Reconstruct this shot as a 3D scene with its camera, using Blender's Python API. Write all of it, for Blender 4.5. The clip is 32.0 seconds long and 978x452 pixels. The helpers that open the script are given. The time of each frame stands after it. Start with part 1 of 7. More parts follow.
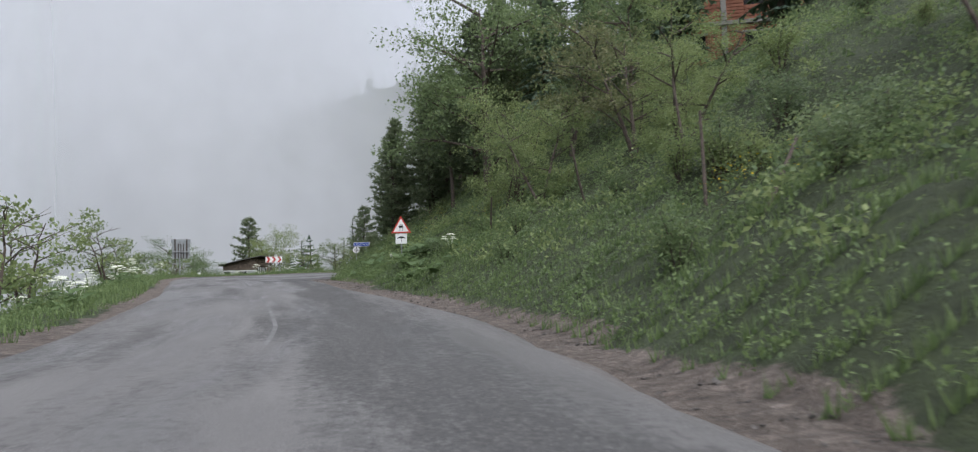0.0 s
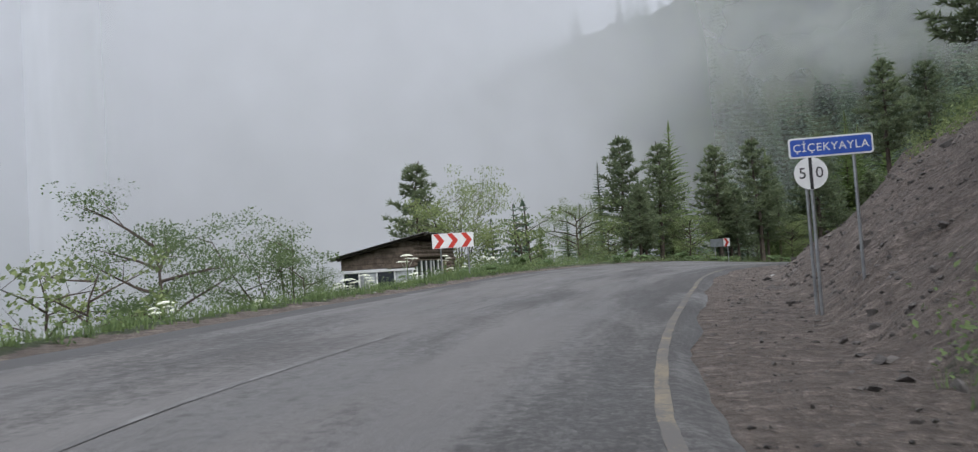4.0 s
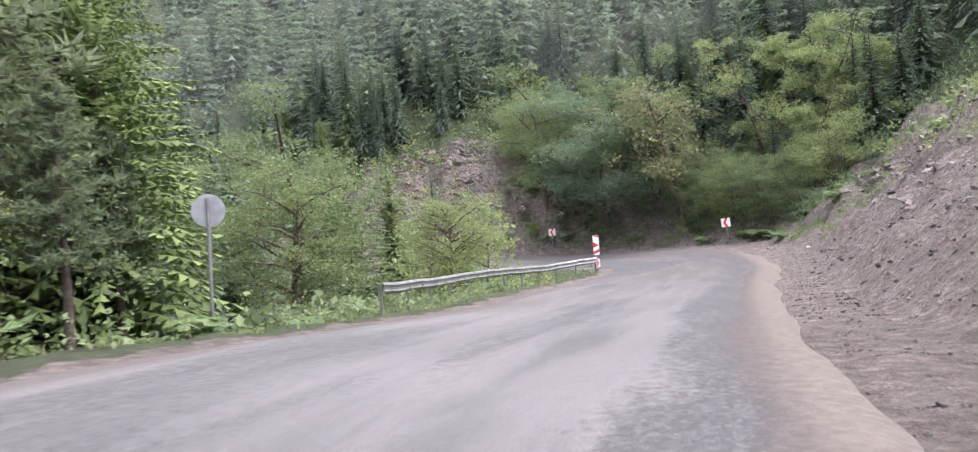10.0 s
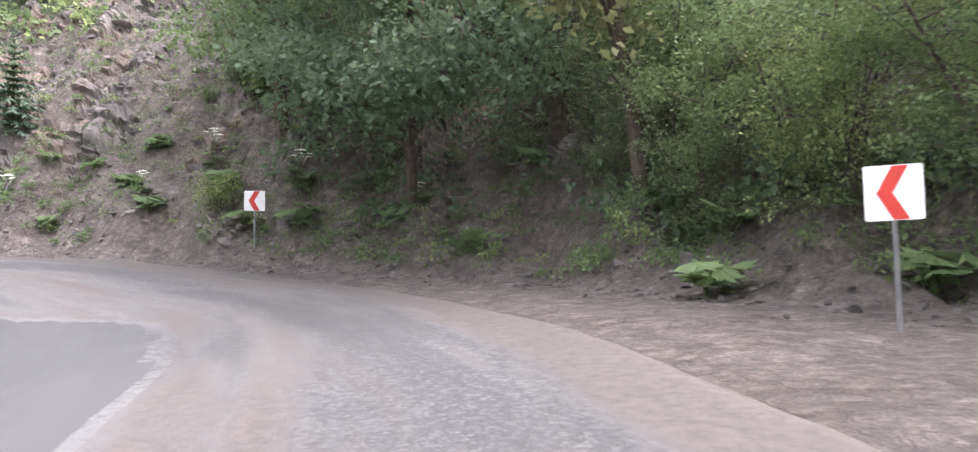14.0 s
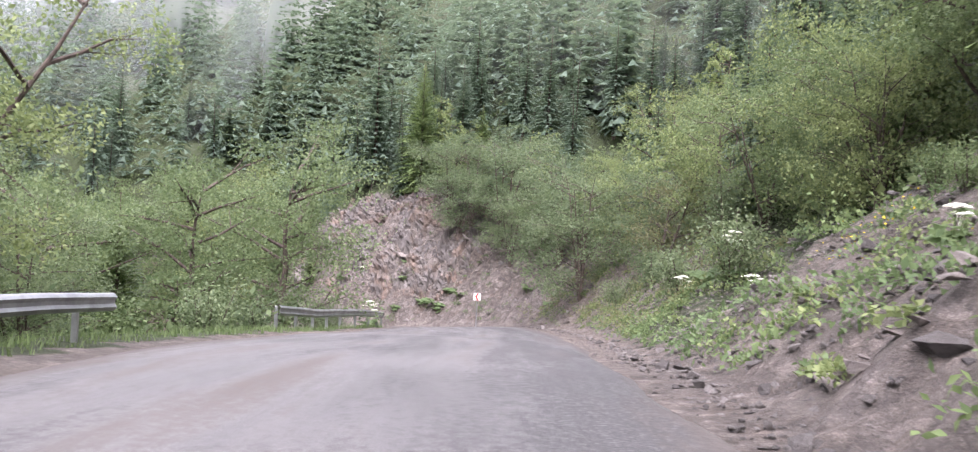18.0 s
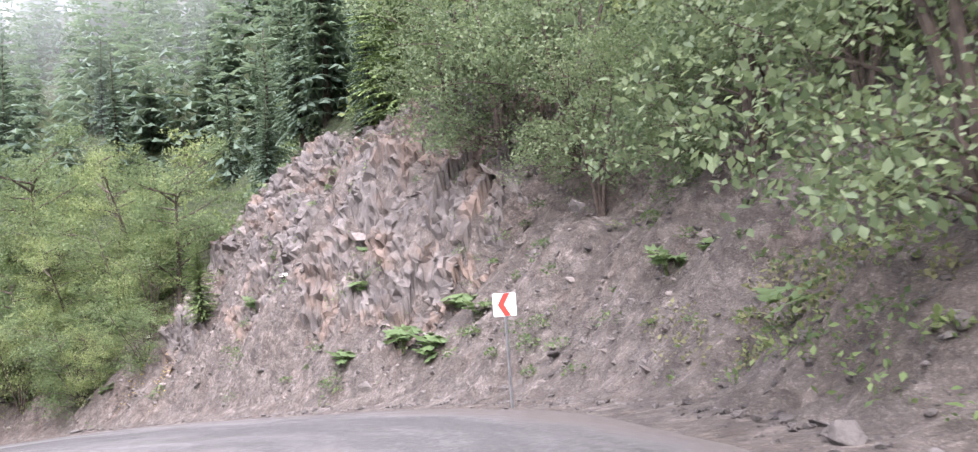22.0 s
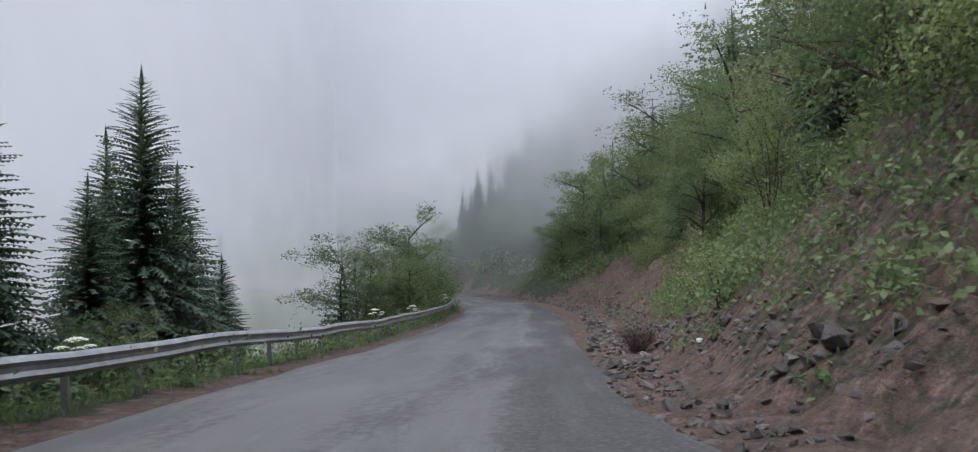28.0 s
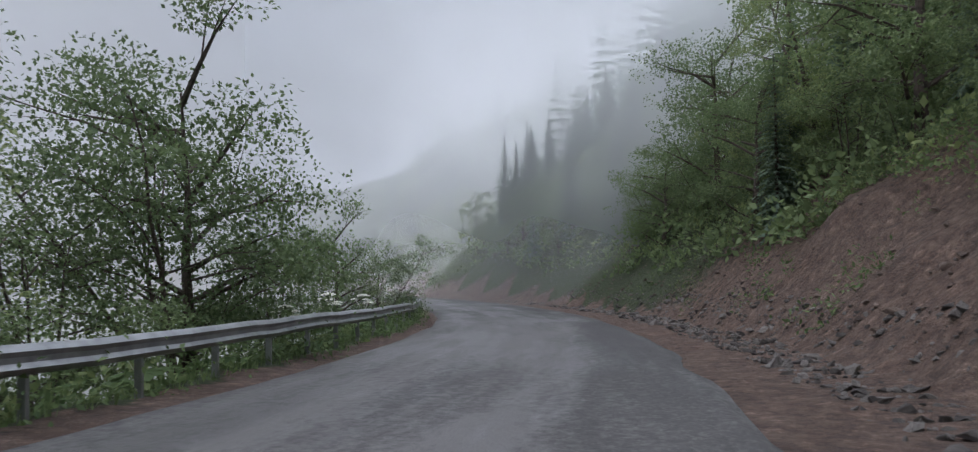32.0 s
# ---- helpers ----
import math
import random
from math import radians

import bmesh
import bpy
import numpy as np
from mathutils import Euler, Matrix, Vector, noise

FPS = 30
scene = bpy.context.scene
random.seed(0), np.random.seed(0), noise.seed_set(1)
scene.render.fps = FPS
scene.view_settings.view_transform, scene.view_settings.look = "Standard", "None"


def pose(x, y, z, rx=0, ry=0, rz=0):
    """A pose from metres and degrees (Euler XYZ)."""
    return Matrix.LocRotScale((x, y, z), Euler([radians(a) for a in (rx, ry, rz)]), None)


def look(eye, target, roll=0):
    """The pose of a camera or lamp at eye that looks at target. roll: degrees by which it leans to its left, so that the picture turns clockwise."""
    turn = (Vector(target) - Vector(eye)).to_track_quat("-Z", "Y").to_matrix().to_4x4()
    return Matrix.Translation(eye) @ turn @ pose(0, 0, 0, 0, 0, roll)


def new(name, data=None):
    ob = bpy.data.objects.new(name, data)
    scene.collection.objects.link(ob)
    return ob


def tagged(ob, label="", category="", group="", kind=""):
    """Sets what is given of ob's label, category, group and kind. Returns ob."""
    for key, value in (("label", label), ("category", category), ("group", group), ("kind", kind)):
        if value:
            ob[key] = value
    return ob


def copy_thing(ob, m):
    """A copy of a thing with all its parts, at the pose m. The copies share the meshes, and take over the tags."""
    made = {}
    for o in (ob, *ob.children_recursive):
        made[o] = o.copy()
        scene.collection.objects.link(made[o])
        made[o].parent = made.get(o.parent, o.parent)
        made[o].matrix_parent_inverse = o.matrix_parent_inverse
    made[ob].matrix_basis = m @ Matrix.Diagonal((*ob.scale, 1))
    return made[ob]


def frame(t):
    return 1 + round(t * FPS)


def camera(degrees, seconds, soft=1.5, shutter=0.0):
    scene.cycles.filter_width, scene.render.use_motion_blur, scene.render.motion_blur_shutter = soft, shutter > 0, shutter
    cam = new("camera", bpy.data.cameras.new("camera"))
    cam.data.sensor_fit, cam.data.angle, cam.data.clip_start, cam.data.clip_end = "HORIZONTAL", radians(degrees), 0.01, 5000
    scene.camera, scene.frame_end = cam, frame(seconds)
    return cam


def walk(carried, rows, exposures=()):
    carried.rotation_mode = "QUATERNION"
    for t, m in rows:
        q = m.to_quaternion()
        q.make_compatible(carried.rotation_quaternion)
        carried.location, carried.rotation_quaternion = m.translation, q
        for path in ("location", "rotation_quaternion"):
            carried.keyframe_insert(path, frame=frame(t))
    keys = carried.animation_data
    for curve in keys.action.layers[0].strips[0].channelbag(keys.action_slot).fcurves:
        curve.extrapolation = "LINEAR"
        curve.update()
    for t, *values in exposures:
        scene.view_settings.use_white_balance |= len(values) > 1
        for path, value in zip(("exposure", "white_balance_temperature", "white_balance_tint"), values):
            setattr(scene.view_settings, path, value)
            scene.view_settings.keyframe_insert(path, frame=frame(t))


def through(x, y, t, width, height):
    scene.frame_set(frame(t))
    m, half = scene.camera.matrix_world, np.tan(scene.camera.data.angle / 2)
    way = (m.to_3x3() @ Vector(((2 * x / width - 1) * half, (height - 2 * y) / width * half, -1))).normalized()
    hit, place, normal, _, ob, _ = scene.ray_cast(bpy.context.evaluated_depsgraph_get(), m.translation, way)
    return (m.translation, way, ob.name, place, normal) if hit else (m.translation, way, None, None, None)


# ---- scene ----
cam = camera(62.4, 32.0, soft=1.2, shutter=0.1)
PATH = [
    (0, (-2.3, -59.88, -1.82), (3.1, -40.66, -0.59), -1.8),
    (0.5, (-1.52, -51.89, -1.68), (2.53, -32.35, -0.31), -1.2),
    (1, (-0.95, -43.82, -1.5), (1.97, -24.09, -0.03), -1.2),
    (1.5, (-0.77, -35.84, -1.18), (1.15, -15.99, 0.26), -0.7),
    (2, (-0.82, -28.41, -0.97), (0.63, -8.52, 0.48), -0.7),
    (2.5, (-0.9, -21.6, -0.73), (0.26, -1.68, 0.66), -0.7),
    (4.5, (0.07, 3.13, -0.41), (0.78, 23.1, 0.45), -5.0),
    (5, (1.55, 9.54, -0.38), (3.45, 29.43, 0.43), -5.0),
    (5.5, (3.43, 15.86, -0.29), (6.69, 35.58, 0.41), -4.4),
    (6, (5.05, 21.57, -0.28), (9.29, 41.1, 0.42), -4.1),
    (6.5, (7.1, 27.06, -0.14), (12.34, 46.35, 0.47), -3.6),
    (7, (9.63, 32.67, -0.12), (16.21, 51.55, 0.36), -3.6),
    (7.5, (12.41, 37.91, -0.12), (20.4, 56.24, 0.13), -3.5),
    (8, (15.53, 42.8, -0.23), (24.97, 60.43, -0.17), -3.4),
    (8.5, (19.48, 47.63, -0.38), (30.54, 64.29, -0.53), -3.5),
    (9, (23.93, 51.95, -0.79), (36.57, 67.45, -1.04), -4.2),
    (9.5, (28.76, 55.87, -1.04), (42.79, 70.11, -1.51), -4.7),
    (10, (34.21, 59.41, -1.27), (49.66, 72.09, -1.93), -4.6),
    (10.5, (40.13, 62.43, -1.66), (56.71, 73.6, -2.35), -4.4),
    (11, (46.29, 65.17, -2.3), (63.4, 75.5, -2.9), -3.9),
    (11.5, (52.5, 67.77, -2.88), (70.03, 77.4, -3.3), -3.3),
    (12, (58.73, 70.25, -3.3), (76.59, 79.24, -3.73), -2.5),
    (12.5, (64.53, 72.36, -3.69), (82.49, 81.15, -3.94), -1.7),
    (13, (69.61, 74.65, -4.0), (87.57, 83.44, -4.18), -0.7),
    (13.5, (73.78, 77.16, -4.11), (91.2, 86.98, -4.55), -0.1),
    (15.5, (86.32, 91.27, -5.23), (92.54, 110.24, -6.4), 4.4),
    (16, (87.96, 95.08, -5.51), (89.54, 115.01, -6.25), 3.5),
    (16.5, (88.02, 99.03, -5.52), (85.6, 118.88, -5.85), 3.1),
    (17, (87.38, 102.79, -5.36), (81.39, 121.87, -5.61), 2.8),
    (17.5, (86.27, 106.55, -5.41), (77.69, 124.62, -5.48), 2.5),
    (18, (84.31, 110.28, -5.69), (73.83, 127.31, -5.45), 2.6),
    (18.5, (82.15, 113.93, -5.98), (71.16, 130.64, -5.55), 2.8),
    (19, (80.01, 117.47, -6.18), (68.87, 134.08, -5.76), 0.6),
    (19.5, (77.78, 121.41, -6.48), (66.53, 137.93, -6.03), -5.8),
    (20, (75.45, 125.88, -7.01), (64.17, 142.38, -6.31), -5.4),
    (20.5, (73.05, 130.23, -7.47), (61.86, 146.78, -6.63), -4.8),
    (21, (70.64, 134.56, -8.04), (59.49, 151.14, -7.17), -4.8),
    (21.5, (68.32, 138.45, -8.47), (57.06, 154.96, -7.65), -4.6),
    (22, (65.79, 142.29, -8.85), (53.52, 158.05, -7.97), -4.4),
    (22.5, (62.93, 145.79, -9.26), (49.02, 160.13, -8.4), -3.8),
    (23, (59.85, 148.63, -9.64), (44.37, 161.26, -8.84), -1.8),
    (23.5, (56.27, 151.08, -10.21), (38.89, 160.94, -9.51), -1.4),
    (24, (52.07, 153.12, -10.86), (33.34, 160.08, -10.09), -1.2),
    (24.5, (47.63, 154.44, -11.51), (28.06, 158.46, -10.62), -0.8),
    (25, (43.08, 155.35, -12.13), (23.12, 156.27, -11.34), -0.9),
    (25.5, (38.2, 155.62, -12.71), (18.27, 154.02, -12.09), -1.0),
    (26, (33.08, 155.27, -13.29), (13.37, 151.91, -12.84), -1.0),
    (26.5, (27.86, 154.44, -13.97), (8.51, 149.43, -13.55), -1.0),
    (28.5, (8.08, 148.63, -15.99), (-10.47, 141.15, -15.64), -1.0),
    (29, (3.41, 146.91, -16.41), (-15.19, 139.55, -16.07), -1.3),
    (29.5, (-1.26, 145.42, -16.83), (-19.88, 138.14, -16.53), -1.9),
    (30, (-6.02, 143.92, -17.22), (-24.68, 136.72, -16.89), -2.3),
    (30.5, (-10.81, 142.43, -17.62), (-29.51, 135.35, -17.22), -2.4),
    (31, (-15.94, 140.73, -17.98), (-34.54, 133.38, -17.48), -2.5),
    (31.5, (-20.91, 139.19, -18.3), (-39.07, 130.84, -17.76), -1.8),
    (32, (-25.96, 137.57, -18.62), (-43.72, 128.4, -17.92), -0.9),
]
walk(cam, [(t, look(eye, target, roll)) for t, eye, target, roll in PATH],
     exposures=[(0, 0.5, 6200, 12), (2.5, 0.48, 6200, 12), (4.5, 0.42, 6200, 11), (6, 0.6, 6200, 12), (7, 1.05, 6250, 13), (8, 1.65, 6300, 17), (10, 2.05, 6300, 23), (12, 2.45, 6300, 22), (13, 2.6, 6350, 20), (16, 2.55, 6350, 20), (17, 2.25, 6300, 24), (18, 2.1, 6300, 26),
                (20, 2.1, 6250, 27), (21.5, 2.3, 6250, 26), (23.2, 2.45, 6300, 21), (24.4, 1.9, 6150, 18), (25, 1.55, 6050, 16), (26.5, 1.2, 6000, 14), (29, 1.02, 6000, 14), (31, 1.0, 6000, 14), (32, 1.1, 6000, 14)])

# ---- light: a closed overcast sky, bright grey, with a wide weak sun ----
world = bpy.data.worlds.new("overcast_sky")
scene.world = world
world.use_nodes = True
wn, wl = world.node_tree.nodes, world.node_tree.links
wn.clear()
w_out, w_bg = wn.new("ShaderNodeOutputWorld"), wn.new("ShaderNodeBackground")
sky = wn.new("ShaderNodeTexSky")
sky.sky_type, sky.sun_disc, sky.sun_elevation, sky.sun_rotation = "NISHITA", False, radians(57), radians(147)
# overcast: brighter towards the zenith than along the horizon
w_co, w_xyz = wn.new("ShaderNodeTexCoord"), wn.new("ShaderNodeSeparateXYZ")
wl.new(w_co.outputs["Generated"], w_xyz.inputs[0])
w_up = wn.new("ShaderNodeValToRGB")
w_up.color_ramp.elements[0].position, w_up.color_ramp.elements[0].color = 0.0, (0.41, 0.43, 0.472, 1)
w_up.color_ramp.elements[1].position, w_up.color_ramp.elements[1].color = 1.0, (0.8, 0.825, 0.875, 1)
wl.new(w_xyz.outputs[2], w_up.inputs[0])
w_mul = wn.new("ShaderNodeMix"); w_mul.data_type, w_mul.blend_type = "RGBA", "MIX"
w_mul.inputs[0].default_value = 0.97
wl.new(sky.outputs[0], w_mul.inputs[6])
w_gain = wn.new("ShaderNodeVectorMath"); w_gain.operation = "SCALE"
w_gain.inputs[3].default_value = 10.0
wl.new(w_up.outputs[0], w_gain.inputs[0])
wl.new(w_gain.outputs[0], w_mul.inputs[7])
wl.new(w_mul.outputs[2], w_bg.inputs[0])
w_bg.inputs[1].default_value = 0.1
wl.new(w_bg.outputs[0], w_out.inputs[0])
sun = new("sun", bpy.data.lights.new("sun", "SUN"))
sun.data.energy, sun.data.angle, sun.data.color = 2.7, radians(60), (1.0, 0.985, 0.965)
sun.matrix_world = look((35, -55, 200), (0, 0, 100))


# ---- materials ----
def material(name):
    m = bpy.data.materials.new(name)
    m.use_nodes = True
    n, l = m.node_tree.nodes, m.node_tree.links
    return m, n, l, n["Principled BSDF"]


def ramp(n, stops):
    r = n.new("ShaderNodeValToRGB")
    while len(r.color_ramp.elements) < len(stops):
        r.color_ramp.elements.new(0.5)
    for e, (p, c) in zip(r.color_ramp.elements, stops):
        e.position, e.color = p, (*c, 1)
    return r


def tex_noise(n, l, scale, detail=6, rough=0.6, where=None):
    t = n.new("ShaderNodeTexNoise")
    t.inputs["Scale"].default_value, t.inputs["Detail"].default_value, t.inputs["Roughness"].default_value = scale, detail, rough
    if where is None:
        g = n.new("ShaderNodeNewGeometry")
        where = g.outputs["Position"]
    l.new(where, t.inputs["Vector"])
    return t


def mixed(n, l, fac, a, b, blend="MIX"):
    m = n.new("ShaderNodeMix")
    m.data_type, m.blend_type = "RGBA", blend
    for socket, v in ((m.inputs[0], fac), (m.inputs[6], a), (m.inputs[7], b)):
        if isinstance(v, (int, float)):
            socket.default_value = v
        elif isinstance(v, tuple):
            socket.default_value = (*v, 1)
        else:
            l.new(v, socket)
    return m.outputs[2]


def sums(n, l, op, a, b):
    m = n.new("ShaderNodeMath")
    m.operation = op
    for socket, v in zip(m.inputs, (a, b)):
        if isinstance(v, (int, float)):
            socket.default_value = v
        else:
            l.new(v, socket)
    return m.outputs[0]


def stepped(n, l, value, lo, hi):
    m = n.new("ShaderNodeMapRange")
    m.interpolation_type = "SMOOTHSTEP"
    l.new(value, m.inputs[0])
    m.inputs[1].default_value, m.inputs[2].default_value = lo, hi
    return m.outputs[0]


def bumped(n, l, b, height, strength, distance):
    u = n.new("ShaderNodeBump")
    u.inputs["Strength"].default_value, u.inputs["Distance"].default_value = strength, distance
    l.new(height, u.inputs["Height"])
    l.new(u.outputs[0], b.inputs["Normal"])


def paint(name, colour, rough=0.6, metal=0.0, vary=0.25, scale=3.0, bump=0.0):
    """A plain surface with stains at two scales."""
    m, n, l, b = material(name)
    co = n.new("ShaderNodeTexCoord").outputs["Object"]
    a, c = tex_noise(n, l, scale, where=co), tex_noise(n, l, scale * 14, where=co)
    dark = tuple(v * (1 - vary) for v in colour)
    col = mixed(n, l, stepped(n, l, a.outputs[0], 0.35, 0.65), dark, colour)
    col = mixed(n, l, stepped(n, l, c.outputs[0], 0.62, 0.8), col, tuple(v * (1 - vary * 1.4) for v in colour))
    l.new(col, b.inputs["Base Color"])
    b.inputs["Roughness"].default_value, b.inputs["Metallic"].default_value = rough, metal
    if bump:
        bumped(n, l, b, c.outputs[0], bump, 0.01)
    return m


def foliage(name, dark, light, rough=0.55, through=0.45):
    """Leaves: each one of its own shade between dark and light, clumps shaded by colour, a part of the light passing
    through.
    """
    m, n, l, b = material(name)
    g = n.new("ShaderNodeNewGeometry")
    o = n.new("ShaderNodeObjectInfo")
    big = tex_noise(n, l, 0.35, 3, 0.6)
    f = sums(n, l, "MULTIPLY_ADD", g.outputs["Random Per Island"], 0.55)
    f.node.inputs[2].default_value = -0.12
    f = sums(n, l, "ADD", f, sums(n, l, "MULTIPLY", o.outputs["Random"], 0.3))
    f = sums(n, l, "ADD", f, sums(n, l, "MULTIPLY", big.outputs[0], 0.3))
    # light and dark clumps painted into the leaves, imitating shading within the crown
    clump = tex_noise(n, l, 1.3, 2, 0.5)
    f = sums(n, l, "ADD", f, sums(n, l, "MULTIPLY", sums(n, l, "SUBTRACT", clump.outputs[0], 0.38), 0.9))
    r = ramp(n, [(0.1, dark), (0.9, light)])
    l.new(f, r.inputs[0])
    l.new(r.outputs[0], b.inputs["Base Color"])
    b.inputs["Roughness"].default_value, b.inputs["Specular IOR Level"].default_value = rough, 0.22
    t = n.new("ShaderNodeBsdfTranslucent")
    l.new(mixed(n, l, 0.35, r.outputs[0], (0.23, 0.3, 0.125)), t.inputs[0])
    mx = n.new("ShaderNodeMixShader")
    mx.inputs[0].default_value = through
    l.new(b.outputs[0], mx.inputs[1])
    l.new(t.outputs[0], mx.inputs[2])
    l.new(mx.outputs[0], n["Material Output"].inputs[0])
    return m


def fog_material(name, density, low, high, scale, grey=0.99, front=0.4):
    """Mist: mostly see-through, thicker with height between low and high, uneven, running out at its borders."""
    m, n, l, b = material(name)
    n.remove(b)
    g = n.new("ShaderNodeNewGeometry")
    sp = n.new("ShaderNodeSeparateXYZ")
    l.new(g.outputs["Position"], sp.inputs[0])
    ns = tex_noise(n, l, scale, 4, 0.55)
    z = sums(n, l, "ADD", sp.outputs[2], sums(n, l, "MULTIPLY", sums(n, l, "SUBTRACT", ns.outputs[0], 0.5), (high - low) * 1.2))
    f = sums(n, l, "MULTIPLY", stepped(n, l, z, low, high), density)
    f = sums(n, l, "MULTIPLY", f, sums(n, l, "ADD", 0.55, sums(n, l, "MULTIPLY", ns.outputs[0], 0.9)))
    at = n.new("ShaderNodeAttribute")
    at.attribute_name = "edge"
    f = sums(n, l, "MULTIPLY", f, at.outputs["Fac"])
    f.node.use_clamp = True
    tr, di, tl = n.new("ShaderNodeBsdfTransparent"), n.new("ShaderNodeBsdfDiffuse"), n.new("ShaderNodeBsdfTranslucent")
    for s in (di, tl):
        s.inputs[0].default_value = (grey * 0.965, grey * 0.975, grey, 1)
    half, mx = n.new("ShaderNodeMixShader"), n.new("ShaderNodeMixShader")
    half.inputs[0].default_value = 1 - front
    l.new(di.outputs[0], half.inputs[1])
    l.new(tl.outputs[0], half.inputs[2])
    l.new(f, mx.inputs[0])
    l.new(tr.outputs[0], mx.inputs[1])
    l.new(half.outputs[0], mx.inputs[2])
    l.new(mx.outputs[0], n["Material Output"].inputs[0])
    return m


# ground: soil, rock and green, shared out by the cover attribute of the sheet
def ground_material():
    m, n, l, b = material("hillside_ground")
    at = n.new("ShaderNodeAttribute")
    at.attribute_name = "cover"
    sep = n.new("ShaderNodeSeparateColor")
    l.new(at.outputs["Color"], sep.inputs[0])
    bare, rocky, red = sep.outputs[0], sep.outputs[1], sep.outputs[2]
    n1, n2, n3 = tex_noise(n, l, 0.6), tex_noise(n, l, 4.0, 8, 0.7), tex_noise(n, l, 28.0, 4, 0.7)
    soil = ramp(n, [(0.3, (0.115, 0.1, 0.088)), (0.5, (0.262, 0.228, 0.202)), (0.7, (0.41, 0.368, 0.334))])
    l.new(n2.outputs[0], soil.inputs[0])
    redsoil = ramp(n, [(0.3, (0.09, 0.056, 0.042)), (0.5, (0.24, 0.15, 0.112)), (0.7, (0.36, 0.25, 0.2))])
    l.new(n2.outputs[0], redsoil.inputs[0])
    vor = n.new("ShaderNodeTexVoronoi")
    vor.feature = "F1"
    vor.inputs["Scale"].default_value = 2.2
    warp = n.new("ShaderNodeVectorMath")
    warp.operation = "MULTIPLY_ADD"
    g = n.new("ShaderNodeNewGeometry")
    l.new(n2.outputs["Color"], warp.inputs[0])
    warp.inputs[1].default_value = (0.5, 0.5, 0.5)
    l.new(g.outputs["Position"], warp.inputs[2])
    l.new(warp.outputs[0], vor.inputs["Vector"])
    stone = ramp(n, [(0.0, (0.16, 0.143, 0.133)), (0.5, (0.31, 0.275, 0.253)), (1.0, (0.45, 0.405, 0.375))])
    l.new(sums(n, l, "MULTIPLY_ADD", vor.outputs["Color"], 0.6), stone.inputs[0])
    stone.inputs[0].links[0].from_node.inputs[2].default_value = 0.1
    green = ramp(n, [(0.3, (0.025, 0.035, 0.014)), (0.55, (0.06, 0.085, 0.028)), (0.8, (0.12, 0.15, 0.045))])
    l.new(sums(n, l, "ADD", sums(n, l, "MULTIPLY", n2.outputs[0], 0.7), sums(n, l, "MULTIPLY", n3.outputs[0], 0.3)), green.inputs[0])
    col = mixed(n, l, red, soil.outputs[0], redsoil.outputs[0])
    col = mixed(n, l, sums(n, l, "MULTIPLY", rocky, stepped(n, l, n1.outputs[0], 0.3, 0.55)), col, stone.outputs[0])
    edge = sums(n, l, "ADD", bare, sums(n, l, "MULTIPLY", sums(n, l, "SUBTRACT", n2.outputs[0], 0.5), 0.9))
    col = mixed(n, l, stepped(n, l, edge, 0.38, 0.6), green.outputs[0], col)
    # loose chips and pebbles of mixed shade lying in the bare parts
    chips = []
    for size_, amount in ((4.5, 0.5), (15.0, 0.62), (42.0, 0.5)):
        v = n.new("ShaderNodeTexVoronoi")
        v.inputs["Scale"].default_value = size_
        l.new(warp.outputs[0] if size_ < 40 else g.outputs["Position"], v.inputs["Vector"])
        s_ = n.new("ShaderNodeSeparateColor")
        l.new(v.outputs["Color"], s_.inputs[0])
        tone = ramp(n, [(0.0, (0.42, 0.41, 0.4)), (0.45, (0.9, 0.89, 0.88)), (0.75, (1.15, 1.14, 1.12)), (1.0, (1.6, 1.6, 1.61))])
        l.new(s_.outputs[0], tone.inputs[0])
        rim = stepped(n, l, sums(n, l, "MULTIPLY", v.outputs["Distance"], 1.0), 0.32, 0.62)
        shade = mixed(n, l, rim, tone.outputs[0], (0.72, 0.7, 0.68))
        chips.append(v.outputs["Distance"])
        col_bare = mixed(n, l, amount, col, mixed(n, l, 1.0, col, shade, "MULTIPLY"))
        col = mixed(n, l, stepped(n, l, edge, 0.3, 0.55), col, col_bare)
    # shade of deep crevices between the rocks, darkened into the colour
    crevice_shade = sums(n, l, "MULTIPLY", rocky, stepped(n, l, vor.outputs["Distance"], 0.36, 0.62))
    col = mixed(n, l, sums(n, l, "MULTIPLY", crevice_shade, 0.35), col, mixed(n, l, 1.0, col, (0.3, 0.28, 0.27), "MULTIPLY"))
    dark = tex_noise(n, l, 1.7, 7, 0.75)
    col = mixed(n, l, stepped(n, l, dark.outputs[0], 0.42, 0.6), mixed(n, l, 1.0, col, (0.78, 0.76, 0.74), "MULTIPLY"), col)
    l.new(col, b.inputs["Base Color"])
    b.inputs["Roughness"].default_value = 0.85
    hgt = sums(n, l, "ADD", n2.outputs[0], sums(n, l, "MULTIPLY", n3.outputs[0], 0.35))
    for d_, k_ in zip(chips, (-0.75, -0.35, -0.12)):
        hgt = sums(n, l, "ADD", hgt, sums(n, l, "MULTIPLY", d_, k_))
    hgt = sums(n, l, "SUBTRACT", hgt, sums(n, l, "MULTIPLY", vor.outputs["Distance"], sums(n, l, "MULTIPLY", rocky, 1.8)))
    bumped(n, l, b, hgt, 1.0, 0.15)
    return m


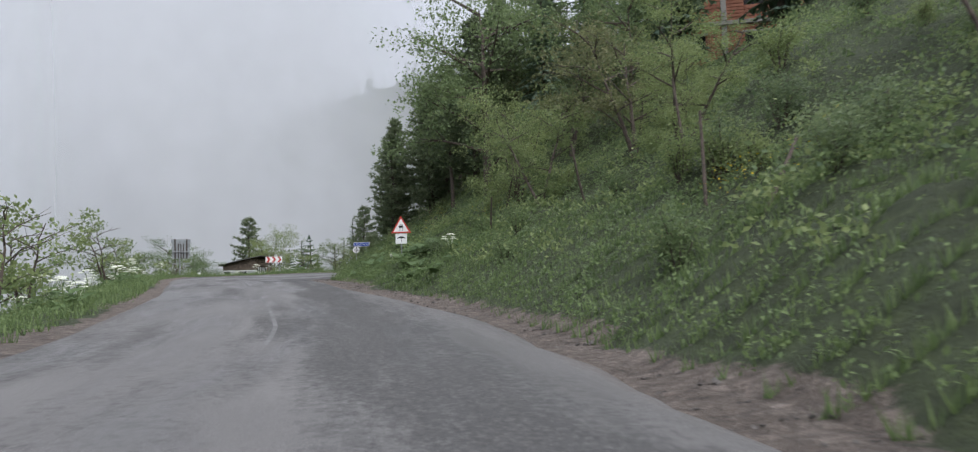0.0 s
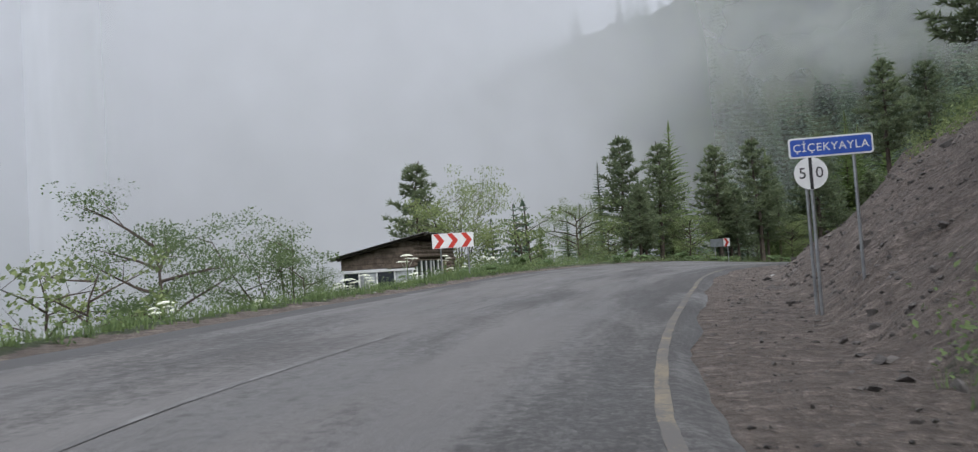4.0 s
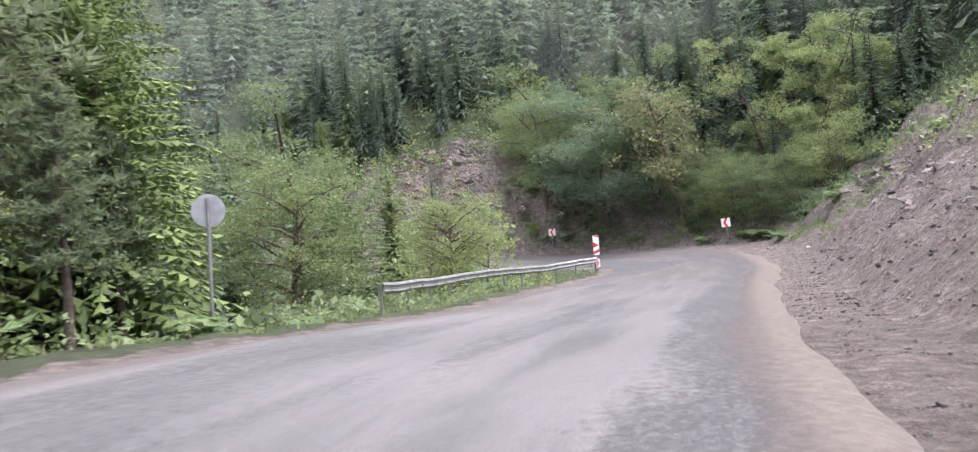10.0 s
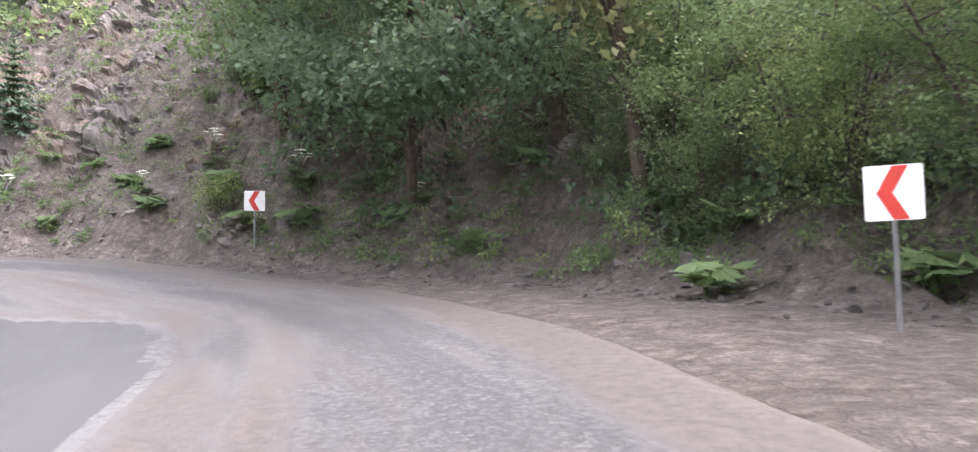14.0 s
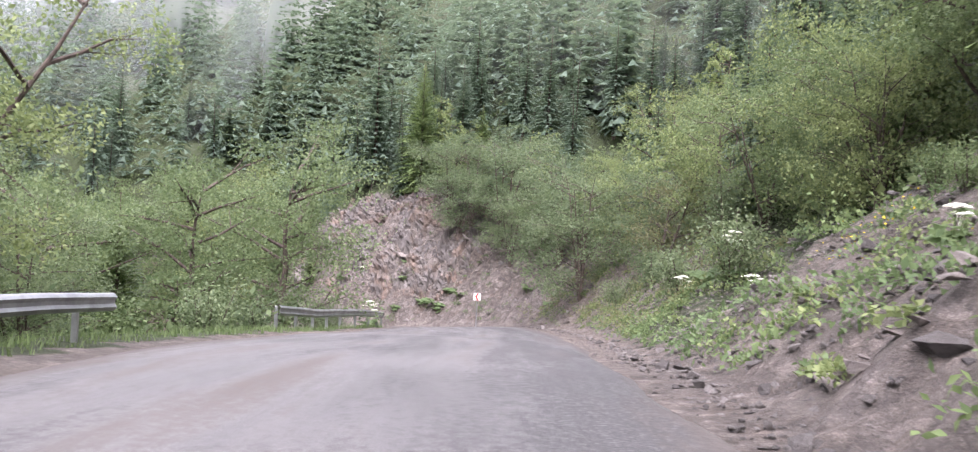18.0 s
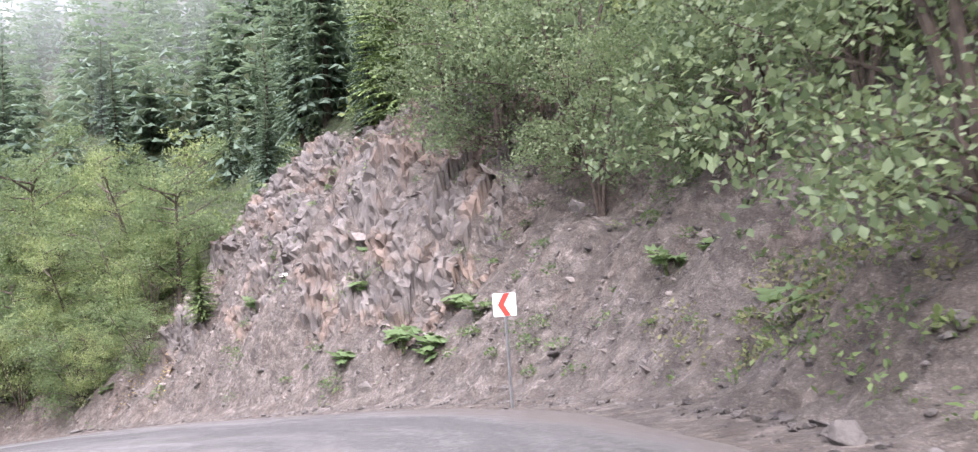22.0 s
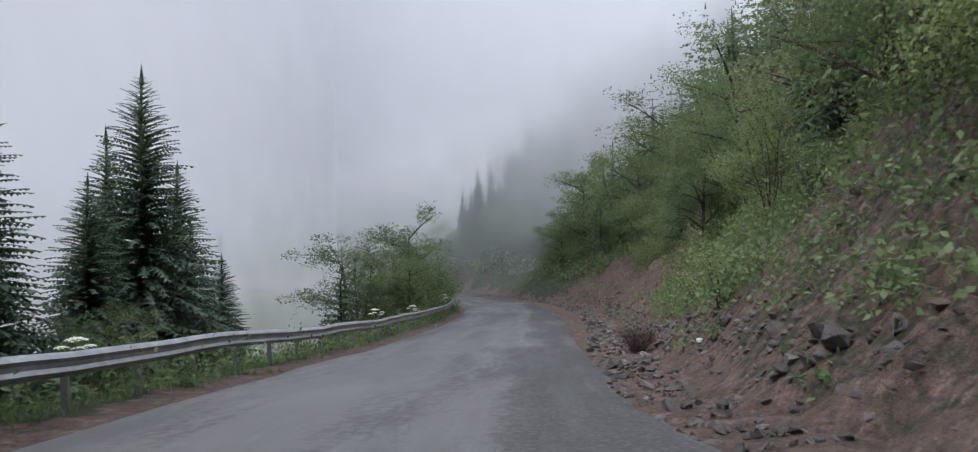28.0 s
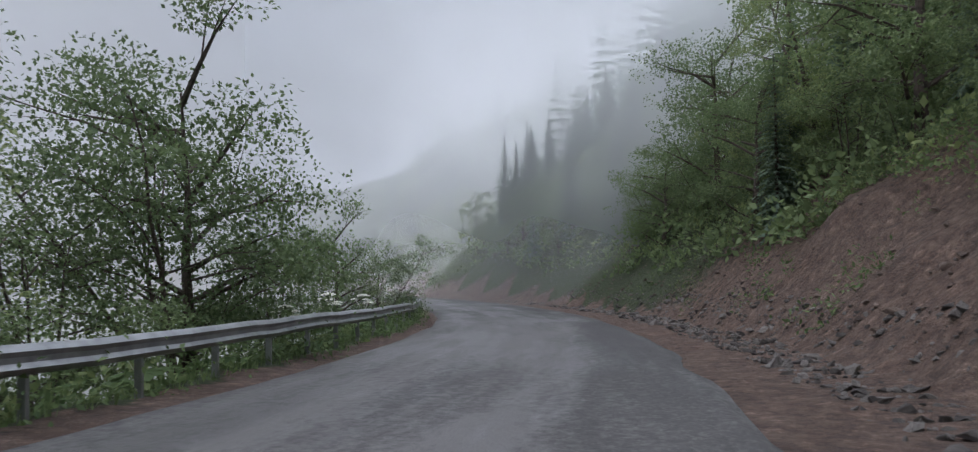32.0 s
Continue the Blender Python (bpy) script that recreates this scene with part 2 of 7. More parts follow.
def road_material():
    m, n, l, b = material("worn_wet_asphalt")
    uv = n.new("ShaderNodeUVMap").outputs[0]
    sp = n.new("ShaderNodeSeparateXYZ")
    l.new(uv, sp.inputs[0])
    lat, along = sp.outputs[0], sp.outputs[1]
    stretched = n.new("ShaderNodeCombineXYZ")
    l.new(lat, stretched.inputs[0])
    l.new(sums(n, l, "MULTIPLY", along, 0.12), stretched.inputs[1])
    tracks = tex_noise(n, l, 0.9, 5, 0.6, stretched.outputs[0])
    patch = tex_noise(n, l, 0.16, 3, 0.5)
    grit, coarse = tex_noise(n, l, 60.0, 3, 0.8), tex_noise(n, l, 7.0, 6, 0.75)
    asph = ramp(n, [(0.3, (0.042, 0.04, 0.04)), (0.5, (0.076, 0.072, 0.071)), (0.7, (0.118, 0.113, 0.11))])
    f = sums(n, l, "ADD", sums(n, l, "MULTIPLY", tracks.outputs[0], 0.65), sums(n, l, "MULTIPLY", patch.outputs[0], 0.35))
    l.new(f, asph.inputs[0])
    col = mixed(n, l, stepped(n, l, grit.outputs[0], 0.45, 0.72), asph.outputs[0], mixed(n, l, 0.55, asph.outputs[0], (0.26, 0.255, 0.25)))
    # ravelled stretches: dark coarse aggregate
    streak = n.new("ShaderNodeCombineXYZ")
    l.new(sums(n, l, "MULTIPLY", lat, 0.55), streak.inputs[0])
    l.new(sums(n, l, "MULTIPLY", along, 0.09), streak.inputs[1])
    rav_n = tex_noise(n, l, 1.0, 5, 0.65, streak.outputs[0])
    wheel = sums(n, l, "SUBTRACT", lat, 0.7)
    wheel = sums(n, l, "SUBTRACT", 0.18, sums(n, l, "MULTIPLY", sums(n, l, "MULTIPLY", wheel, wheel), 0.1))
    rav_f = sums(n, l, "ADD", rav_n.outputs[0], sums(n, l, "MAXIMUM", wheel, 0.0))
    rav = stepped(n, l, sums(n, l, "ADD", rav_f, sums(n, l, "MULTIPLY", sums(n, l, "SUBTRACT", coarse.outputs[0], 0.5), 0.55)), 0.46, 0.68)
    stones = n.new("ShaderNodeTexVoronoi")
    stones.inputs["Scale"].default_value = 26
    g_ = n.new("ShaderNodeNewGeometry")
    l.new(g_.outputs["Position"], stones.inputs["Vector"])
    sp_ = n.new("ShaderNodeSeparateColor")
    l.new(stones.outputs["Color"], sp_.inputs[0])
    agg = ramp(n, [(0.0, (0.01, 0.01, 0.011)), (0.7, (0.03, 0.03, 0.03)), (1.0, (0.09, 0.088, 0.086))])
    l.new(sp_.outputs[0], agg.inputs[0])
    col = mixed(n, l, sums(n, l, "MULTIPLY", rav, 0.66), col, agg.outputs[0])
    # dried mud along both edges and, past the hairpin, over the whole surface
    at = n.new("ShaderNodeAttribute")
    at.attribute_name = "dust"
    d = sums(n, l, "ADD", at.outputs["Fac"], sums(n, l, "MULTIPLY", sums(n, l, "SUBTRACT", tracks.outputs[0], 0.5), 1.3))
    d = sums(n, l, "ADD", d, sums(n, l, "MULTIPLY", sums(n, l, "SUBTRACT", coarse.outputs[0], 0.5), 0.6))
    dirt = stepped(n, l, sums(n, l, "SUBTRACT", d, sums(n, l, "MULTIPLY", rav, 0.3)), 0.4, 0.8)
    col = mixed(n, l, sums(n, l, "MULTIPLY", dirt, 0.85), col, mixed(n, l, stepped(n, l, coarse.outputs[0], 0.35, 0.65), (0.05, 0.042, 0.037), (0.088, 0.074, 0.065)))
    col = mixed(n, l, sums(n, l, "MULTIPLY", stepped(n, l, at.outputs["Fac"], 0.95, 1.5), 0.8), col, mixed(n, l, stepped(n, l, coarse.outputs[0], 0.35, 0.65), (0.095, 0.08, 0.067), (0.14, 0.12, 0.102)))
    fresh = stepped(n, l, sums(n, l, "ADD", sums(n, l, "MULTIPLY", at.outputs["Fac"], -1.0), sums(n, l, "MULTIPLY", sums(n, l, "SUBTRACT", coarse.outputs[0], 0.5), 0.8)), 0.3, 0.55)
    col = mixed(n, l, sums(n, l, "MULTIPLY", fresh, 0.9), col, mixed(n, l, tracks.outputs[0], (0.034, 0.034, 0.036), (0.062, 0.061, 0.06)))
    l.new(col, b.inputs["Base Color"])
    wet = stepped(n, l, f, 0.42, 0.56)
    rough = sums(n, l, "ADD", sums(n, l, "MULTIPLY", wet, 0.25), 0.42)
    rough = sums(n, l, "ADD", rough, sums(n, l, "MULTIPLY", dirt, 0.45))
    rough = sums(n, l, "ADD", rough, sums(n, l, "MULTIPLY", sums(n, l, "MAXIMUM", rav, fresh), 0.25))
    l.new(rough, b.inputs["Roughness"])
    hgt = sums(n, l, "ADD", grit.outputs[0], coarse.outputs[0])
    hgt = sums(n, l, "SUBTRACT", hgt, sums(n, l, "MULTIPLY", stones.outputs["Distance"], sums(n, l, "MULTIPLY", rav, 0.9)))
    bumped(n, l, b, hgt, 0.5, 0.014)
    return m


def worn_line(name, colour, under, amount):
    """Road paint worn through to the asphalt in patches."""
    m, n, l, b = material(name)
    a, c = tex_noise(n, l, 1.1, 5, 0.7), tex_noise(n, l, 22, 4, 0.8)
    w = sums(n, l, "ADD", sums(n, l, "MULTIPLY", a.outputs[0], 0.6), sums(n, l, "MULTIPLY", c.outputs[0], 0.4))
    l.new(mixed(n, l, stepped(n, l, w, amount - 0.06, amount + 0.06), colour, under), b.inputs["Base Color"])
    b.inputs["Roughness"].default_value = 0.75
    return m


GROUND, ASPHALT = ground_material(), road_material()
LEAF_MID = foliage("green_broad_leaves", (0.06, 0.098, 0.046), (0.2, 0.26, 0.122))
LEAF_FRESH = foliage("fresh_yellow_green_leaves", (0.095, 0.142, 0.056), (0.3, 0.352, 0.152))
LEAF_DULL = foliage("dull_olive_leaves", (0.08, 0.088, 0.045), (0.24, 0.235, 0.12))
LEAF_GREY = foliage("grey_green_willow_leaves", (0.07, 0.108, 0.06), (0.22, 0.275, 0.15))
NEEDLE = foliage("dark_fir_needles", (0.055, 0.092, 0.075), (0.17, 0.23, 0.165), 0.6, 0.45)
NEEDLE_PINE = foliage("pine_needles", (0.07, 0.098, 0.066), (0.2, 0.235, 0.14), 0.6, 0.5)
NEEDLE_NEW = foliage("spruce_needles_with_new_tips", (0.06, 0.1, 0.045), (0.25, 0.33, 0.12), 0.6, 0.4)
WEED = foliage("roadside_herb_leaves", (0.055, 0.098, 0.042), (0.2, 0.27, 0.11))
BUTTERBUR = foliage("large_pale_herb_leaves", (0.07, 0.12, 0.05), (0.17, 0.24, 0.11))
BLOOM_WHITE = paint("white_flower_umbel", (0.72, 0.74, 0.6), 0.8, vary=0.3, scale=8)
BLOOM_YELLOW = paint("yellow_flowers", (0.62, 0.46, 0.02), 0.8, vary=0.3, scale=8)
BARK = paint("grey_brown_bark", (0.11, 0.085, 0.068), 0.9, vary=0.5, scale=6, bump=0.8)
STEEL = paint("galvanised_steel", (0.42, 0.43, 0.44), 0.42, 0.85, 0.3, 2.5)
STEEL_BACK = paint("weathered_grey_sheet", (0.33, 0.35, 0.36), 0.55, 0.4, 0.3, 3)
SIGN_WHITE = paint("white_sign_sheeting", (0.78, 0.78, 0.77), 0.45, vary=0.12)
SIGN_RED = paint("red_sign_sheeting", (0.55, 0.045, 0.03), 0.45, vary=0.15)
SIGN_BLUE = paint("blue_sign_sheeting", (0.03, 0.09, 0.42), 0.45, vary=0.12)
SIGN_BLACK = paint("black_sign_print", (0.02, 0.02, 0.02), 0.5, vary=0.1)
LINE_YELLOW = worn_line("worn_yellow_line", (0.18, 0.15, 0.1), (0.09, 0.084, 0.079), 0.46)
LINE_WHITE = worn_line("faded_white_line", (0.15, 0.149, 0.148), (0.085, 0.084, 0.083), 0.49)
WOOD = paint("weathered_boards", (0.17, 0.13, 0.10), 0.85, vary=0.5, scale=4, bump=0.5)
WOOD_DARK = paint("dark_old_timber", (0.07, 0.055, 0.045), 0.9, vary=0.5, scale=4, bump=0.5)
DOOR_BROWN = paint("brown_door_paint", (0.23, 0.11, 0.06), 0.6, vary=0.2)
PLASTIC_SHEET = paint("torn_plastic_sheet", (0.45, 0.47, 0.48), 0.35, vary=0.5, scale=2)
BRICK = paint("hollow_red_brick", (0.38, 0.16, 0.10), 0.85, vary=0.3, scale=2)
CONCRETE = paint("raw_concrete", (0.36, 0.34, 0.31), 0.9, vary=0.35, scale=1.5, bump=0.4)
# near-black colour that stands in for the shade of unlit rooms
UNLIT_BLACK = paint("unlit_interior_black", (0.015, 0.015, 0.017), 0.8)
LITTER = paint("white_litter", (0.75, 0.75, 0.72), 0.6, vary=0.15)
DEAD = paint("rust_brown_dead_twigs", (0.075, 0.042, 0.034), 0.9, vary=0.4, scale=6)


# ---- mesh helpers ----
def mesh_object(name, verts, faces, mat, parent=None, label="", smooth=False):
    me = bpy.data.meshes.new(name)
    me.from_pydata([tuple(v) for v in verts] if not isinstance(verts, np.ndarray) else verts.tolist(), [],
                   faces if not isinstance(faces, np.ndarray) else faces.tolist())
    if mat:
        me.materials.append(mat)
    if smooth:
        me.polygons.foreach_set("use_smooth", [True] * len(me.polygons))
    ob = new(name, me)
    if parent:
        ob.parent = parent
    if label:
        ob["label"] = label
    return ob


def part(name, bm, mat, parent, label="", smooth=False):
    me = bpy.data.meshes.new(name)
    bm.to_mesh(me)
    bm.free()
    me.materials.append(mat)
    if smooth:
        me.polygons.foreach_set("use_smooth", [True] * len(me.polygons))
    ob = new(name, me)
    ob.parent = parent
    if label:
        ob["label"] = label
    return ob


def box(bm, size, at=(0, 0, 0), turn=None, bevel=0.0):
    r = bmesh.ops.create_cube(bm, size=1)
    vs = r["verts"]
    bmesh.ops.scale(bm, vec=size, verts=vs)
    if bevel:
        es = list({e for v in vs for e in v.link_edges})
        vs = list({v for f in bmesh.ops.bevel(bm, geom=es, offset=bevel, segments=1, affect="EDGES")["faces"] for v in f.verts} | {v for v in vs if v.is_valid})
    if turn is not None:
        bmesh.ops.transform(bm, matrix=turn, verts=vs)
    bmesh.ops.translate(bm, vec=at, verts=vs)
    return vs


def tube(points, radii, sides=6):
    """A tapered tube along points, as vertices and faces."""
    points = [Vector(p) for p in points]
    verts, faces = [], []
    for i, p in enumerate(points):
        d = (points[min(i + 1, len(points) - 1)] - points[max(i - 1, 0)]).normalized()
        a = d.cross(Vector((0.3, 0.1, 1)) if abs(d.z) < 0.9 else Vector((1, 0, 0))).normalized()
        b = d.cross(a)
        for k in range(sides):
            w = 2 * math.pi * k / sides
            verts.append(p + (a * math.cos(w) + b * math.sin(w)) * radii[i])
    for i in range(len(points) - 1):
        for k in range(sides):
            k2 = (k + 1) % sides
            faces.append((i * sides + k, i * sides + k2, (i + 1) * sides + k2, (i + 1) * sides + k))
    faces.append(tuple(range(sides))[::-1])
    faces.append(tuple(range((len(points) - 1) * sides, len(points) * sides)))
    return verts, faces


def joined(pieces):
    verts, faces = [], []
    for v, f in pieces:
        k = len(verts)
        verts += list(v)
        faces += [tuple(i + k for i in q) for q in f]
    return verts, faces


def thing(name, label, category, at=(0, 0, 0), yaw=0.0, group=""):
    ob = new(name)
    ob.matrix_world = pose(*at, 0, 0, yaw)
    return tagged(ob, label, category, group)


# ---- the road's line: the lane driven, in metres ----
LINE = np.array([(-5, -9.5, -118, -2.5), (-3, -6.4, -92, -2.2), (-1, -3.9, -68, -1.95)]
                + [(t, *eye) for t, eye, target, roll in PATH]
                + [(34, -44.7, 130.8, -19.5), (36.4, -65.0, 119.6, -20.4), (39, -87.0, 100.5, -21.3), (42, -105, 76.0, -22.1), (45, -118, 50.0, -22.8), (49, -130, 12.0, -23.8)])
EYE_HEIGHT = 1.2


def spline(rows, step=0.05):
    t, x = rows[:, 0], rows[:, 1:]
    slope = np.gradient(x, t, axis=0)
    at = np.arange(t[0], t[-1], step)
    i = np.clip(np.searchsorted(t, at, side="right") - 1, 0, len(t) - 2)
    h = (t[i + 1] - t[i])[:, None]
    u = (at - t[i])[:, None] / h
    return at, (2 * u**3 - 3 * u**2 + 1) * x[i] + (u**3 - 2 * u**2 + u) * h * slope[i] + (3 * u**2 - 2 * u**3) * x[i + 1] + (u**3 - u**2) * h * slope[i + 1]


ST, SC = spline(LINE)
SC = SC - (0, 0, EYE_HEIGHT)
for _ in range(30):
    SC[1:-1] = (SC[:-2] + 2 * SC[1:-1] + SC[2:]) / 4
SD = np.gradient(SC, axis=0)
SLEN = np.concatenate([[0], np.cumsum(np.hypot(*np.diff(SC[:, :2], axis=0).T))])
SD = SD / np.linalg.norm(SD[:, :2], axis=1)[:, None]


def table(rows):
    a = np.array(rows, float)
    return np.interp(ST, a[:, 0], a[:, 1])


# across the road, from the driven line, to the right: edges of the asphalt, foot of the bank; banking of the surface
LEFT = table([(-5, -4.8), (0, -4.8), (2, -5.2), (3, -6), (4.5, -7.6), (5.5, -7.4), (7, -7.0), (8, -7.2), (9.5, -6.8), (11.5, -6.0), (12.7, -6), (13.4, -5), (15, -5), (18, -5), (20, -5.8), (21.5, -6), (22.4, -4.9), (24, -4.9), (26, -4.7), (28, -4.5), (30, -5.0), (32, -5.0), (49, -5)])
RIGHT = table([(-5, 2.4), (0, 2.6), (1, 3.0), (2, 1.7), (4.5, 1.2), (6, 1.6), (8, 1.0), (10, 1.2), (12, 1.8), (13.3, 2.3), (15, 3.2), (16.5, 3.4), (18, 2.1), (20, 1.8), (22, 2.2), (23.2, 3), (25, 3.2), (27, 3.3), (28, 2.6), (29, 1.5), (31, 1.3), (49, 1.3)])
FOOT = table([(-5, 3.6), (0, 3.7), (1.2, 3.8), (2.2, 3.1), (3.2, 3.0), (4.5, 3.4), (6, 3.7), (8, 3.2), (10, 3.0), (12.4, 3.3), (13.2, 4.4), (13.6, 5.3), (14.0, 5.8), (14.2, 6.0), (14.4, 8.2), (15.2, 6.6), (16.3, 4.9), (17, 3.7), (18, 3.0), (20, 3.2), (22, 3.6), (23.5, 4.6), (25, 4.2), (26, 4.4), (27, 5.4), (28, 3.6), (29, 2.7), (30.5, 3.2), (32, 3.8), (49, 3.8)])
BANKING = table([(-5, 0), (2, 0.0), (4.5, 0.05), (9, 0.075), (10.5, 0.035), (11.5, 0.0), (13.5, -0.03), (15.5, -0.06), (17, -0.04), (19, 0), (49, 0)])
CUT_ANGLE = table([(-5, 27), (1, 28), (2.6, 30), (3.4, 29), (4.0, 30), (4.5, 34), (5.1, 38), (7.5, 39), (9, 43), (12, 40), (13.3, 38), (14.2, 37), (14.45, 26), (15, 28), (15.8, 40), (18.5, 43), (20, 36), (22, 38), (23.4, 44), (24.3, 50), (24.8, 58), (25.7, 61), (26.3, 48), (28, 50), (29, 48), (32, 44), (49, 45)])
CUT_HEIGHT = table([(-5, 9), (2, 9), (4, 6), (6, 5), (8, 6), (10, 6), (13, 8), (14.2, 7), (14.45, 3), (15, 3), (16, 9), (18.5, 9), (20.5, 3.5), (22.4, 4), (23.5, 5.5), (24.3, 7.5), (25.3, 10), (25.8, 9), (26.4, 5), (28, 6), (29.5, 4), (32, 5), (36, 4), (49, 5)])
HILL_ANGLE = table([(-5, 27), (2, 29), (5, 30), (12, 26), (13.5, 34), (15, 38), (18, 40), (23, 40), (26, 36), (28, 36), (32, 38), (49, 38)])
CAP = table([(-5, 44), (12, 44), (14, 110), (24, 110), (27, 60), (36, 50), (42, 30), (49, 10)])
FALL_ANGLE = table([(-5, 24), (3, 24), (4.3, 27), (6, 26), (7, 12), (12, 12), (13.5, 20), (16, 20), (19, 14), (22, 22), (26, 24), (49, 30)])
VERGE = table([(-5, 2.2), (3, 2.2), (4.3, 1.4), (6, 1.4), (7, 2.2), (8, 2.4), (10, 2.0), (12, 1.4), (13, 1.0), (16, 2.5), (19, 2.0), (22, 1.2), (49, 1.3)])
BARE = table([(-5, 0.02), (1.6, 0.04), (2.3, 0.1), (3.5, 0.15), (4.4, 0.35), (5.1, 0.95), (9, 1.0), (13.6, 1.0), (14.3, 0.6), (15, 0.55), (15.8, 0.75), (19, 0.7), (20.5, 0.4), (22, 0.6), (23, 1), (26, 0.95), (28, 0.6), (29.2, 0.5), (30.5, 0.9), (34, 0.9), (36, 0.2), (38, 0.05), (49, 0.05)])
ROCKY = table([(-5, 0), (4, 0.1), (9, 0.35), (13, 0.55), (15.6, 0.8), (19, 0.8), (20.5, 0.3), (22.4, 0.5), (23.2, 1), (26, 0.9), (27.5, 0.6), (28.5, 0.15), (49, 0.1)])
REDSOIL = table([(-5, 0.2), (10, 0.2), (12, 0.05), (22, 0.15), (26, 0.2), (28, 0.8), (29, 1), (37, 1), (41, 0.2), (49, 0.2)])
DUST = table([(-5, 0.0), (4, 0.05), (7, 0.15), (9, 0.3), (11, 0.35), (12.3, 0.7), (14, 0.75), (18, 0.5), (20, 0.4), (23, 0.55), (25, 0.3), (27, 0.1), (31, 0.12), (49, 0.1)])


def octaves(x, y, size, seed, levels=4):
    """Smooth uneven values about 0, by sums of turned waves."""
    rng = np.random.default_rng(seed)
    out, amp = np.zeros_like(x), 1.0
    for _ in range(levels):
        for _ in range(5):
            a, p = rng.uniform(0, 2 * math.pi, 2)
            k = 2 * math.pi / (size * rng.uniform(0.7, 1.4))
            out = out + amp * np.sin((x * math.cos(a) + y * math.sin(a)) * k + p) / 3
        size, amp = size / 2.1, amp * 0.52
    return out


def locate(x, y):
    """Nearest station of the road, offset to the right, and road height, for arrays of places."""
    x, y = np.atleast_1d(np.asarray(x, float)), np.atleast_1d(np.asarray(y, float))
    near, lat, base = np.zeros(len(x), int), np.zeros(len(x)), np.zeros(len(x))
    C, D = SC[::4], SD[::4]
    for a in range(0, len(x), 20000):
        s = slice(a, a + 20000)
        dx, dy = x[s, None] - C[None, :, 0], y[s, None] - C[None, :, 1]
        d2 = dx * dx + dy * dy
        i = d2.argmin(1)
        k = np.arange(len(i))
        w = 1 / (d2 + 4.0) ** 3
        far = (w * C[None, :, 2]).sum(1) / w.sum(1)
        along = dx[k, i] * D[i, 0] + dy[k, i] * D[i, 1]
        close = C[i, 2] + np.clip(along, -3, 3) * D[i, 2]
        dist = np.sqrt(d2[k, i])
        t = np.clip((dist - 8) / 12, 0, 1)
        near[s], base[s] = i * 4, close * (1 - t) + far * t
        side = dx[k, i] * D[i, 1] - dy[k, i] * D[i, 0]
        lat[s] = np.sign(side) * np.where(dist > 10, dist, np.abs(side))
    return np.minimum(near, len(ST) - 1), lat, base


def height(x, y, detail=True):
    x, y = np.atleast_1d(np.asarray(x, float)), np.atleast_1d(np.asarray(y, float))
    i, lat, base = locate(x, y)
    edge = np.clip(lat, LEFT[i] - 2, FOOT[i] + 1)
    z = base - BANKING[i] * edge
    on = (lat > LEFT[i] - 0.25) & (lat < RIGHT[i] + 0.25)
    d = np.maximum(lat - FOOT[i], 0)
    rough = octaves(x, y, 9, 5)
    d2 = np.maximum(d + np.clip(d / 3, 0, 1) * rough * 0.55, 0)
    ta, th = np.tan(np.radians(CUT_ANGLE[i])), np.tan(np.radians(HILL_ANGLE[i]))
    run = CUT_HEIGHT[i] / ta
    up = np.where(d2 < run, d2 * ta, CUT_HEIGHT[i] + (d2 - run) * th)
    up = np.where(up > CAP[i], CAP[i] + 16 * (1 - np.exp(-(up - CAP[i]) / 40)), up)
    # broken rock: ledges and hollows on the stony faces
    ledge = octaves(x, y, 3.2, 9, 4) * ROCKY[i] * np.clip(d / 1.2, 0, 1) * np.clip(1.6 - d / 22, 0, 1)
    up = up + ledge * 0.58 + np.clip(d / 15, 0, 1) * octaves(x, y, 40, 6) * 1.6
    e = np.maximum(LEFT[i] - VERGE[i] - lat, 0)
    drop = np.tan(np.radians(FALL_ANGLE[i])) * e
    drop = np.where(drop > 22, 22 + (drop - 22) * 0.25, drop) - np.clip(e / 10, 0, 1) * octaves(x, y, 25, 8) * 0.9
    z = z + np.where(d > 0, up, 0) - np.where(e > 0, drop, 0)
    shoulder = ~on & (d <= 0) & (e <= 0)
    z = z + np.where(shoulder, octaves(x, y, 2.0, 12) * 0.035 + 0.0, 0)
    if detail:
        z = z + np.where((d > 0) | (e > 0), octaves(x, y, 2.4, 14, 3) * 0.07, 0)
    out = np.maximum(np.maximum(LEFT[i] - lat, lat - RIGHT[i]), 0)
    return z - 0.02 - 0.06 * np.clip(1 - (out - 0.05) / 0.7, 0, 1)


def at_road(t, lat, lift=0.0, sink=0.0):
    """A place by station (seconds along the drive) and offset to the right, on the ground."""
    i = int(np.argmin(np.abs(ST - t)))
    x, y = SC[i, 0] + lat * SD[i, 1], SC[i, 1] - lat * SD[i, 0]
    return (x, y, float(height(x, y)[0]) + lift - sink)


def road_yaw(t):
    i = int(np.argmin(np.abs(ST - t)))
    return math.degrees(math.atan2(-SD[i, 0], SD[i, 1]))


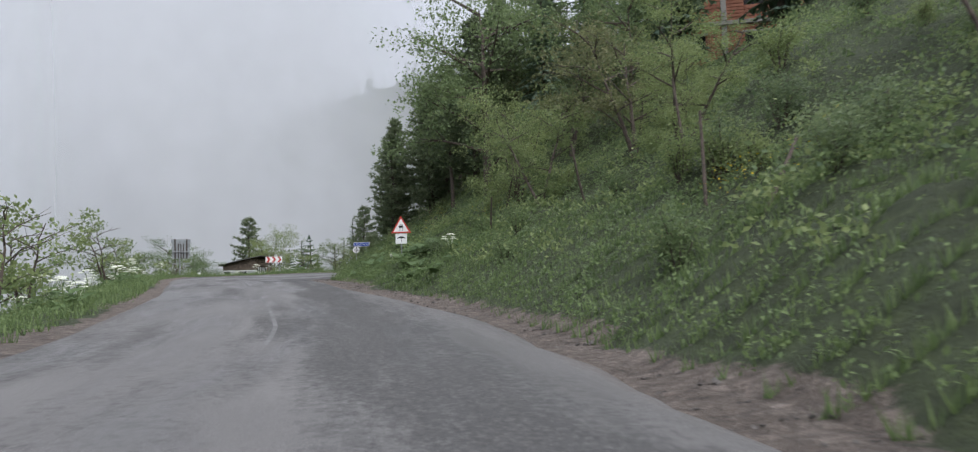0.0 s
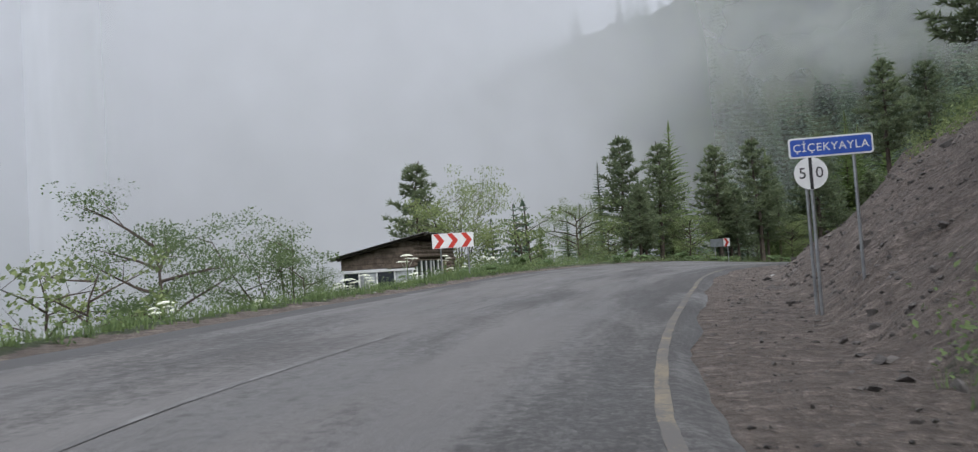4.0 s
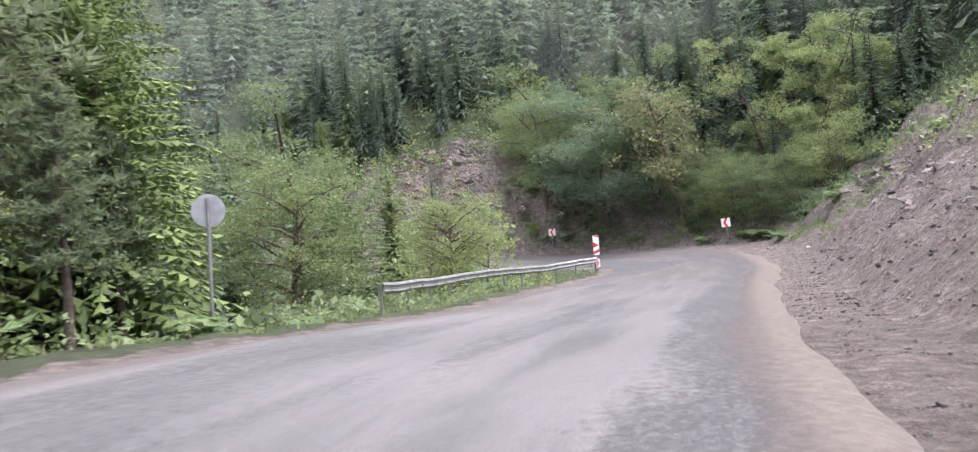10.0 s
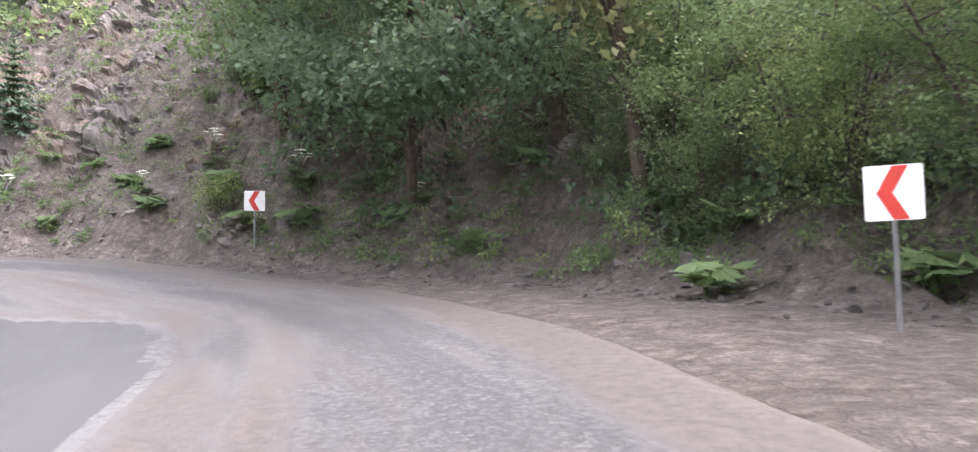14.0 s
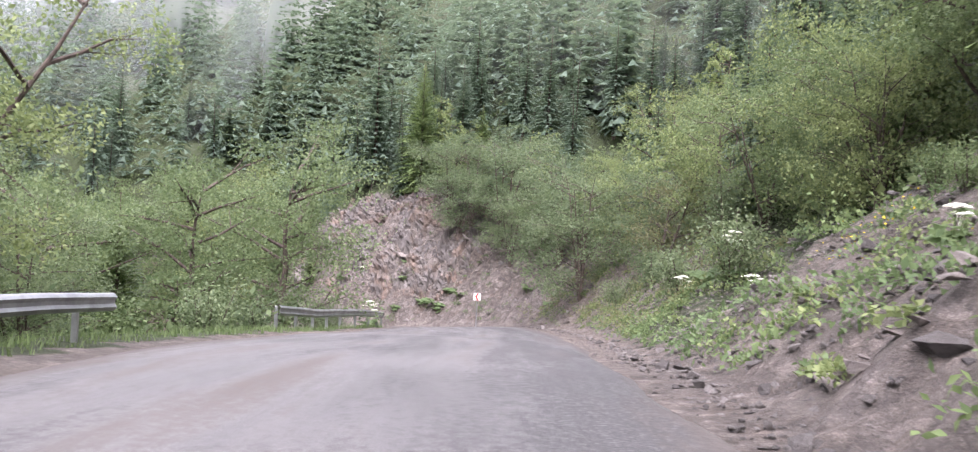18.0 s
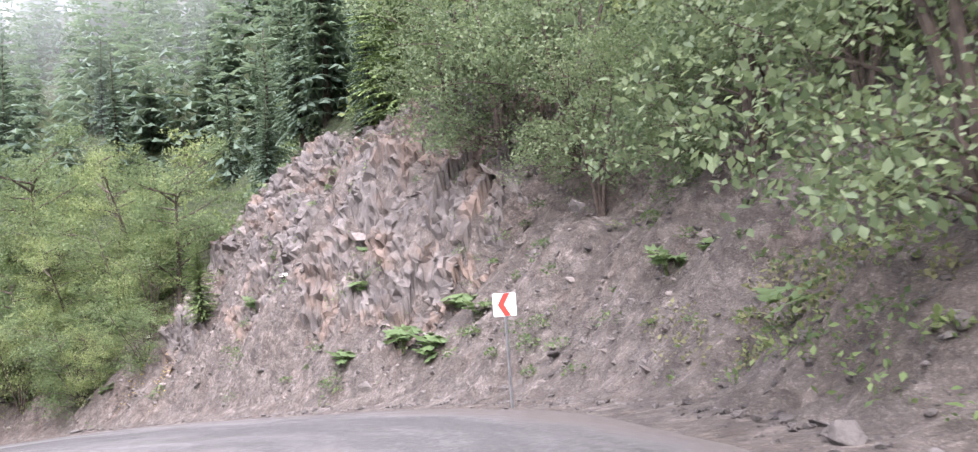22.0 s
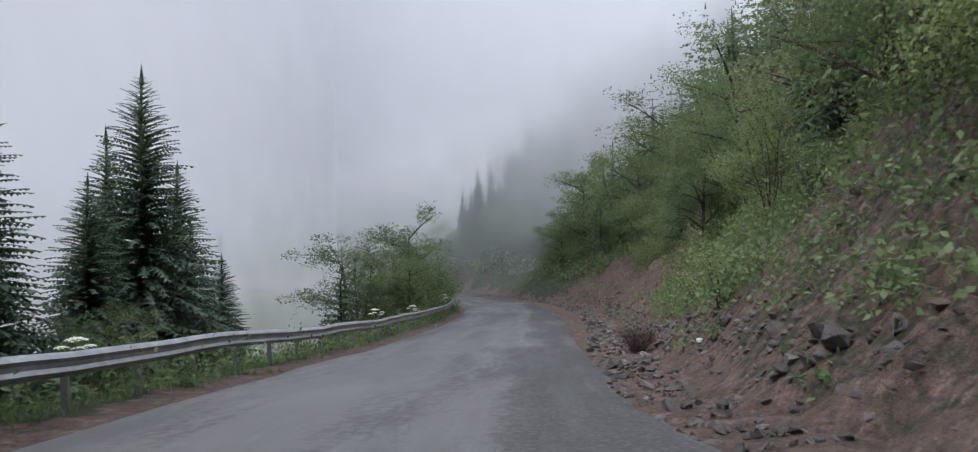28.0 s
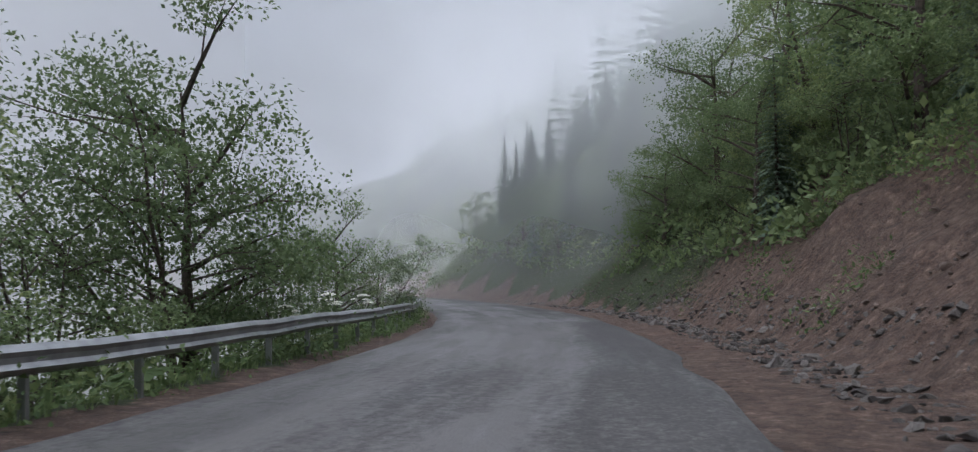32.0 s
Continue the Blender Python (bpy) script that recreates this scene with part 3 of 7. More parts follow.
# ---- the ground: one sheet out to the horizon ----
def axis_steps(lo, hi, step, reach):
    inner = np.arange(lo, hi + step, step)
    grow = step * np.cumsum(1.12 ** np.arange(1, 70))
    grow = grow[grow < reach]
    return np.concatenate([lo - grow[::-1], inner, inner[-1] + grow])


gx, gy = axis_steps(-50, 110, 0.7, 1500), axis_steps(-64, 184, 0.7, 1500)
GX, GY = np.meshgrid(gx, gy)
flat_x, flat_y = GX.ravel(), GY.ravel()
gz = height(flat_x, flat_y)
nx, ny = len(gx), len(gy)
ids = np.arange(nx * ny).reshape(ny, nx)
quads = np.stack([ids[:-1, :-1], ids[:-1, 1:], ids[1:, 1:], ids[1:, :-1]], -1).reshape(-1, 4)
ground = mesh_object("ground", np.stack([flat_x, flat_y, gz], 1), quads, GROUND, smooth=True)
tagged(ground, "mountain hillside of soil, scree and green cover", "ground", kind="structure")
gi, glat, gbase = locate(flat_x, flat_y)
gd = glat - FOOT[gi]
cut_run = CUT_HEIGHT[gi] / np.tan(np.radians(CUT_ANGLE[gi]))
bare = np.where(gd > 0, BARE[gi] * np.clip(1.25 - np.maximum(gd - cut_run * 0.8, 0) / 5, 0.05, 1), 1.0)
bare = np.where(glat < LEFT[gi] - 0.7, 0.15, bare)
bare = np.where((gd <= 0) & (ST[gi] < 2) & (glat > RIGHT[gi] + 0.9), 0.4, bare)
scar = np.clip(1.3 - np.hypot(flat_x - 6.6, (flat_y + 10.5) * 0.55) / 1.7, 0, 1)
bare = np.maximum(bare, scar)
col = np.stack([bare, ROCKY[gi], np.maximum(REDSOIL[gi], scar), np.ones(len(bare))], 1)
attr = ground.data.color_attributes.new("cover", "FLOAT_COLOR", "POINT")
attr.data.foreach_set("color", col.ravel())

# ---- the road: asphalt sheet with ragged edges ----
arc = np.arange(SLEN[0], SLEN[-1], 0.5)
ri = np.interp(arc, SLEN, np.arange(len(SLEN)))
rx, ry, rz = (np.interp(ri, np.arange(len(ST)), SC[:, k]) for k in range(3))
rdx, rdy = (np.interp(ri, np.arange(len(ST)), SD[:, k]) for k in range(2))
rl, rr, rb, rdust = (np.interp(ri, np.arange(len(ST)), a) for a in (LEFT, RIGHT, BANKING, DUST))
ACROSS = 32
u = np.linspace(0, 1, ACROSS + 1)
wob_l, wob_r = octaves(arc, arc * 0, 6, 21) * 0.06, octaves(arc, arc * 0, 6, 22) * 0.07
lats = (rl + wob_l)[:, None] * (1 - u) + (rr + wob_r)[:, None] * u
vx, vy = rx[:, None] + lats * rdy[:, None], ry[:, None] - lats * rdx[:, None]
vz = rz[:, None] - rb[:, None] * lats + octaves(vx.ravel(), vy.ravel(), 3.0, 23, 2).reshape(vx.shape) * 0.002
vz[:, 0] -= 0.07
vz[:, -1] -= 0.07
rid = np.arange(vx.size).reshape(vx.shape)
rq = np.stack([rid[:-1, :-1], rid[:-1, 1:], rid[1:, 1:], rid[1:, :-1]], -1).reshape(-1, 4)
road = mesh_object("road", np.stack([vx.ravel(), vy.ravel(), vz.ravel()], 1), rq, ASPHALT, smooth=True)
tagged(road, "worn grey asphalt mountain road, damp, with mud along its edges", "road", kind="structure")
uvs = road.data.uv_layers.new(name="UVMap")
vi = np.zeros(len(road.data.loops), int)
road.data.loops.foreach_get("vertex_index", vi)
uvs.data.foreach_set("uv", np.stack([lats.ravel()[vi], np.repeat(arc, ACROSS + 1)[vi]], 1).ravel())
edge_dust = np.clip(1 - np.abs(lats - rr[:, None]) / 1.5, 0, 1) * 0.5 + np.clip(1 - np.abs(lats - rl[:, None]) / 0.9, 0, 1) * 0.5
r_time = np.interp(ri, np.arange(len(ST)), ST)
inner_from = np.interp(r_time, (12.2, 13.3, 15.6, 17.2), (6.5, 1.9, 1.9, 6.5))
inner = np.clip((-lats - inner_from[:, None]) / 0.5 + 0.5, 0, 1)
dust = np.clip(rdust[:, None] + edge_dust * (1 - inner) - 0.75 * inner, 0, 1.2)
mud = np.clip(1 - np.abs(lats - rr[:, None] + 0.25) / 0.9, 0, 1) * np.clip(np.minimum(r_time - 8.6, 14.0 - r_time) / 0.8, 0, 1)[:, None]
dust = np.where(inner > 0.5, -1.0, dust + mud * 0.8)
da = road.data.attributes.new("dust", "FLOAT", "POINT")
da.data.foreach_set("value", dust.ravel())


def marking(name, t0, t1, lat_of, width, mat, label, gap=None):
    """A painted strip along the road, 4 mm proud of it; dashed where gap is given."""
    verts, faces = [], []
    a0, a1 = np.interp([t0, t1], ST, SLEN)
    s, k = a0, 0
    while s < a1:
        e = min(s + (gap[0] if gap else 1.0), a1)
        steps = np.linspace(s, e, max(2, int((e - s) / 0.5) + 1))
        for j, q in enumerate(steps):
            i = np.interp(q, SLEN, np.arange(len(SLEN)))
            p = [np.interp(i, np.arange(len(ST)), v) for v in (SC[:, 0], SC[:, 1], SC[:, 2], SD[:, 0], SD[:, 1], BANKING)]
            t = np.interp(q, SLEN, ST)
            for side in (-0.5, 0.5):
                c = lat_of(t) + side * width * (0.85 + 0.3 * random.random())
                verts.append((p[0] + c * p[4], p[1] - c * p[3], p[2] - p[5] * c + 0.006))
            if j:
                n = len(verts)
                faces.append((n - 4, n - 3, n - 1, n - 2))
        s = e + (gap[1] if gap else 0.0)
    return tagged(mesh_object(name, verts, faces, mat), label, "road marking", kind="structure")


marking("edge_line", 4.3, 9.3, lambda t: float(np.interp(t, ST, RIGHT)) - 0.42, 0.13, LINE_YELLOW, "worn yellow edge line painted on the asphalt")
marking("centre_line", 0.8, 6.6, lambda t: float(np.interp(t, ST, (LEFT + RIGHT) / 2)) - 0.1, 0.08, LINE_WHITE, "faded centre line painted on the asphalt", (9.0, 0.6))

# ---- mist: thin uneven sheets hanging in the valley and on the upper slopes ----
def fog_sheet(name, rows, mat, label, fade=0.3):
    """A sheet through rows of places (lower border first), fading towards its borders."""
    n, m = len(rows), len(rows[0])
    verts = [p for r in rows for p in r]
    faces = [(a * m + b, a * m + b + 1, (a + 1) * m + b + 1, (a + 1) * m + b) for a in range(n - 1) for b in range(m - 1)]
    ob = mesh_object(name, verts, faces, mat, smooth=True)
    soft = lambda v: max(0.0, min(1.0, v)) ** 2 * (3 - 2 * max(0.0, min(1.0, v)))
    e = ob.data.attributes.new("edge", "FLOAT", "POINT")
    e.data.foreach_set("value", [soft(min(b, m - 1 - b) / (fade * m)) * soft(a / 2) * soft((n - 1 - a) / (0.6 * n)) for a in range(n) for b in range(m)])
    return tagged(ob, label, "mist", kind="stuff")


def curtain(name, p0, p1, low, high, mat, lean=0.0, foot=None, fade=0.3):
    """A straight bank of mist; above the height foot it leans to the left of the way from p0 to p1."""
    d = (Vector(p1) - Vector(p0)).normalized()
    rows = []
    for z in np.linspace(low, high, 21):
        up = lean * (z - foot) if foot is not None and foot < low + 30 else lean * max(z - (foot or 0), 0) ** 1.5 / 4
        rows.append([(p0[0] + (p1[0] - p0[0]) * u_ - d.y * up, p0[1] + (p1[1] - p0[1]) * u_ + d.x * up, z) for u_ in np.linspace(0, 1, 33)])
    return fog_sheet(name, rows, mat, "grey mist hanging in the valley", fade)


def along_road(name, t0, t1, lat, low, high, mat):
    cols = []
    for t in np.linspace(t0, t1, 40):
        i = int(np.argmin(np.abs(ST - t)))
        cols.append((SC[i, 0] + lat * SD[i, 1], SC[i, 1] - lat * SD[i, 0]))
    for _ in range(12):
        cols = [cols[0]] + [tuple((np.array(a) + 2 * np.array(q) + np.array(c)) / 4) for a, q, c in zip(cols, cols[1:], cols[2:])] + [cols[-1]]
    return fog_sheet(name, [[(x, y, z) for x, y in cols] for z in np.linspace(low, high, 15)], mat, "low grey cloud lying on the wooded slope")


FOG_A = fog_material("valley_mist", 0.88, -52, -4, 0.02, grey=0.82)
FOG_C = fog_material("hill_cloud", 0.5, 24, 60, 0.025, grey=0.95)
FOG_S = fog_material("slope_mist", 0.32, -18, 12, 0.025, grey=0.99)
FOG_D = fog_material("far_mist", 0.8, -28, 4, 0.02, grey=0.99)
for k in range(2):
    curtain("valley_mist", (-112, 76 + 14 * k), (56 - 12 * k, 118 + 14 * k), -50, 120, FOG_A, fade=0.3)
for off in (36, 60):
    along_road("hill_cloud", 14.0, 27.5, off, 0, 90, FOG_C)

FOG_T = fog_material("hill_haze", 0.07, -60, -50, 0.05)
along_road("hill_haze", 13.6, 26.8, 23, -14, 50, FOG_T)


def across_road(name, t, lats, low, high, mat, clear):
    """A bank of mist that stands across the line of the road, thin near it."""
    i = int(np.argmin(np.abs(ST - t)))
    x, y = [SC[i, 0] + v * SD[i, 1] for v in lats], [SC[i, 1] - v * SD[i, 0] for v in lats]
    zs = np.linspace(low, high, 21)
    ob = fog_sheet(name, [[(a, b, z) for a, b in zip(x, y)] for z in zs], mat, "grey mist hanging on the slope beside the road")
    v = np.abs(np.array(lats))
    side = np.clip((v - clear[0]) / (clear[1] - clear[0]), 0, 1) * np.clip(np.minimum(np.max(lats) - lats, (lats - np.min(lats)) if clear[0] < 0 else 99) / 36, 0, 1)
    top = np.clip((high - zs) / (0.5 * (high - low)), 0, 1) * np.clip((zs - low) / 6, 0, 1)
    soft = lambda q: q * q * (3 - 2 * q)
    ob.data.attributes["edge"].data.foreach_set("value", (soft(top)[:, None] * soft(side)[None]).ravel())
    return ob


for t in (28.2, 30.4, 32.6):
    across_road("slope_mist", t, np.linspace(16, 130, 34), -45, 90, FOG_S, (18, 56))
for t in (37.0, 40.5):
    across_road("far_mist", t, np.linspace(-78, 170, 60), -55, 100, FOG_D, (-1, 0) if t > 36 else (-14, 12))


# ---- signs ----
def steel_post(parent, x, y, z0, z1, r=0.03):
    v, f = tube([(x, y, z0), (x, y, z1)], [r, r], 8)
    return mesh_object("post", v, f, STEEL, parent)


def plate(name, parent, w, h, at, mat, thick=0.012, corner=0.03):
    """An upright sheet facing -y with rounded corners, its front at y = at[1]."""
    bm = bmesh.new()
    pts = []
    for cx, cz, a0 in ((w / 2 - corner, h / 2 - corner, 0), (-w / 2 + corner, h / 2 - corner, 90), (-w / 2 + corner, -h / 2 + corner, 180), (w / 2 - corner, -h / 2 + corner, 270)):
        for k in range(4):
            a = radians(a0 + 30 * k)
            pts.append((cx + corner * math.cos(a), cz + corner * math.sin(a)))
    front = [bm.verts.new((at[0] + x, at[1], at[2] + z)) for x, z in pts]
    back = [bm.verts.new((at[0] + x, at[1] + thick, at[2] + z)) for x, z in pts]
    bm.faces.new(front[::-1])
    bm.faces.new(back)
    for k in range(len(pts)):
        bm.faces.new((front[k], front[(k + 1) % len(pts)], back[(k + 1) % len(pts)], back[k]))
    bmesh.ops.recalc_face_normals(bm, faces=bm.faces)
    return part(name, bm, mat, parent)


def outline(name, parent, shape, at, mat, thick=0.003, label=""):
    """A flat figure from a polygon (x, z), facing -y, proud of the sheet behind it."""
    bm = bmesh.new()
    front = [bm.verts.new((at[0] + x, at[1] - thick, at[2] + z)) for x, z in shape]
    back = [bm.verts.new((at[0] + x, at[1], at[2] + z)) for x, z in shape]
    bm.faces.new(front)
    bm.faces.new(back[::-1])
    for k in range(len(shape)):
        bm.faces.new((front[k], back[k], back[(k + 1) % len(shape)], front[(k + 1) % len(shape)]))
    bmesh.ops.recalc_face_normals(bm, faces=bm.faces)
    return part(name, bm, mat, parent, label)


def chevron(w, h, way=1):
    """A chevron pointing along +x (way 1) or -x."""
    t = w * 0.5
    s = [(-w / 2, h / 2), (-w / 2 + t, h / 2), (w / 2, 0), (-w / 2 + t, -h / 2), (-w / 2, -h / 2), (w / 2 - t, 0)]
    return [(way * x, z) for x, z in s]


def lettering(parent, body, size, at, mat, label=""):
    cu = bpy.data.curves.new("lettering", "FONT")
    cu.body, cu.size, cu.align_x, cu.align_y, cu.extrude = body, size, "CENTER", "CENTER", 0.002
    cu.space_character = 1.08
    tmp = bpy.data.objects.new("lettering", cu)
    me = bpy.data.meshes.new_from_object(tmp)
    bpy.data.objects.remove(tmp)
    me.materials.append(mat)
    ob = new("lettering", me)
    ob.parent = parent
    ob.matrix_local = pose(*at, 90, 0, 0)
    if label:
        ob["label"] = label
    return ob


def turn_sign(at, yaw, size=0.6, low=1.5, lean=0.0, name="curve_sign"):
    """One square chevron sign, pointing left, on a steel post; faces -y before it is turned."""
    s = thing(name, "square white curve sign with a red chevron on a steel post", "road sign", at, yaw, "curve signs")
    s.matrix_world = s.matrix_world @ pose(0, 0, 0, 0, lean, 0)
    steel_post(s, 0, 0.035, -0.5, low + size * 0.9)
    plate("panel", s, size, size, (0, 0, low + size / 2), SIGN_WHITE)
    outline("chevron", s, chevron(size * 0.55, size * 0.97, -1), (-size * 0.02, 0, low + size / 2), SIGN_RED, label="red chevron pointing left")
    return s


def chevron_panel(at, yaw, count, w, h, low, name="chevron_board"):
    s = thing(name, "wide white board with red chevrons on two steel posts", "road sign", at, yaw)
    for x in (-w * 0.3, w * 0.36):
        steel_post(s, x, 0.04, -0.6, low + h * 0.95, 0.035)
    plate("panel", s, w, h, (0, 0, low + h / 2), SIGN_WHITE)
    step = w / count
    for k in range(count):
        outline("chevron", s, chevron(step * 0.78, h * 0.97), (-w / 2 + step * (k + 0.5), 0, low + h / 2), SIGN_RED)
    return s


def facing(x, y, ex, ey):
    """The yaw that turns a sign's face (-y) towards a place."""
    return math.degrees(math.atan2(ex - x, -(ey - y)))


def on_ground(x, y):
    return (x, y, float(height(x, y)[0]))


chevron_panel((-1.17, 31.05, -0.95), facing(-1.17, 31.05, -1.0, 5), 3, 1.75, 0.62, 1.32)
board = thing("chevron_board", "half bare grey board with a single red chevron on two posts", "road sign", (18.9, 59.0, -1.35), facing(18.9, 59.0, 4, 22) - 34)
for x in (-0.56, 0.66):
    steel_post(board, x, 0.04, -0.6, 1.69, 0.035)
plate("bare_panel", board, 1.24, 0.62, (-0.31, 0, 1.41), STEEL_BACK)
plate("panel", board, 0.58, 0.62, (0.61, 0, 1.41), SIGN_WHITE)
outline("chevron", board, chevron(0.46, 0.6), (0.6, 0, 1.41), SIGN_RED)
for t_, xyz, look_at, lean in (("cL", (92.73, 100.32, -6.2), (80, 86), 0), ("cR", (87.1, 81.8, -5.3), (62, 71), -5), ("s23", (56.1, 155.04, -11.3), (68, 138), 0), ("s26", (19.36, 156.3, -15.95), (36, 155.5), 1)):
    turn_sign(xyz, facing(xyz[0], xyz[1], *look_at), {"s23": 0.46, "s26": 0.54}.get(t_, 0.6), {"cR": 0.85, "s23": 1.35, "s26": 1.31}.get(t_, 1.28), lean)

# ---- plants ----
def tri_object(name, tris, mat, parent=None, label=""):
    """Loose triangles (n, 3, 3) as one mesh, each an island of its own."""
    tris = np.asarray(tris, np.float32)
    n = len(tris)
    me = bpy.data.meshes.new(name)
    me.vertices.add(n * 3)
    me.vertices.foreach_set("co", tris.ravel())
    me.loops.add(n * 3)
    me.loops.foreach_set("vertex_index", np.arange(n * 3, dtype=np.int32))
    me.polygons.add(n)
    me.polygons.foreach_set("loop_start", np.arange(0, n * 3, 3, dtype=np.int32))
    me.polygons.foreach_set("loop_total", np.full(n, 3, np.int32))
    me.update(calc_edges=True)
    me.materials.append(mat)
    ob = new(name, me)
    if parent:
        ob.parent = parent
    if label:
        ob["label"] = label
    return ob


def kite_object(name, quads_, mat, parent=None, label=""):
    """Loose folded leaves (n, 4, 3): base, side, tip, side."""
    q = np.asarray(quads_, np.float32)
    n = len(q)
    me = bpy.data.meshes.new(name)
    me.vertices.add(n * 4)
    me.vertices.foreach_set("co", q.ravel())
    me.loops.add(n * 6)
    k = (np.arange(n) * 4)[:, None] + np.array([0, 1, 2, 0, 2, 3])
    me.loops.foreach_set("vertex_index", k.ravel().astype(np.int32))
    me.polygons.add(n * 2)
    me.polygons.foreach_set("loop_start", np.arange(0, n * 6, 3, dtype=np.int32))
    me.polygons.foreach_set("loop_total", np.full(n * 2, 3, np.int32))
    me.update(calc_edges=True)
    me.materials.append(mat)
    ob = new(name, me)
    if parent:
        ob.parent = parent
    if label:
        ob["label"] = label
    return ob


def unit(v):
    return v / (np.linalg.norm(v, axis=-1, keepdims=True) + 1e-9)


def leaves(rng, centres, size, up=0.35, ratio=0.55, out=None):
    """One folded leaf at each centre."""
    n = len(centres)
    d = rng.normal(size=(n, 3))
    if out is not None:
        d = d * 0.8 + out
    d = unit(d)
    nrm = unit(rng.normal(size=(n, 3)) + np.array([0, 0, up * 3]))
    side = unit(np.cross(d, nrm))
    s = (size * rng.uniform(0.6, 1.35, n))[:, None]
    mid = centres + d * s * 0.45
    fold = np.cross(side, d) * s * 0.08
    return np.stack([centres, mid + side * s * ratio * 0.5 + fold, centres + d * s, mid - side * s * ratio * 0.5 + fold], 1)


def conifer_crown(rng, tall, wide, first, whorls, per, seg, droop=0.38, lift=0.12, spray=0.34):
    """Whorls of drooping boughs, each fringed with flat sprays of needles."""
    out = []
    for w in range(whorls):
        f = w / (whorls - 1)
        z = first + (tall * 0.985 - first) * f**0.92
        reach = wide * (1 - f) ** 0.75 * (0.9 + 0.1 * math.sin(w * 2.4)) + 0.1
        if f < 0.12:
            reach *= 0.75 + 2 * f
        turn = rng.uniform(0, 6.28)
        count = max(4, int(per * (0.6 + 0.4 * (1 - f))))
        for b in range(count):
            a = turn + 6.283 * b / count + rng.normal(0, 0.16)
            ln = reach * rng.uniform(0.68, 1.12)
            d = np.array([math.cos(a), math.sin(a), 0])
            s = np.array([-d[1], d[0], 0])
            u = np.linspace(0.06, 1, seg + 1)
            lift_b, droop_b = lift + rng.normal(0, 0.05) + 0.5 * f, droop * rng.uniform(0.7, 1.3) * (1 - 0.5 * f)
            c = d[None] * (u * ln)[:, None] + np.array([0, 0, 1])[None] * (z + ln * (lift_b * u - droop_b * u * u))[:, None]
            for k in range(seg):
                wd = ln * (spray * (1 - u[k]) + 0.2 * spray + 0.02) * rng.uniform(0.7, 1.3)
                dz = np.array([0, 0, -wd * rng.uniform(0.15, 0.55)])
                fwd = (c[k + 1] - c[k]) * rng.uniform(0.5, 1.3)
                out.append((c[k], c[k + 1], c[k] + s * wd + fwd + dz))
                out.append((c[k + 1], c[k], c[k] - s * wd + fwd + dz))
                if seg > 3:
                    out.append((c[k], c[k + 1], (c[k] + c[k + 1]) / 2 + np.array([0, 0, -wd * 0.75]) + s * rng.normal(0, wd * 0.3)))
    t = tall
    for a in range(4):
        d = np.array([math.cos(a * 1.57), math.sin(a * 1.57), 0]) * 0.12
        out.append(((0, 0, t * 0.96), d + (0, 0, t * 0.955), (0, 0, t * 1.02)))
    return out


def trunk_mesh(rng, tall, r, sway=0.15, sides=8):
    pts = [(rng.normal(0, sway) * k * 0.15, rng.normal(0, sway) * k * 0.15, -0.5 + (tall + 0.5) * k / 6) for k in range(7)]
    pts[0] = (0, 0, -0.8)
    return tube(pts, [r * (1.25 if k == 0 else 1) * (1 - k / 6.6) + 0.008 for k in range(7)], sides)


def make_fir(name, label, seed, tall, wide, mat, first=0.08, whorls=26, per=10, seg=5, droop=0.38, lift=0.12, spray=0.34):
    rng = np.random.default_rng(seed)
    ob = thing(name, label, "tree")
    v, f = trunk_mesh(rng, tall, tall * 0.016 + 0.04, 0.03)
    mesh_object("trunk", v, f, BARK, ob)
    tri_object("crown", conifer_crown(rng, tall, wide, tall * first, whorls, per, seg, droop, lift, spray), mat, ob)
    return ob


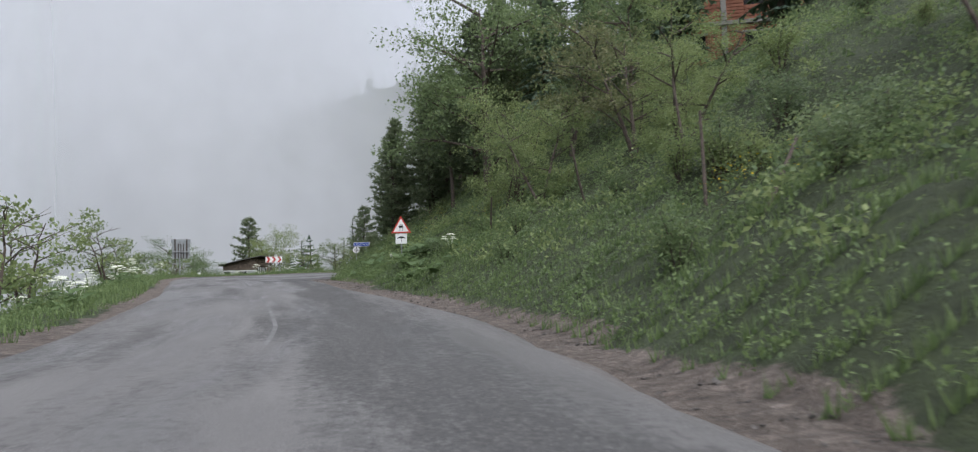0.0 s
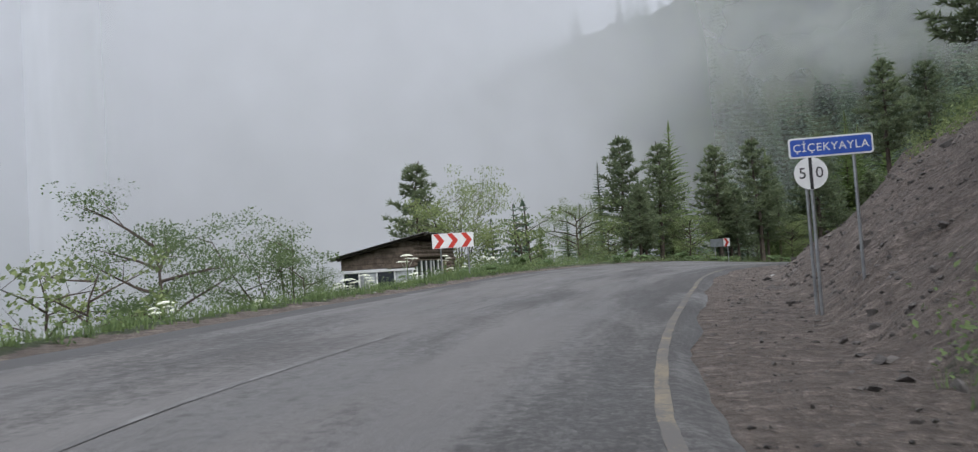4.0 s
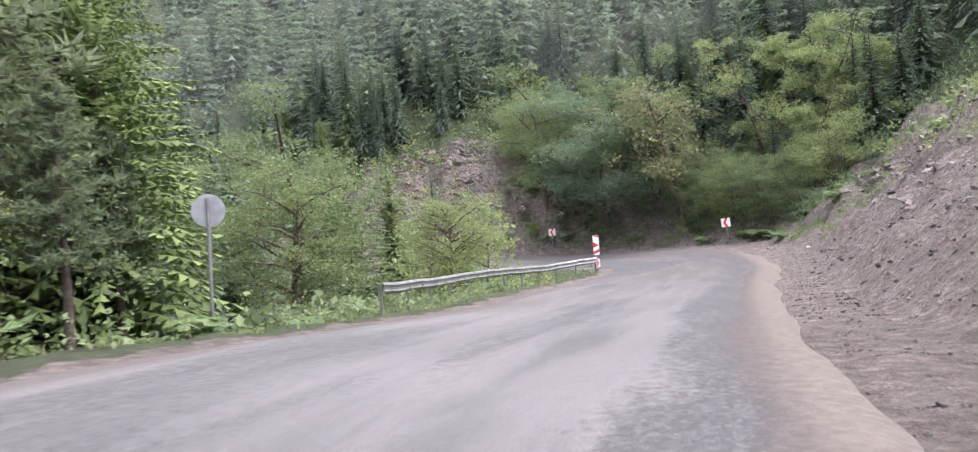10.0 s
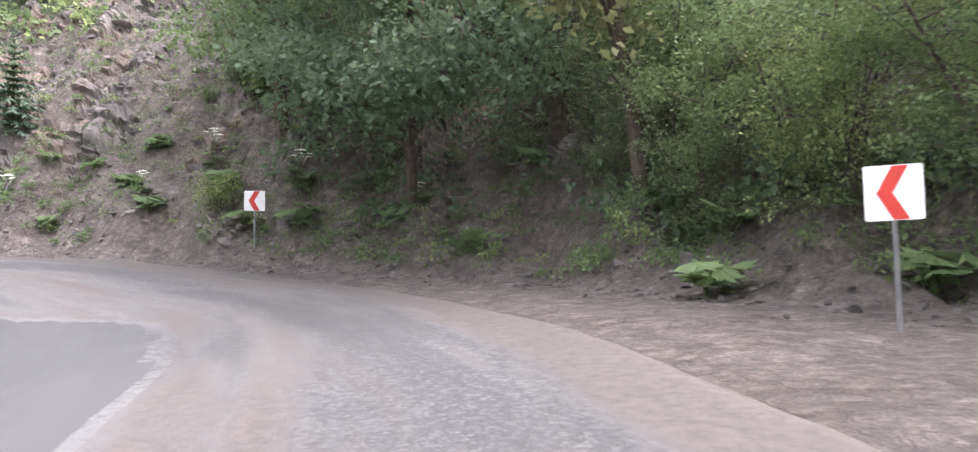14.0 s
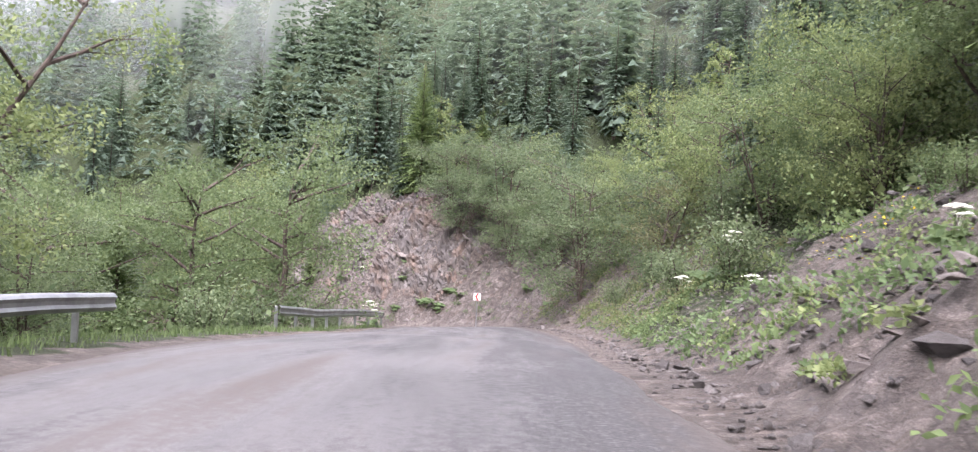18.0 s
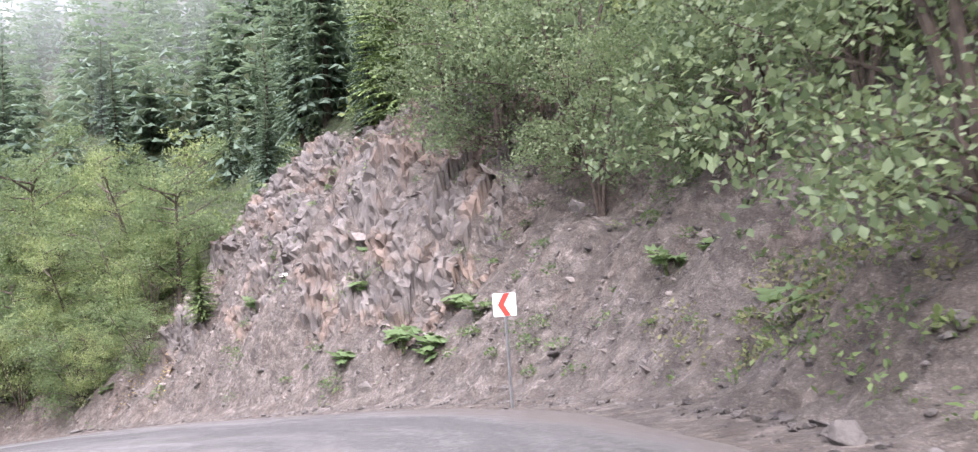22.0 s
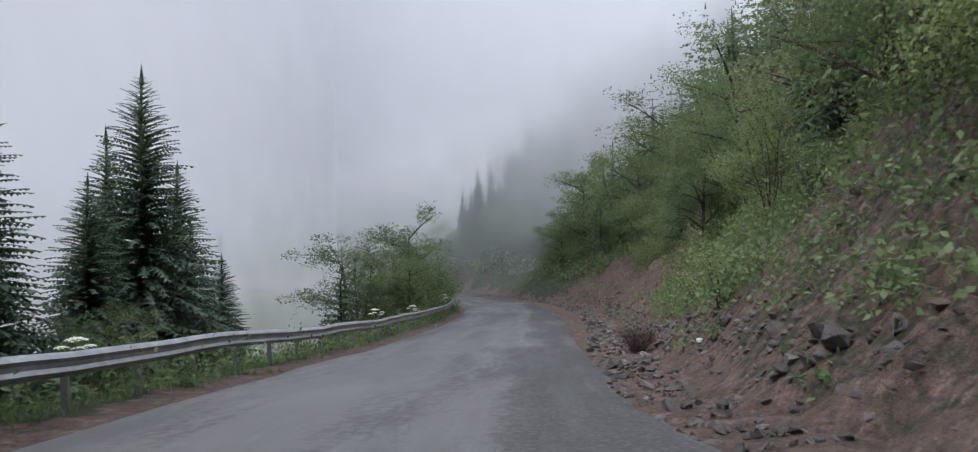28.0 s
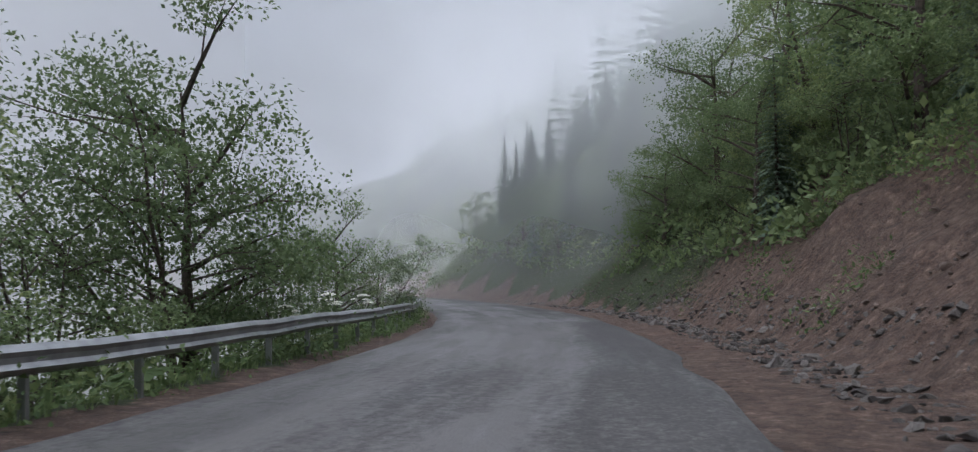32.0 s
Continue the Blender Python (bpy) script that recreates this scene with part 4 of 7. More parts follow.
def make_pine(name, label, seed, tall, wide, first=0.3, boughs=58):
    """A pine: bare lower trunk with dead twigs, boughs that end in upturned tufts of needles."""
    rng = np.random.default_rng(seed)
    ob = thing(name, label, "tree")
    pieces, tufts = [trunk_mesh(rng, tall, tall * 0.015 + 0.05, 0.12)], []
    for k in range(boughs):
        f = (k + rng.uniform(0, 1)) / boughs
        z = tall * (first + (0.97 - first) * f)
        ln = wide * (1 - f) ** 0.6 * rng.uniform(0.6, 1.15) * (0.65 + 1.2 * f if f < 0.3 else 1)
        a = k * 2.4 + rng.normal(0, 0.3)
        d = np.array([math.cos(a), math.sin(a), 0])
        p = [np.array([0, 0, z]) + d * ln * u + np.array([0, 0, ln * (-0.12 * u + 0.28 * u * u)]) for u in (0, 0.35, 0.7, 1)]
        if ln > 0.7:
            pieces.append(tube([tuple(q) for q in p], [0.035, 0.026, 0.018, 0.008], 4))
        for u in np.linspace(0.3, 1.0, max(3, int(ln * 3.4))):
            c = p[0] + d * ln * u + np.array([0, 0, ln * (-0.12 * u + 0.28 * u * u)])
            for s_ in (-1, 0, 1):
                q = c + np.array([-d[1], d[0], 0]) * s_ * ln * 0.22 * rng.uniform(0.3, 1.2) + rng.normal(0, 0.07, 3)
                n = 9
                dirs = unit(rng.normal(size=(n, 3)) * (1, 1, 0.7) + d * 0.7 + np.array([0, 0, 0.55]))
                side = unit(np.cross(dirs, rng.normal(size=(n, 3))))
                le = rng.uniform(0.2, 0.42, n)[:, None] * min(1.3, 0.6 + tall / 20)
                tufts.append(np.stack([q - side * le * 0.13, q + side * le * 0.13, q + dirs * le], 1))
    for k in range(14):
        z, a = tall * rng.uniform(0.08, first), rng.uniform(0, 6.28)
        ln = rng.uniform(0.3, 1.1)
        pieces.append(tube([(0, 0, z), (math.cos(a) * ln, math.sin(a) * ln, z - ln * 0.15)], [0.014, 0.004], 3))
    v, f = joined(pieces)
    mesh_object("trunk", v, f, BARK, ob)
    tri_object("crown", np.concatenate(tufts), NEEDLE_PINE, ob)
    return ob


def make_broad(name, label, seed, tall, wide, mat, stems=1, clumps=110, per=46, leaf=0.17, first=0.28, loose=1.0):
    """A broadleaf tree: trunk, limbs and twigs, with leaves in uneven clumps along them."""
    rng = np.random.default_rng(seed)
    ob = thing(name, label, "tree")
    pieces, ends = [], []
    for s in range(stems):
        lean = rng.normal(0, 0.10 if stems == 1 else 0.24, 2)
        top = tall * rng.uniform(0.8, 1.0)
        axis = [np.array([lean[0] * u * top + rng.normal(0, 0.07) * u, lean[1] * u * top + rng.normal(0, 0.07) * u, u * top * 0.93 - 0.5 * (u == 0)]) for u in np.linspace(0, 1, 7)]
        r0 = (0.018 * tall + 0.03) / math.sqrt(stems)
        pieces.append(tube([tuple(p) for p in axis], [r0 * (1 - 0.9 * k / 6) + 0.006 for k in range(7)], 7))
        limbs = max(6, int(18 / stems))
        for k in range(limbs):
            f = first + (0.97 - first) * (k + rng.uniform(0, 1)) / limbs
            i = min(int(f * 6), 5)
            base = axis[i] + (axis[i + 1] - axis[i]) * (f * 6 - i)
            a = k * 2.4 + rng.normal(0, 0.5)
            shape = math.sin(math.pi * min(1, (0.25 + 0.75 * (1 - (f - first) / (1 - first))) * 0.62 + 0.12))
            ln = wide * shape * rng.uniform(0.7, 1.15)
            d = np.array([math.cos(a), math.sin(a), rng.uniform(0.25, 0.75)])
            pts = [base + d * ln * u + np.array([0, 0, -0.16 * ln * u * u]) + rng.normal(0, 0.05, 3) * (u > 0) for u in (0, 0.33, 0.66, 1)]
            pieces.append(tube([tuple(p) for p in pts], [r0 * 0.42, r0 * 0.3, r0 * 0.18, 0.006], 5))
            ends += [(pts[3], 1.0), (pts[2], 0.9)] + ([(pts[1], 0.6)] if rng.random() < 0.6 else [])
            for _ in range(2):
                b2 = pts[1] + (pts[2] - pts[1]) * rng.random()
                e2 = b2 + unit(rng.normal(size=3) * (1, 1, 0.5) + d) * ln * rng.uniform(0.3, 0.55)
                pieces.append(tube([tuple(b2), tuple(e2)], [r0 * 0.16, 0.004], 3))
                ends.append((e2, 0.85))
        ends.append((axis[6], 0.8))
    v, f = joined(pieces)
    mesh_object("trunk", v, f, BARK, ob)
    crown, k = [], 0
    while k < clumps:
        c, w = ends[k % len(ends)]
        c = c + rng.normal(0, 0.13 * wide * loose, 3) * (1, 1, 0.7)
        n = int(per * rng.uniform(0.5, 1.4) * w)
        r = wide * rng.uniform(0.13, 0.24)
        pos = c + unit(rng.normal(size=(n, 3))) * (rng.uniform(0.25, 1, n) ** 0.5 * r)[:, None] * (1.15, 1.15, 0.62)
        crown.append(leaves(rng, pos, leaf, 0.5, 0.62, unit(pos - c) * 0.7))
        k += 1
    kite_object("crown", np.concatenate(crown), mat, ob)
    return ob


def make_shrub(name, label, seed, tall, wide, mat, n=420, leaf=0.13, twigs=9):
    rng = np.random.default_rng(seed)
    ob = thing(name, label, "shrub")
    pieces, crown = [], []
    for k in range(twigs):
        a, ln = rng.uniform(0, 6.28), rng.uniform(0.6, 1.0)
        tip = np.array([math.cos(a) * wide * ln * rng.uniform(0.3, 1), math.sin(a) * wide * ln * rng.uniform(0.3, 1), tall * ln])
        mid = tip * (0.45, 0.45, 0.6) + rng.normal(0, 0.06, 3)
        pieces.append(tube([(0, 0, -0.25), tuple(mid), tuple(tip)], [0.025, 0.016, 0.005], 4))
        m = n // twigs
        u = rng.uniform(0.25, 1.05, m)[:, None]
        pos = mid * u * 2 * (u < 0.5) + (mid + (tip - mid) * (u - 0.5) * 2) * (u >= 0.5) + rng.normal(0, 0.16 * wide + 0.05, (m, 3)) * (1, 1, 0.75)
        pos[:, 2] = np.abs(pos[:, 2])
        crown.append(leaves(rng, pos, leaf, 0.5, 0.6))
    v, f = joined(pieces)
    mesh_object("stem", v, f, BARK, ob)
    kite_object("foliage", np.concatenate(crown), mat, ob)
    return ob


def stand(ob, x, y, scale=1.0, yaw=None, sink=0.15, z=None, rng=random, squash=1.0):
    yaw = rng.uniform(0, 360) if yaw is None else yaw
    z = float(height(x, y)[0]) - sink if z is None else z
    return pose(x, y, z, rng.uniform(-2, 2), rng.uniform(-2, 2), yaw) @ Matrix.Diagonal((scale * squash, scale * squash, scale, 1))


class Kind:
    """A kind of plant: the first one placed is the thing itself, the others are copies of it."""

    def __init__(self, ob, tall):
        self.ob, self.used = ob, False
        self.tall = float(np.percentile([v.co.z for c in ob.children for v in c.data.vertices], 95))

    def put(self, x, y, scale=1.0, label="", **more):
        m = stand(self.ob, x, y, scale, **more)
        if self.used:
            o = copy_thing(self.ob, m)
        else:
            o, self.used = self.ob, True
            o.matrix_basis = m
        if label:
            o["label"] = label
        return o


FIR = [Kind(make_fir("fir_tree", "dark green fir with drooping boughs on the slope", 11, 13, 2.9, NEEDLE, whorls=24, per=10, seg=4), 13),
       Kind(make_fir("fir_tree", "tall slender dark fir on the slope", 12, 15, 2.6, NEEDLE, whorls=27, per=10, seg=4), 15),
       Kind(make_fir("spruce_tree", "spruce with pale fresh green tips", 13, 11, 2.8, NEEDLE_NEW, 0.05, 46, 12, 9, 0.4, 0.2, 0.12), 11),
       Kind(make_fir("young_fir", "small young fir with dense low boughs", 14, 4.5, 1.35, NEEDLE, 0.04, 16, 9, 4), 4.5)]
NEAR_FIR = [Kind(make_fir("fir_tree", "dense dark fir close to the road", 15, 12, 3.6, NEEDLE, 0.03, 64, 17, 10, 0.42, 0.12, 0.11), 12),
            Kind(make_fir("fir_tree", "slender dark fir with fine drooping boughs", 16, 13, 3.2, NEEDLE, 0.03, 66, 16, 10, 0.45, 0.12, 0.11), 13)]
PINE = [Kind(make_pine("pine_tree", "pine with a bare lower trunk beside the road", 21, 10.5, 2.6), 10.5),
        Kind(make_pine("pine_tree", "open-crowned pine with dead lower twigs", 22, 12, 3.0, 0.38, 50), 12)]
BROAD = [Kind(make_broad("broadleaf_tree", "round-crowned broadleaf tree in full leaf", 31, 8, 3.2, LEAF_MID, clumps=250, per=72, leaf=0.115, first=0.1), 8),
         Kind(make_broad("broadleaf_tree", "spreading tree with fresh yellow-green leaves", 32, 9, 3.4, LEAF_FRESH, clumps=250, per=72, leaf=0.115, first=0.1), 9),
         Kind(make_broad("willow_tree", "bushy grey-green willow with several stems", 33, 6.5, 2.7, LEAF_GREY, 4, 240, 74, 0.1, 0.1), 6.5),
         Kind(make_broad("broadleaf_tree", "dull olive tree with thin spring foliage", 34, 7.5, 2.8, LEAF_DULL, 2, 130, 38, 0.16, 0.25), 7.5),
         Kind(make_broad("broadleaf_tree", "tall narrow tree with fresh green leaves", 35, 10, 2.6, LEAF_FRESH, 2, 240, 70, 0.115, 0.1), 10),
         Kind(make_broad("bushy_tree", "low bushy tree leafed down to the ground", 37, 5, 2.6, LEAF_FRESH, 6, 230, 76, 0.1, 0.04), 5),
         Kind(make_broad("bushy_tree", "dense dark bushy tree leafed down to the ground", 38, 6, 2.7, LEAF_MID, 5, 230, 76, 0.105, 0.04), 6)]
LEAF_BLUE = foliage("blue_green_broad_leaves", (0.05, 0.088, 0.058), (0.15, 0.218, 0.138))
ROUND = Kind(make_broad("broadleaf_tree", "large round blue-green tree leafed down to the ground", 39, 9.5, 3.9, LEAF_BLUE, 3, 460, 90, 0.15, 0.06), 9.5)
CONE = Kind(make_broad("broadleaf_tree", "tall fresh green tree with drooping layered boughs", 40, 12, 3.0, LEAF_FRESH, 2, 440, 90, 0.135, 0.06, 0.8), 12)
WOOD_BROAD = [Kind(make_broad("broadleaf_tree", "leafy broadleaf tree standing in the wood", 131, 8, 3.3, LEAF_MID, clumps=105, per=18, leaf=0.42, first=0.08), 8),
              Kind(make_broad("broadleaf_tree", "fresh green broadleaf tree standing in the wood", 132, 9, 3.2, LEAF_FRESH, clumps=105, per=18, leaf=0.42, first=0.08), 9)]
WOOD_FIR = [Kind(make_fir("fir_tree", "dark fir standing close in the wood", 17, 13, 3.0, NEEDLE, 0.04, 40, 11, 6, 0.55, 0.1, 0.19), 13),
            Kind(make_fir("fir_tree", "narrow dark fir standing close in the wood", 18, 14, 2.5, NEEDLE, 0.04, 42, 11, 6, 0.6, 0.1, 0.19), 14),
            Kind(make_fir("spruce_tree", "fresh green spruce standing close in the wood", 19, 11, 2.9, NEEDLE_NEW, 0.03, 40, 11, 6, 0.5, 0.15, 0.19), 11)]
FULL_PINE = Kind(make_pine("pine_tree", "dark pine branched down to the slope", 23, 10.5, 2.9, 0.1, 84), 10.5)
SAPLING = Kind(make_broad("sapling", "thin-leaved young tree with bare limbs showing", 36, 4.2, 1.9, LEAF_FRESH, 2, 60, 26, 0.17, 0.2, 0.6), 4.2)
SHRUB = [Kind(make_shrub("shrub", "low green shrub on the bank", 41, 1.3, 0.9, LEAF_MID, 1800, 0.08), 1.3),
         Kind(make_shrub("shrub", "fresh yellow-green shrub on the bank", 42, 1.6, 1.0, LEAF_FRESH, 1800, 0.08), 1.6),
         Kind(make_shrub("shrub", "pale green leafy bush beside the road", 43, 1.9, 1.3, LEAF_GREY, 2200, 0.085), 1.9)]
DEADBUSH = Kind(make_shrub("dead_bush", "rust-brown dead bush at the foot of the bank", 44, 1.0, 0.75, DEAD, 5200, 0.032, 46), 1.0)


def at_side(t, lat):
    i = int(np.argmin(np.abs(ST - t)))
    return SC[i, 0] + lat * SD[i, 1], SC[i, 1] - lat * SD[i, 0]


def to_top(kind, x, y, top, **more):
    """Stand a plant at a place so that it reaches the height top."""
    g = float(height(x, y)[0])
    return kind.put(x, y, max(0.3, (top - g) / kind.tall), **more)


# trees that stand out one by one
to_top(PINE[0], -4.3, 55.9, 6.7)
to_top(PINE[1], 23.6, 42.0, 9.5)
to_top(PINE[0], 28.2, 45.5, 9.0)
to_top(BROAD[5], -1.2, 46.5, 4.4, squash=0.8)
to_top(BROAD[6], -9.3, 36.2, 1.9)
to_top(FIR[3], 1.0, 48.8, 2.4)
to_top(FIR[3], 5.65, 79.2, 4.5)
to_top(FIR[3], 3.0, 58.0, 3.4)
to_top(SAPLING, 3.6, 50.5, 2.6)
to_top(BROAD[1], 7.6, 56.0, 3.6, squash=1.1)
to_top(BROAD[1], 10.2, 60.2, 4.2)
for x, y, z, k in ((12.5, 63.5, 7.2, 0), (14.6, 65.2, 7.6, 1), (16.5, 68.0, 7.0, 0), (21.5, 67.0, 6.6, 0), (23.5, 70.5, 8.5, 1), (26.2, 69.8, 7.2, 0), (29.0, 73.2, 7.8, 1), (33.5, 74.5, 7.6, 0), (36.5, 77.8, 8.2, 1)):
    to_top(PINE[k], x, y, z)
for x, y, z, k in ((30.6, 78.5, 8.6, 2), (38.5, 79.0, 7.5, 2), (41.0, 82.0, 8.8, 2), (46.3, 92.4, 7.6, 2), (51.3, 93.8, 8.8, 2), (44.2, 80.5, 6.0, 2), (35.0, 82.0, 9.5, 1), (25.5, 78.0, 9.0, 0), (19.0, 75.0, 8.0, 2)):
    to_top(FIR[k], x, y, z)
for x, y, z, k in ((93.9, 88.0, 6.0, 3), (97.3, 92.5, 8.2, 0), (95.6, 102.6, 5.2, 0), (94.0, 74.6, 7.0, 1), (98.5, 83.0, 9.5, 4), (98.6, 108.0, 4.5, 3)):
    to_top(BROAD[k], x, y, z)
to_top(ROUND, 95.2, 96.2, 7.2)
for t, lat, k, j in ((14.5, 10.2, 0.7, 6), (14.7, 9.2, 0.6, 6), (14.9, 9.6, 0.7, 6), (15.1, 8.8, 0.6, 5), (15.25, 9.6, 0.75, 6), (15.45, 8.6, 0.6, 6), (15.6, 9.6, 0.7, 6), (14.35, 11.5, 0.8, 5)):
    BROAD[j].put(*at_side(t, lat), k)
for x, y, top, k in ((6.0, 70.0, 2.8, 2), (9.0, 75.0, 3.6, 0), (3.0, 66.0, 2.2, 2), (11.0, 80.0, 4.6, 1), (14.0, 78.0, 5.5, 2), (16.0, 74.0, 5.0, 0)):
    to_top(WOOD_FIR[k], x, y, top)
to_top(CONE, 94.0, 79.0, 8.6)
to_top(CONE, 96.6, 75.6, 9.0)
to_top(WOOD_FIR[2], 96.8, 105.0, 7.0)
to_top(WOOD_FIR[0], 99.0, 88.5, 11.0)
to_top(WOOD_FIR[1], 101.5, 97.0, 12.0)
for x, y, z, k in ((49.6, 164.2, 1.4, 2), (46.4, 165.4, 0.9, 2), (52.4, 163.9, 0.8, 2), (62.0, 161.5, 1.8, 1), (60.0, 158.8, -1.0, 2), (65.6, 156.0, 0.4, 1), (64.8, 152.2, -2.8, 2), (68.0, 159.0, 4.0, 4)):
    to_top(BROAD[k], x, y, z)
for x, y, z, k in ((51.4, 170.0, 4.6, 0), (34.9, 169.5, 11.2, 1), (41.0, 168.6, 6.5, 2), (44.0, 170.5, 7.5, 0), (38.2, 171.8, 8.0, 2), (-7.7, 171.0, 12.5, 1)):
    to_top(FIR[k], x, y, z)
to_top(FIR[3], *at_side(17.9, 7.6), float(height(*at_side(17.9, 7.6))[0]) + 3.6)
for t, lat, s, k in ((3.35, -9.6, 0.85, 0), (1.55, -8.6, 0.8, 0), (2.3, -10.5, 0.9, 0), (4.9, -13.5, 0.95, 0), (5.35, -14.5, 0.9, 0)):
    SAPLING.put(*at_side(t, lat), s)
for t, lat, s in ((5.0, -15.5, 0.5), (5.75, -15.0, 0.55), (4.3, -17.5, 0.5), (6.5, -16.4, 0.35), (4.7, -14.0, 0.42)):
    BROAD[0].put(*at_side(t, lat), s)
# slope above the first stretch
for x, y, top, k in ((9.9, -16.6, 11.0, 0), (12.0, -22.5, 8.6, 1), (7.4, -32.4, 4.2, 4), (13.6, -28.0, 7.6, 1), (8.6, -26.0, 4.6, 5), (11.5, -35.5, 5.0, 5)):
    to_top(BROAD[k], x, y, top)
for k in range(70):
    t = random.uniform(0.1, 4.2)
    SHRUB[random.choice((0, 1, 1, 2))].put(*at_side(t, random.uniform(5.0, 17)), random.uniform(0.5, 1.0))
for t, lat, s, k in ((0.9, 14, 0.55, 3), (1.65, 11.5, 0.5, 3), (2.2, 15.5, 0.6, 0), (2.35, 13, 0.55, 3), (3.0, 17, 0.8, 4), (1.3, 10.0, 0.45, 4), (3.2, 13, 0.5, 3), (2.9, 23, 0.8, 0)):
    BROAD[k].put(*at_side(t, lat), s)
for t, lat, s in ((3.25, 11.5, 1.05), (3.45, 14.0, 1.1), (3.6, 9.5, 0.85), (3.15, 16.0, 1.15), (4.6, 10.2, 0.8), (5.3, 10.8, 0.85), (3.7, 7.0, 0.7), (3.95, 7.6, 0.75)):
    FULL_PINE.put(*at_side(t, lat), s)
for t, lat, s, k in ((3.1, 9.5, 0.75, 1), (3.3, 12.5, 0.9, 0), (3.55, 9.2, 0.7, 1), (3.6, 14.0, 0.95, 1), (3.9, 11.0, 0.85, 0), (4.3, 12.5, 0.9, 1), (4.9, 11.0, 0.85, 0), (5.4, 10.8, 0.9, 0), (6.2, 11.5, 1.0, 1), (7.2, 12.0, 0.95, 0)):
    PINE[k].put(*at_side(t, lat), s)
for t, lat in ((2.7, 22), (2.9, 26), (3.3, 20), (3.5, 24), (3.9, 18), (4.4, 20), (2.3, 25), (4.8, 17)):
    FIR[random.randrange(2)].put(*at_side(t, lat), random.uniform(0.75, 1.0))
# valley side past the hairpin and along the lower stretch
for t, lat, s, k in ((17.6, -9.5, 0.75, 1), (18.4, -10.5, 0.8, 1), (18.9, -13.5, 0.9, 0), (19.3, -9.5, 0.7, 4), (16.6, -8.5, 0.6, 1), (20.2, -12.5, 0.65, 2), (19.7, -15.0, 1.0, 0)):
    BROAD[k].put(*at_side(t, lat), s)
for t, lat, s, k in ((18.2, -14.0, 0.9, 2), (18.8, -17.5, 1.0, 0), (17.3, -13.5, 0.85, 2), (20.4, -17.5, 0.8, 2), (21.4, -15.5, 0.6, 2)):
    FIR[k].put(*at_side(t, lat), s)
for t, lat, s, k in ((27.1, -10.5, 1.05, 0), (27.5, -9.6, 0.95, 1), (27.9, -11.0, 1.0, 0), (28.3, -9.4, 0.85, 1), (28.9, -9.0, 0.78, 1), (29.3, -9.4, 0.55, 0), (29.6, -9.0, 0.42, 2), (26.7, -12.5, 1.1, 1), (26.3, -11.2, 0.95, 0), (30.6, -14.0, 0.9, 1), (30.9, -15.6, 0.78, 0), (30.4, -16.6, 0.8, 1), (31.2, -13.0, 0.55, 0), (26.9, -9.6, 0.95, 0), (27.7, -9.0, 0.8, 1), (28.6, -10.4, 0.8, 0), (26.1, -10.2, 0.85, 1)):
    NEAR_FIR[k % 2].put(*at_side(t, lat), s)
for x, y, z, k in ((-8.5, 130.5, -13.6, 0), (-10.2, 129.4, -14.6, 1), (-7.6, 128.6, -13.2, 1)):
    to_top(NEAR_FIR[k], x, y, z)
for x, y, z, k in ((-40.1, 105.4, -17.4, 0), (-37.5, 106.5, -18.2, 1), (-42.0, 103.5, -18.4, 0)):
    to_top(FIR[k], x, y, z)
for x, y, z, k in ((-37.2, 125.0, -16.2, 6), (-38.6, 123.8, -16.8, 0), (-42.0, 123.0, -18.6, 2), (-46.5, 121.6, -18.8, 0), (-50.5, 120.0, -18.6, 6)):
    to_top(BROAD[k], x, y, z, squash=0.95)
to_top(BROAD[0], -28.2, 129.0, -17.7)
to_top(BROAD[2], -28.3, 125.8, -16.7, squash=1.2)
to_top(FIR[3], -23.6, 127.4, -17.2)
for x, y, top, k in ((-31.0, 126.8, -17.9, 6), (-26.2, 127.6, -18.4, 6), (-34.0, 125.6, -17.8, 6), (-29.5, 128.2, -18.3, 5)):
    to_top(BROAD[k], x, y, top)
for t, lat, s, k in ((26.9, -8.2, 0.5, 6), (27.4, -8.0, 0.5, 5), (27.9, -7.9, 0.45, 6), (28.4, -7.8, 0.4, 6), (26.3, -8.6, 0.55, 6), (28.9, -8.0, 0.35, 5), (29.3, -7.6, 0.3, 6)):
    BROAD[k].put(*at_side(t, lat), s)
for t, lat, top, k in ((29.9, -9.4, -12.0, 0), (29.2, -9.8, -9.6, 1), (28.5, -9.6, -7.2, 0), (27.8, -9.4, -4.5, 1)):
    to_top(NEAR_FIR[k], *at_side(t, lat), top)
# right of the lower stretch: broadleaf wood over the cutting
rng_w = random.Random(7)
for t, lat, s, k in ((26.15, 6.6, 0.5, 6), (26.4, 6.0, 0.45, 5), (26.55, 7.6, 0.6, 6), (26.8, 7.0, 0.6, 5), (27.0, 8.4, 0.65, 6), (26.3, 8.5, 0.7, 5), (27.2, 6.6, 0.5, 5), (27.45, 7.6, 0.6, 6), (26.6, 10, 0.9, 6), (27.1, 10.5, 0.9, 5), (28.9, 5.6, 0.55, 5), (29.2, 6.2, 0.7, 5), (28.7, 7.2, 0.8, 5), (29.5, 7.0, 0.75, 6), (30.2, 6.4, 0.5, 5)):
    BROAD[k].put(*at_side(t, lat), s)
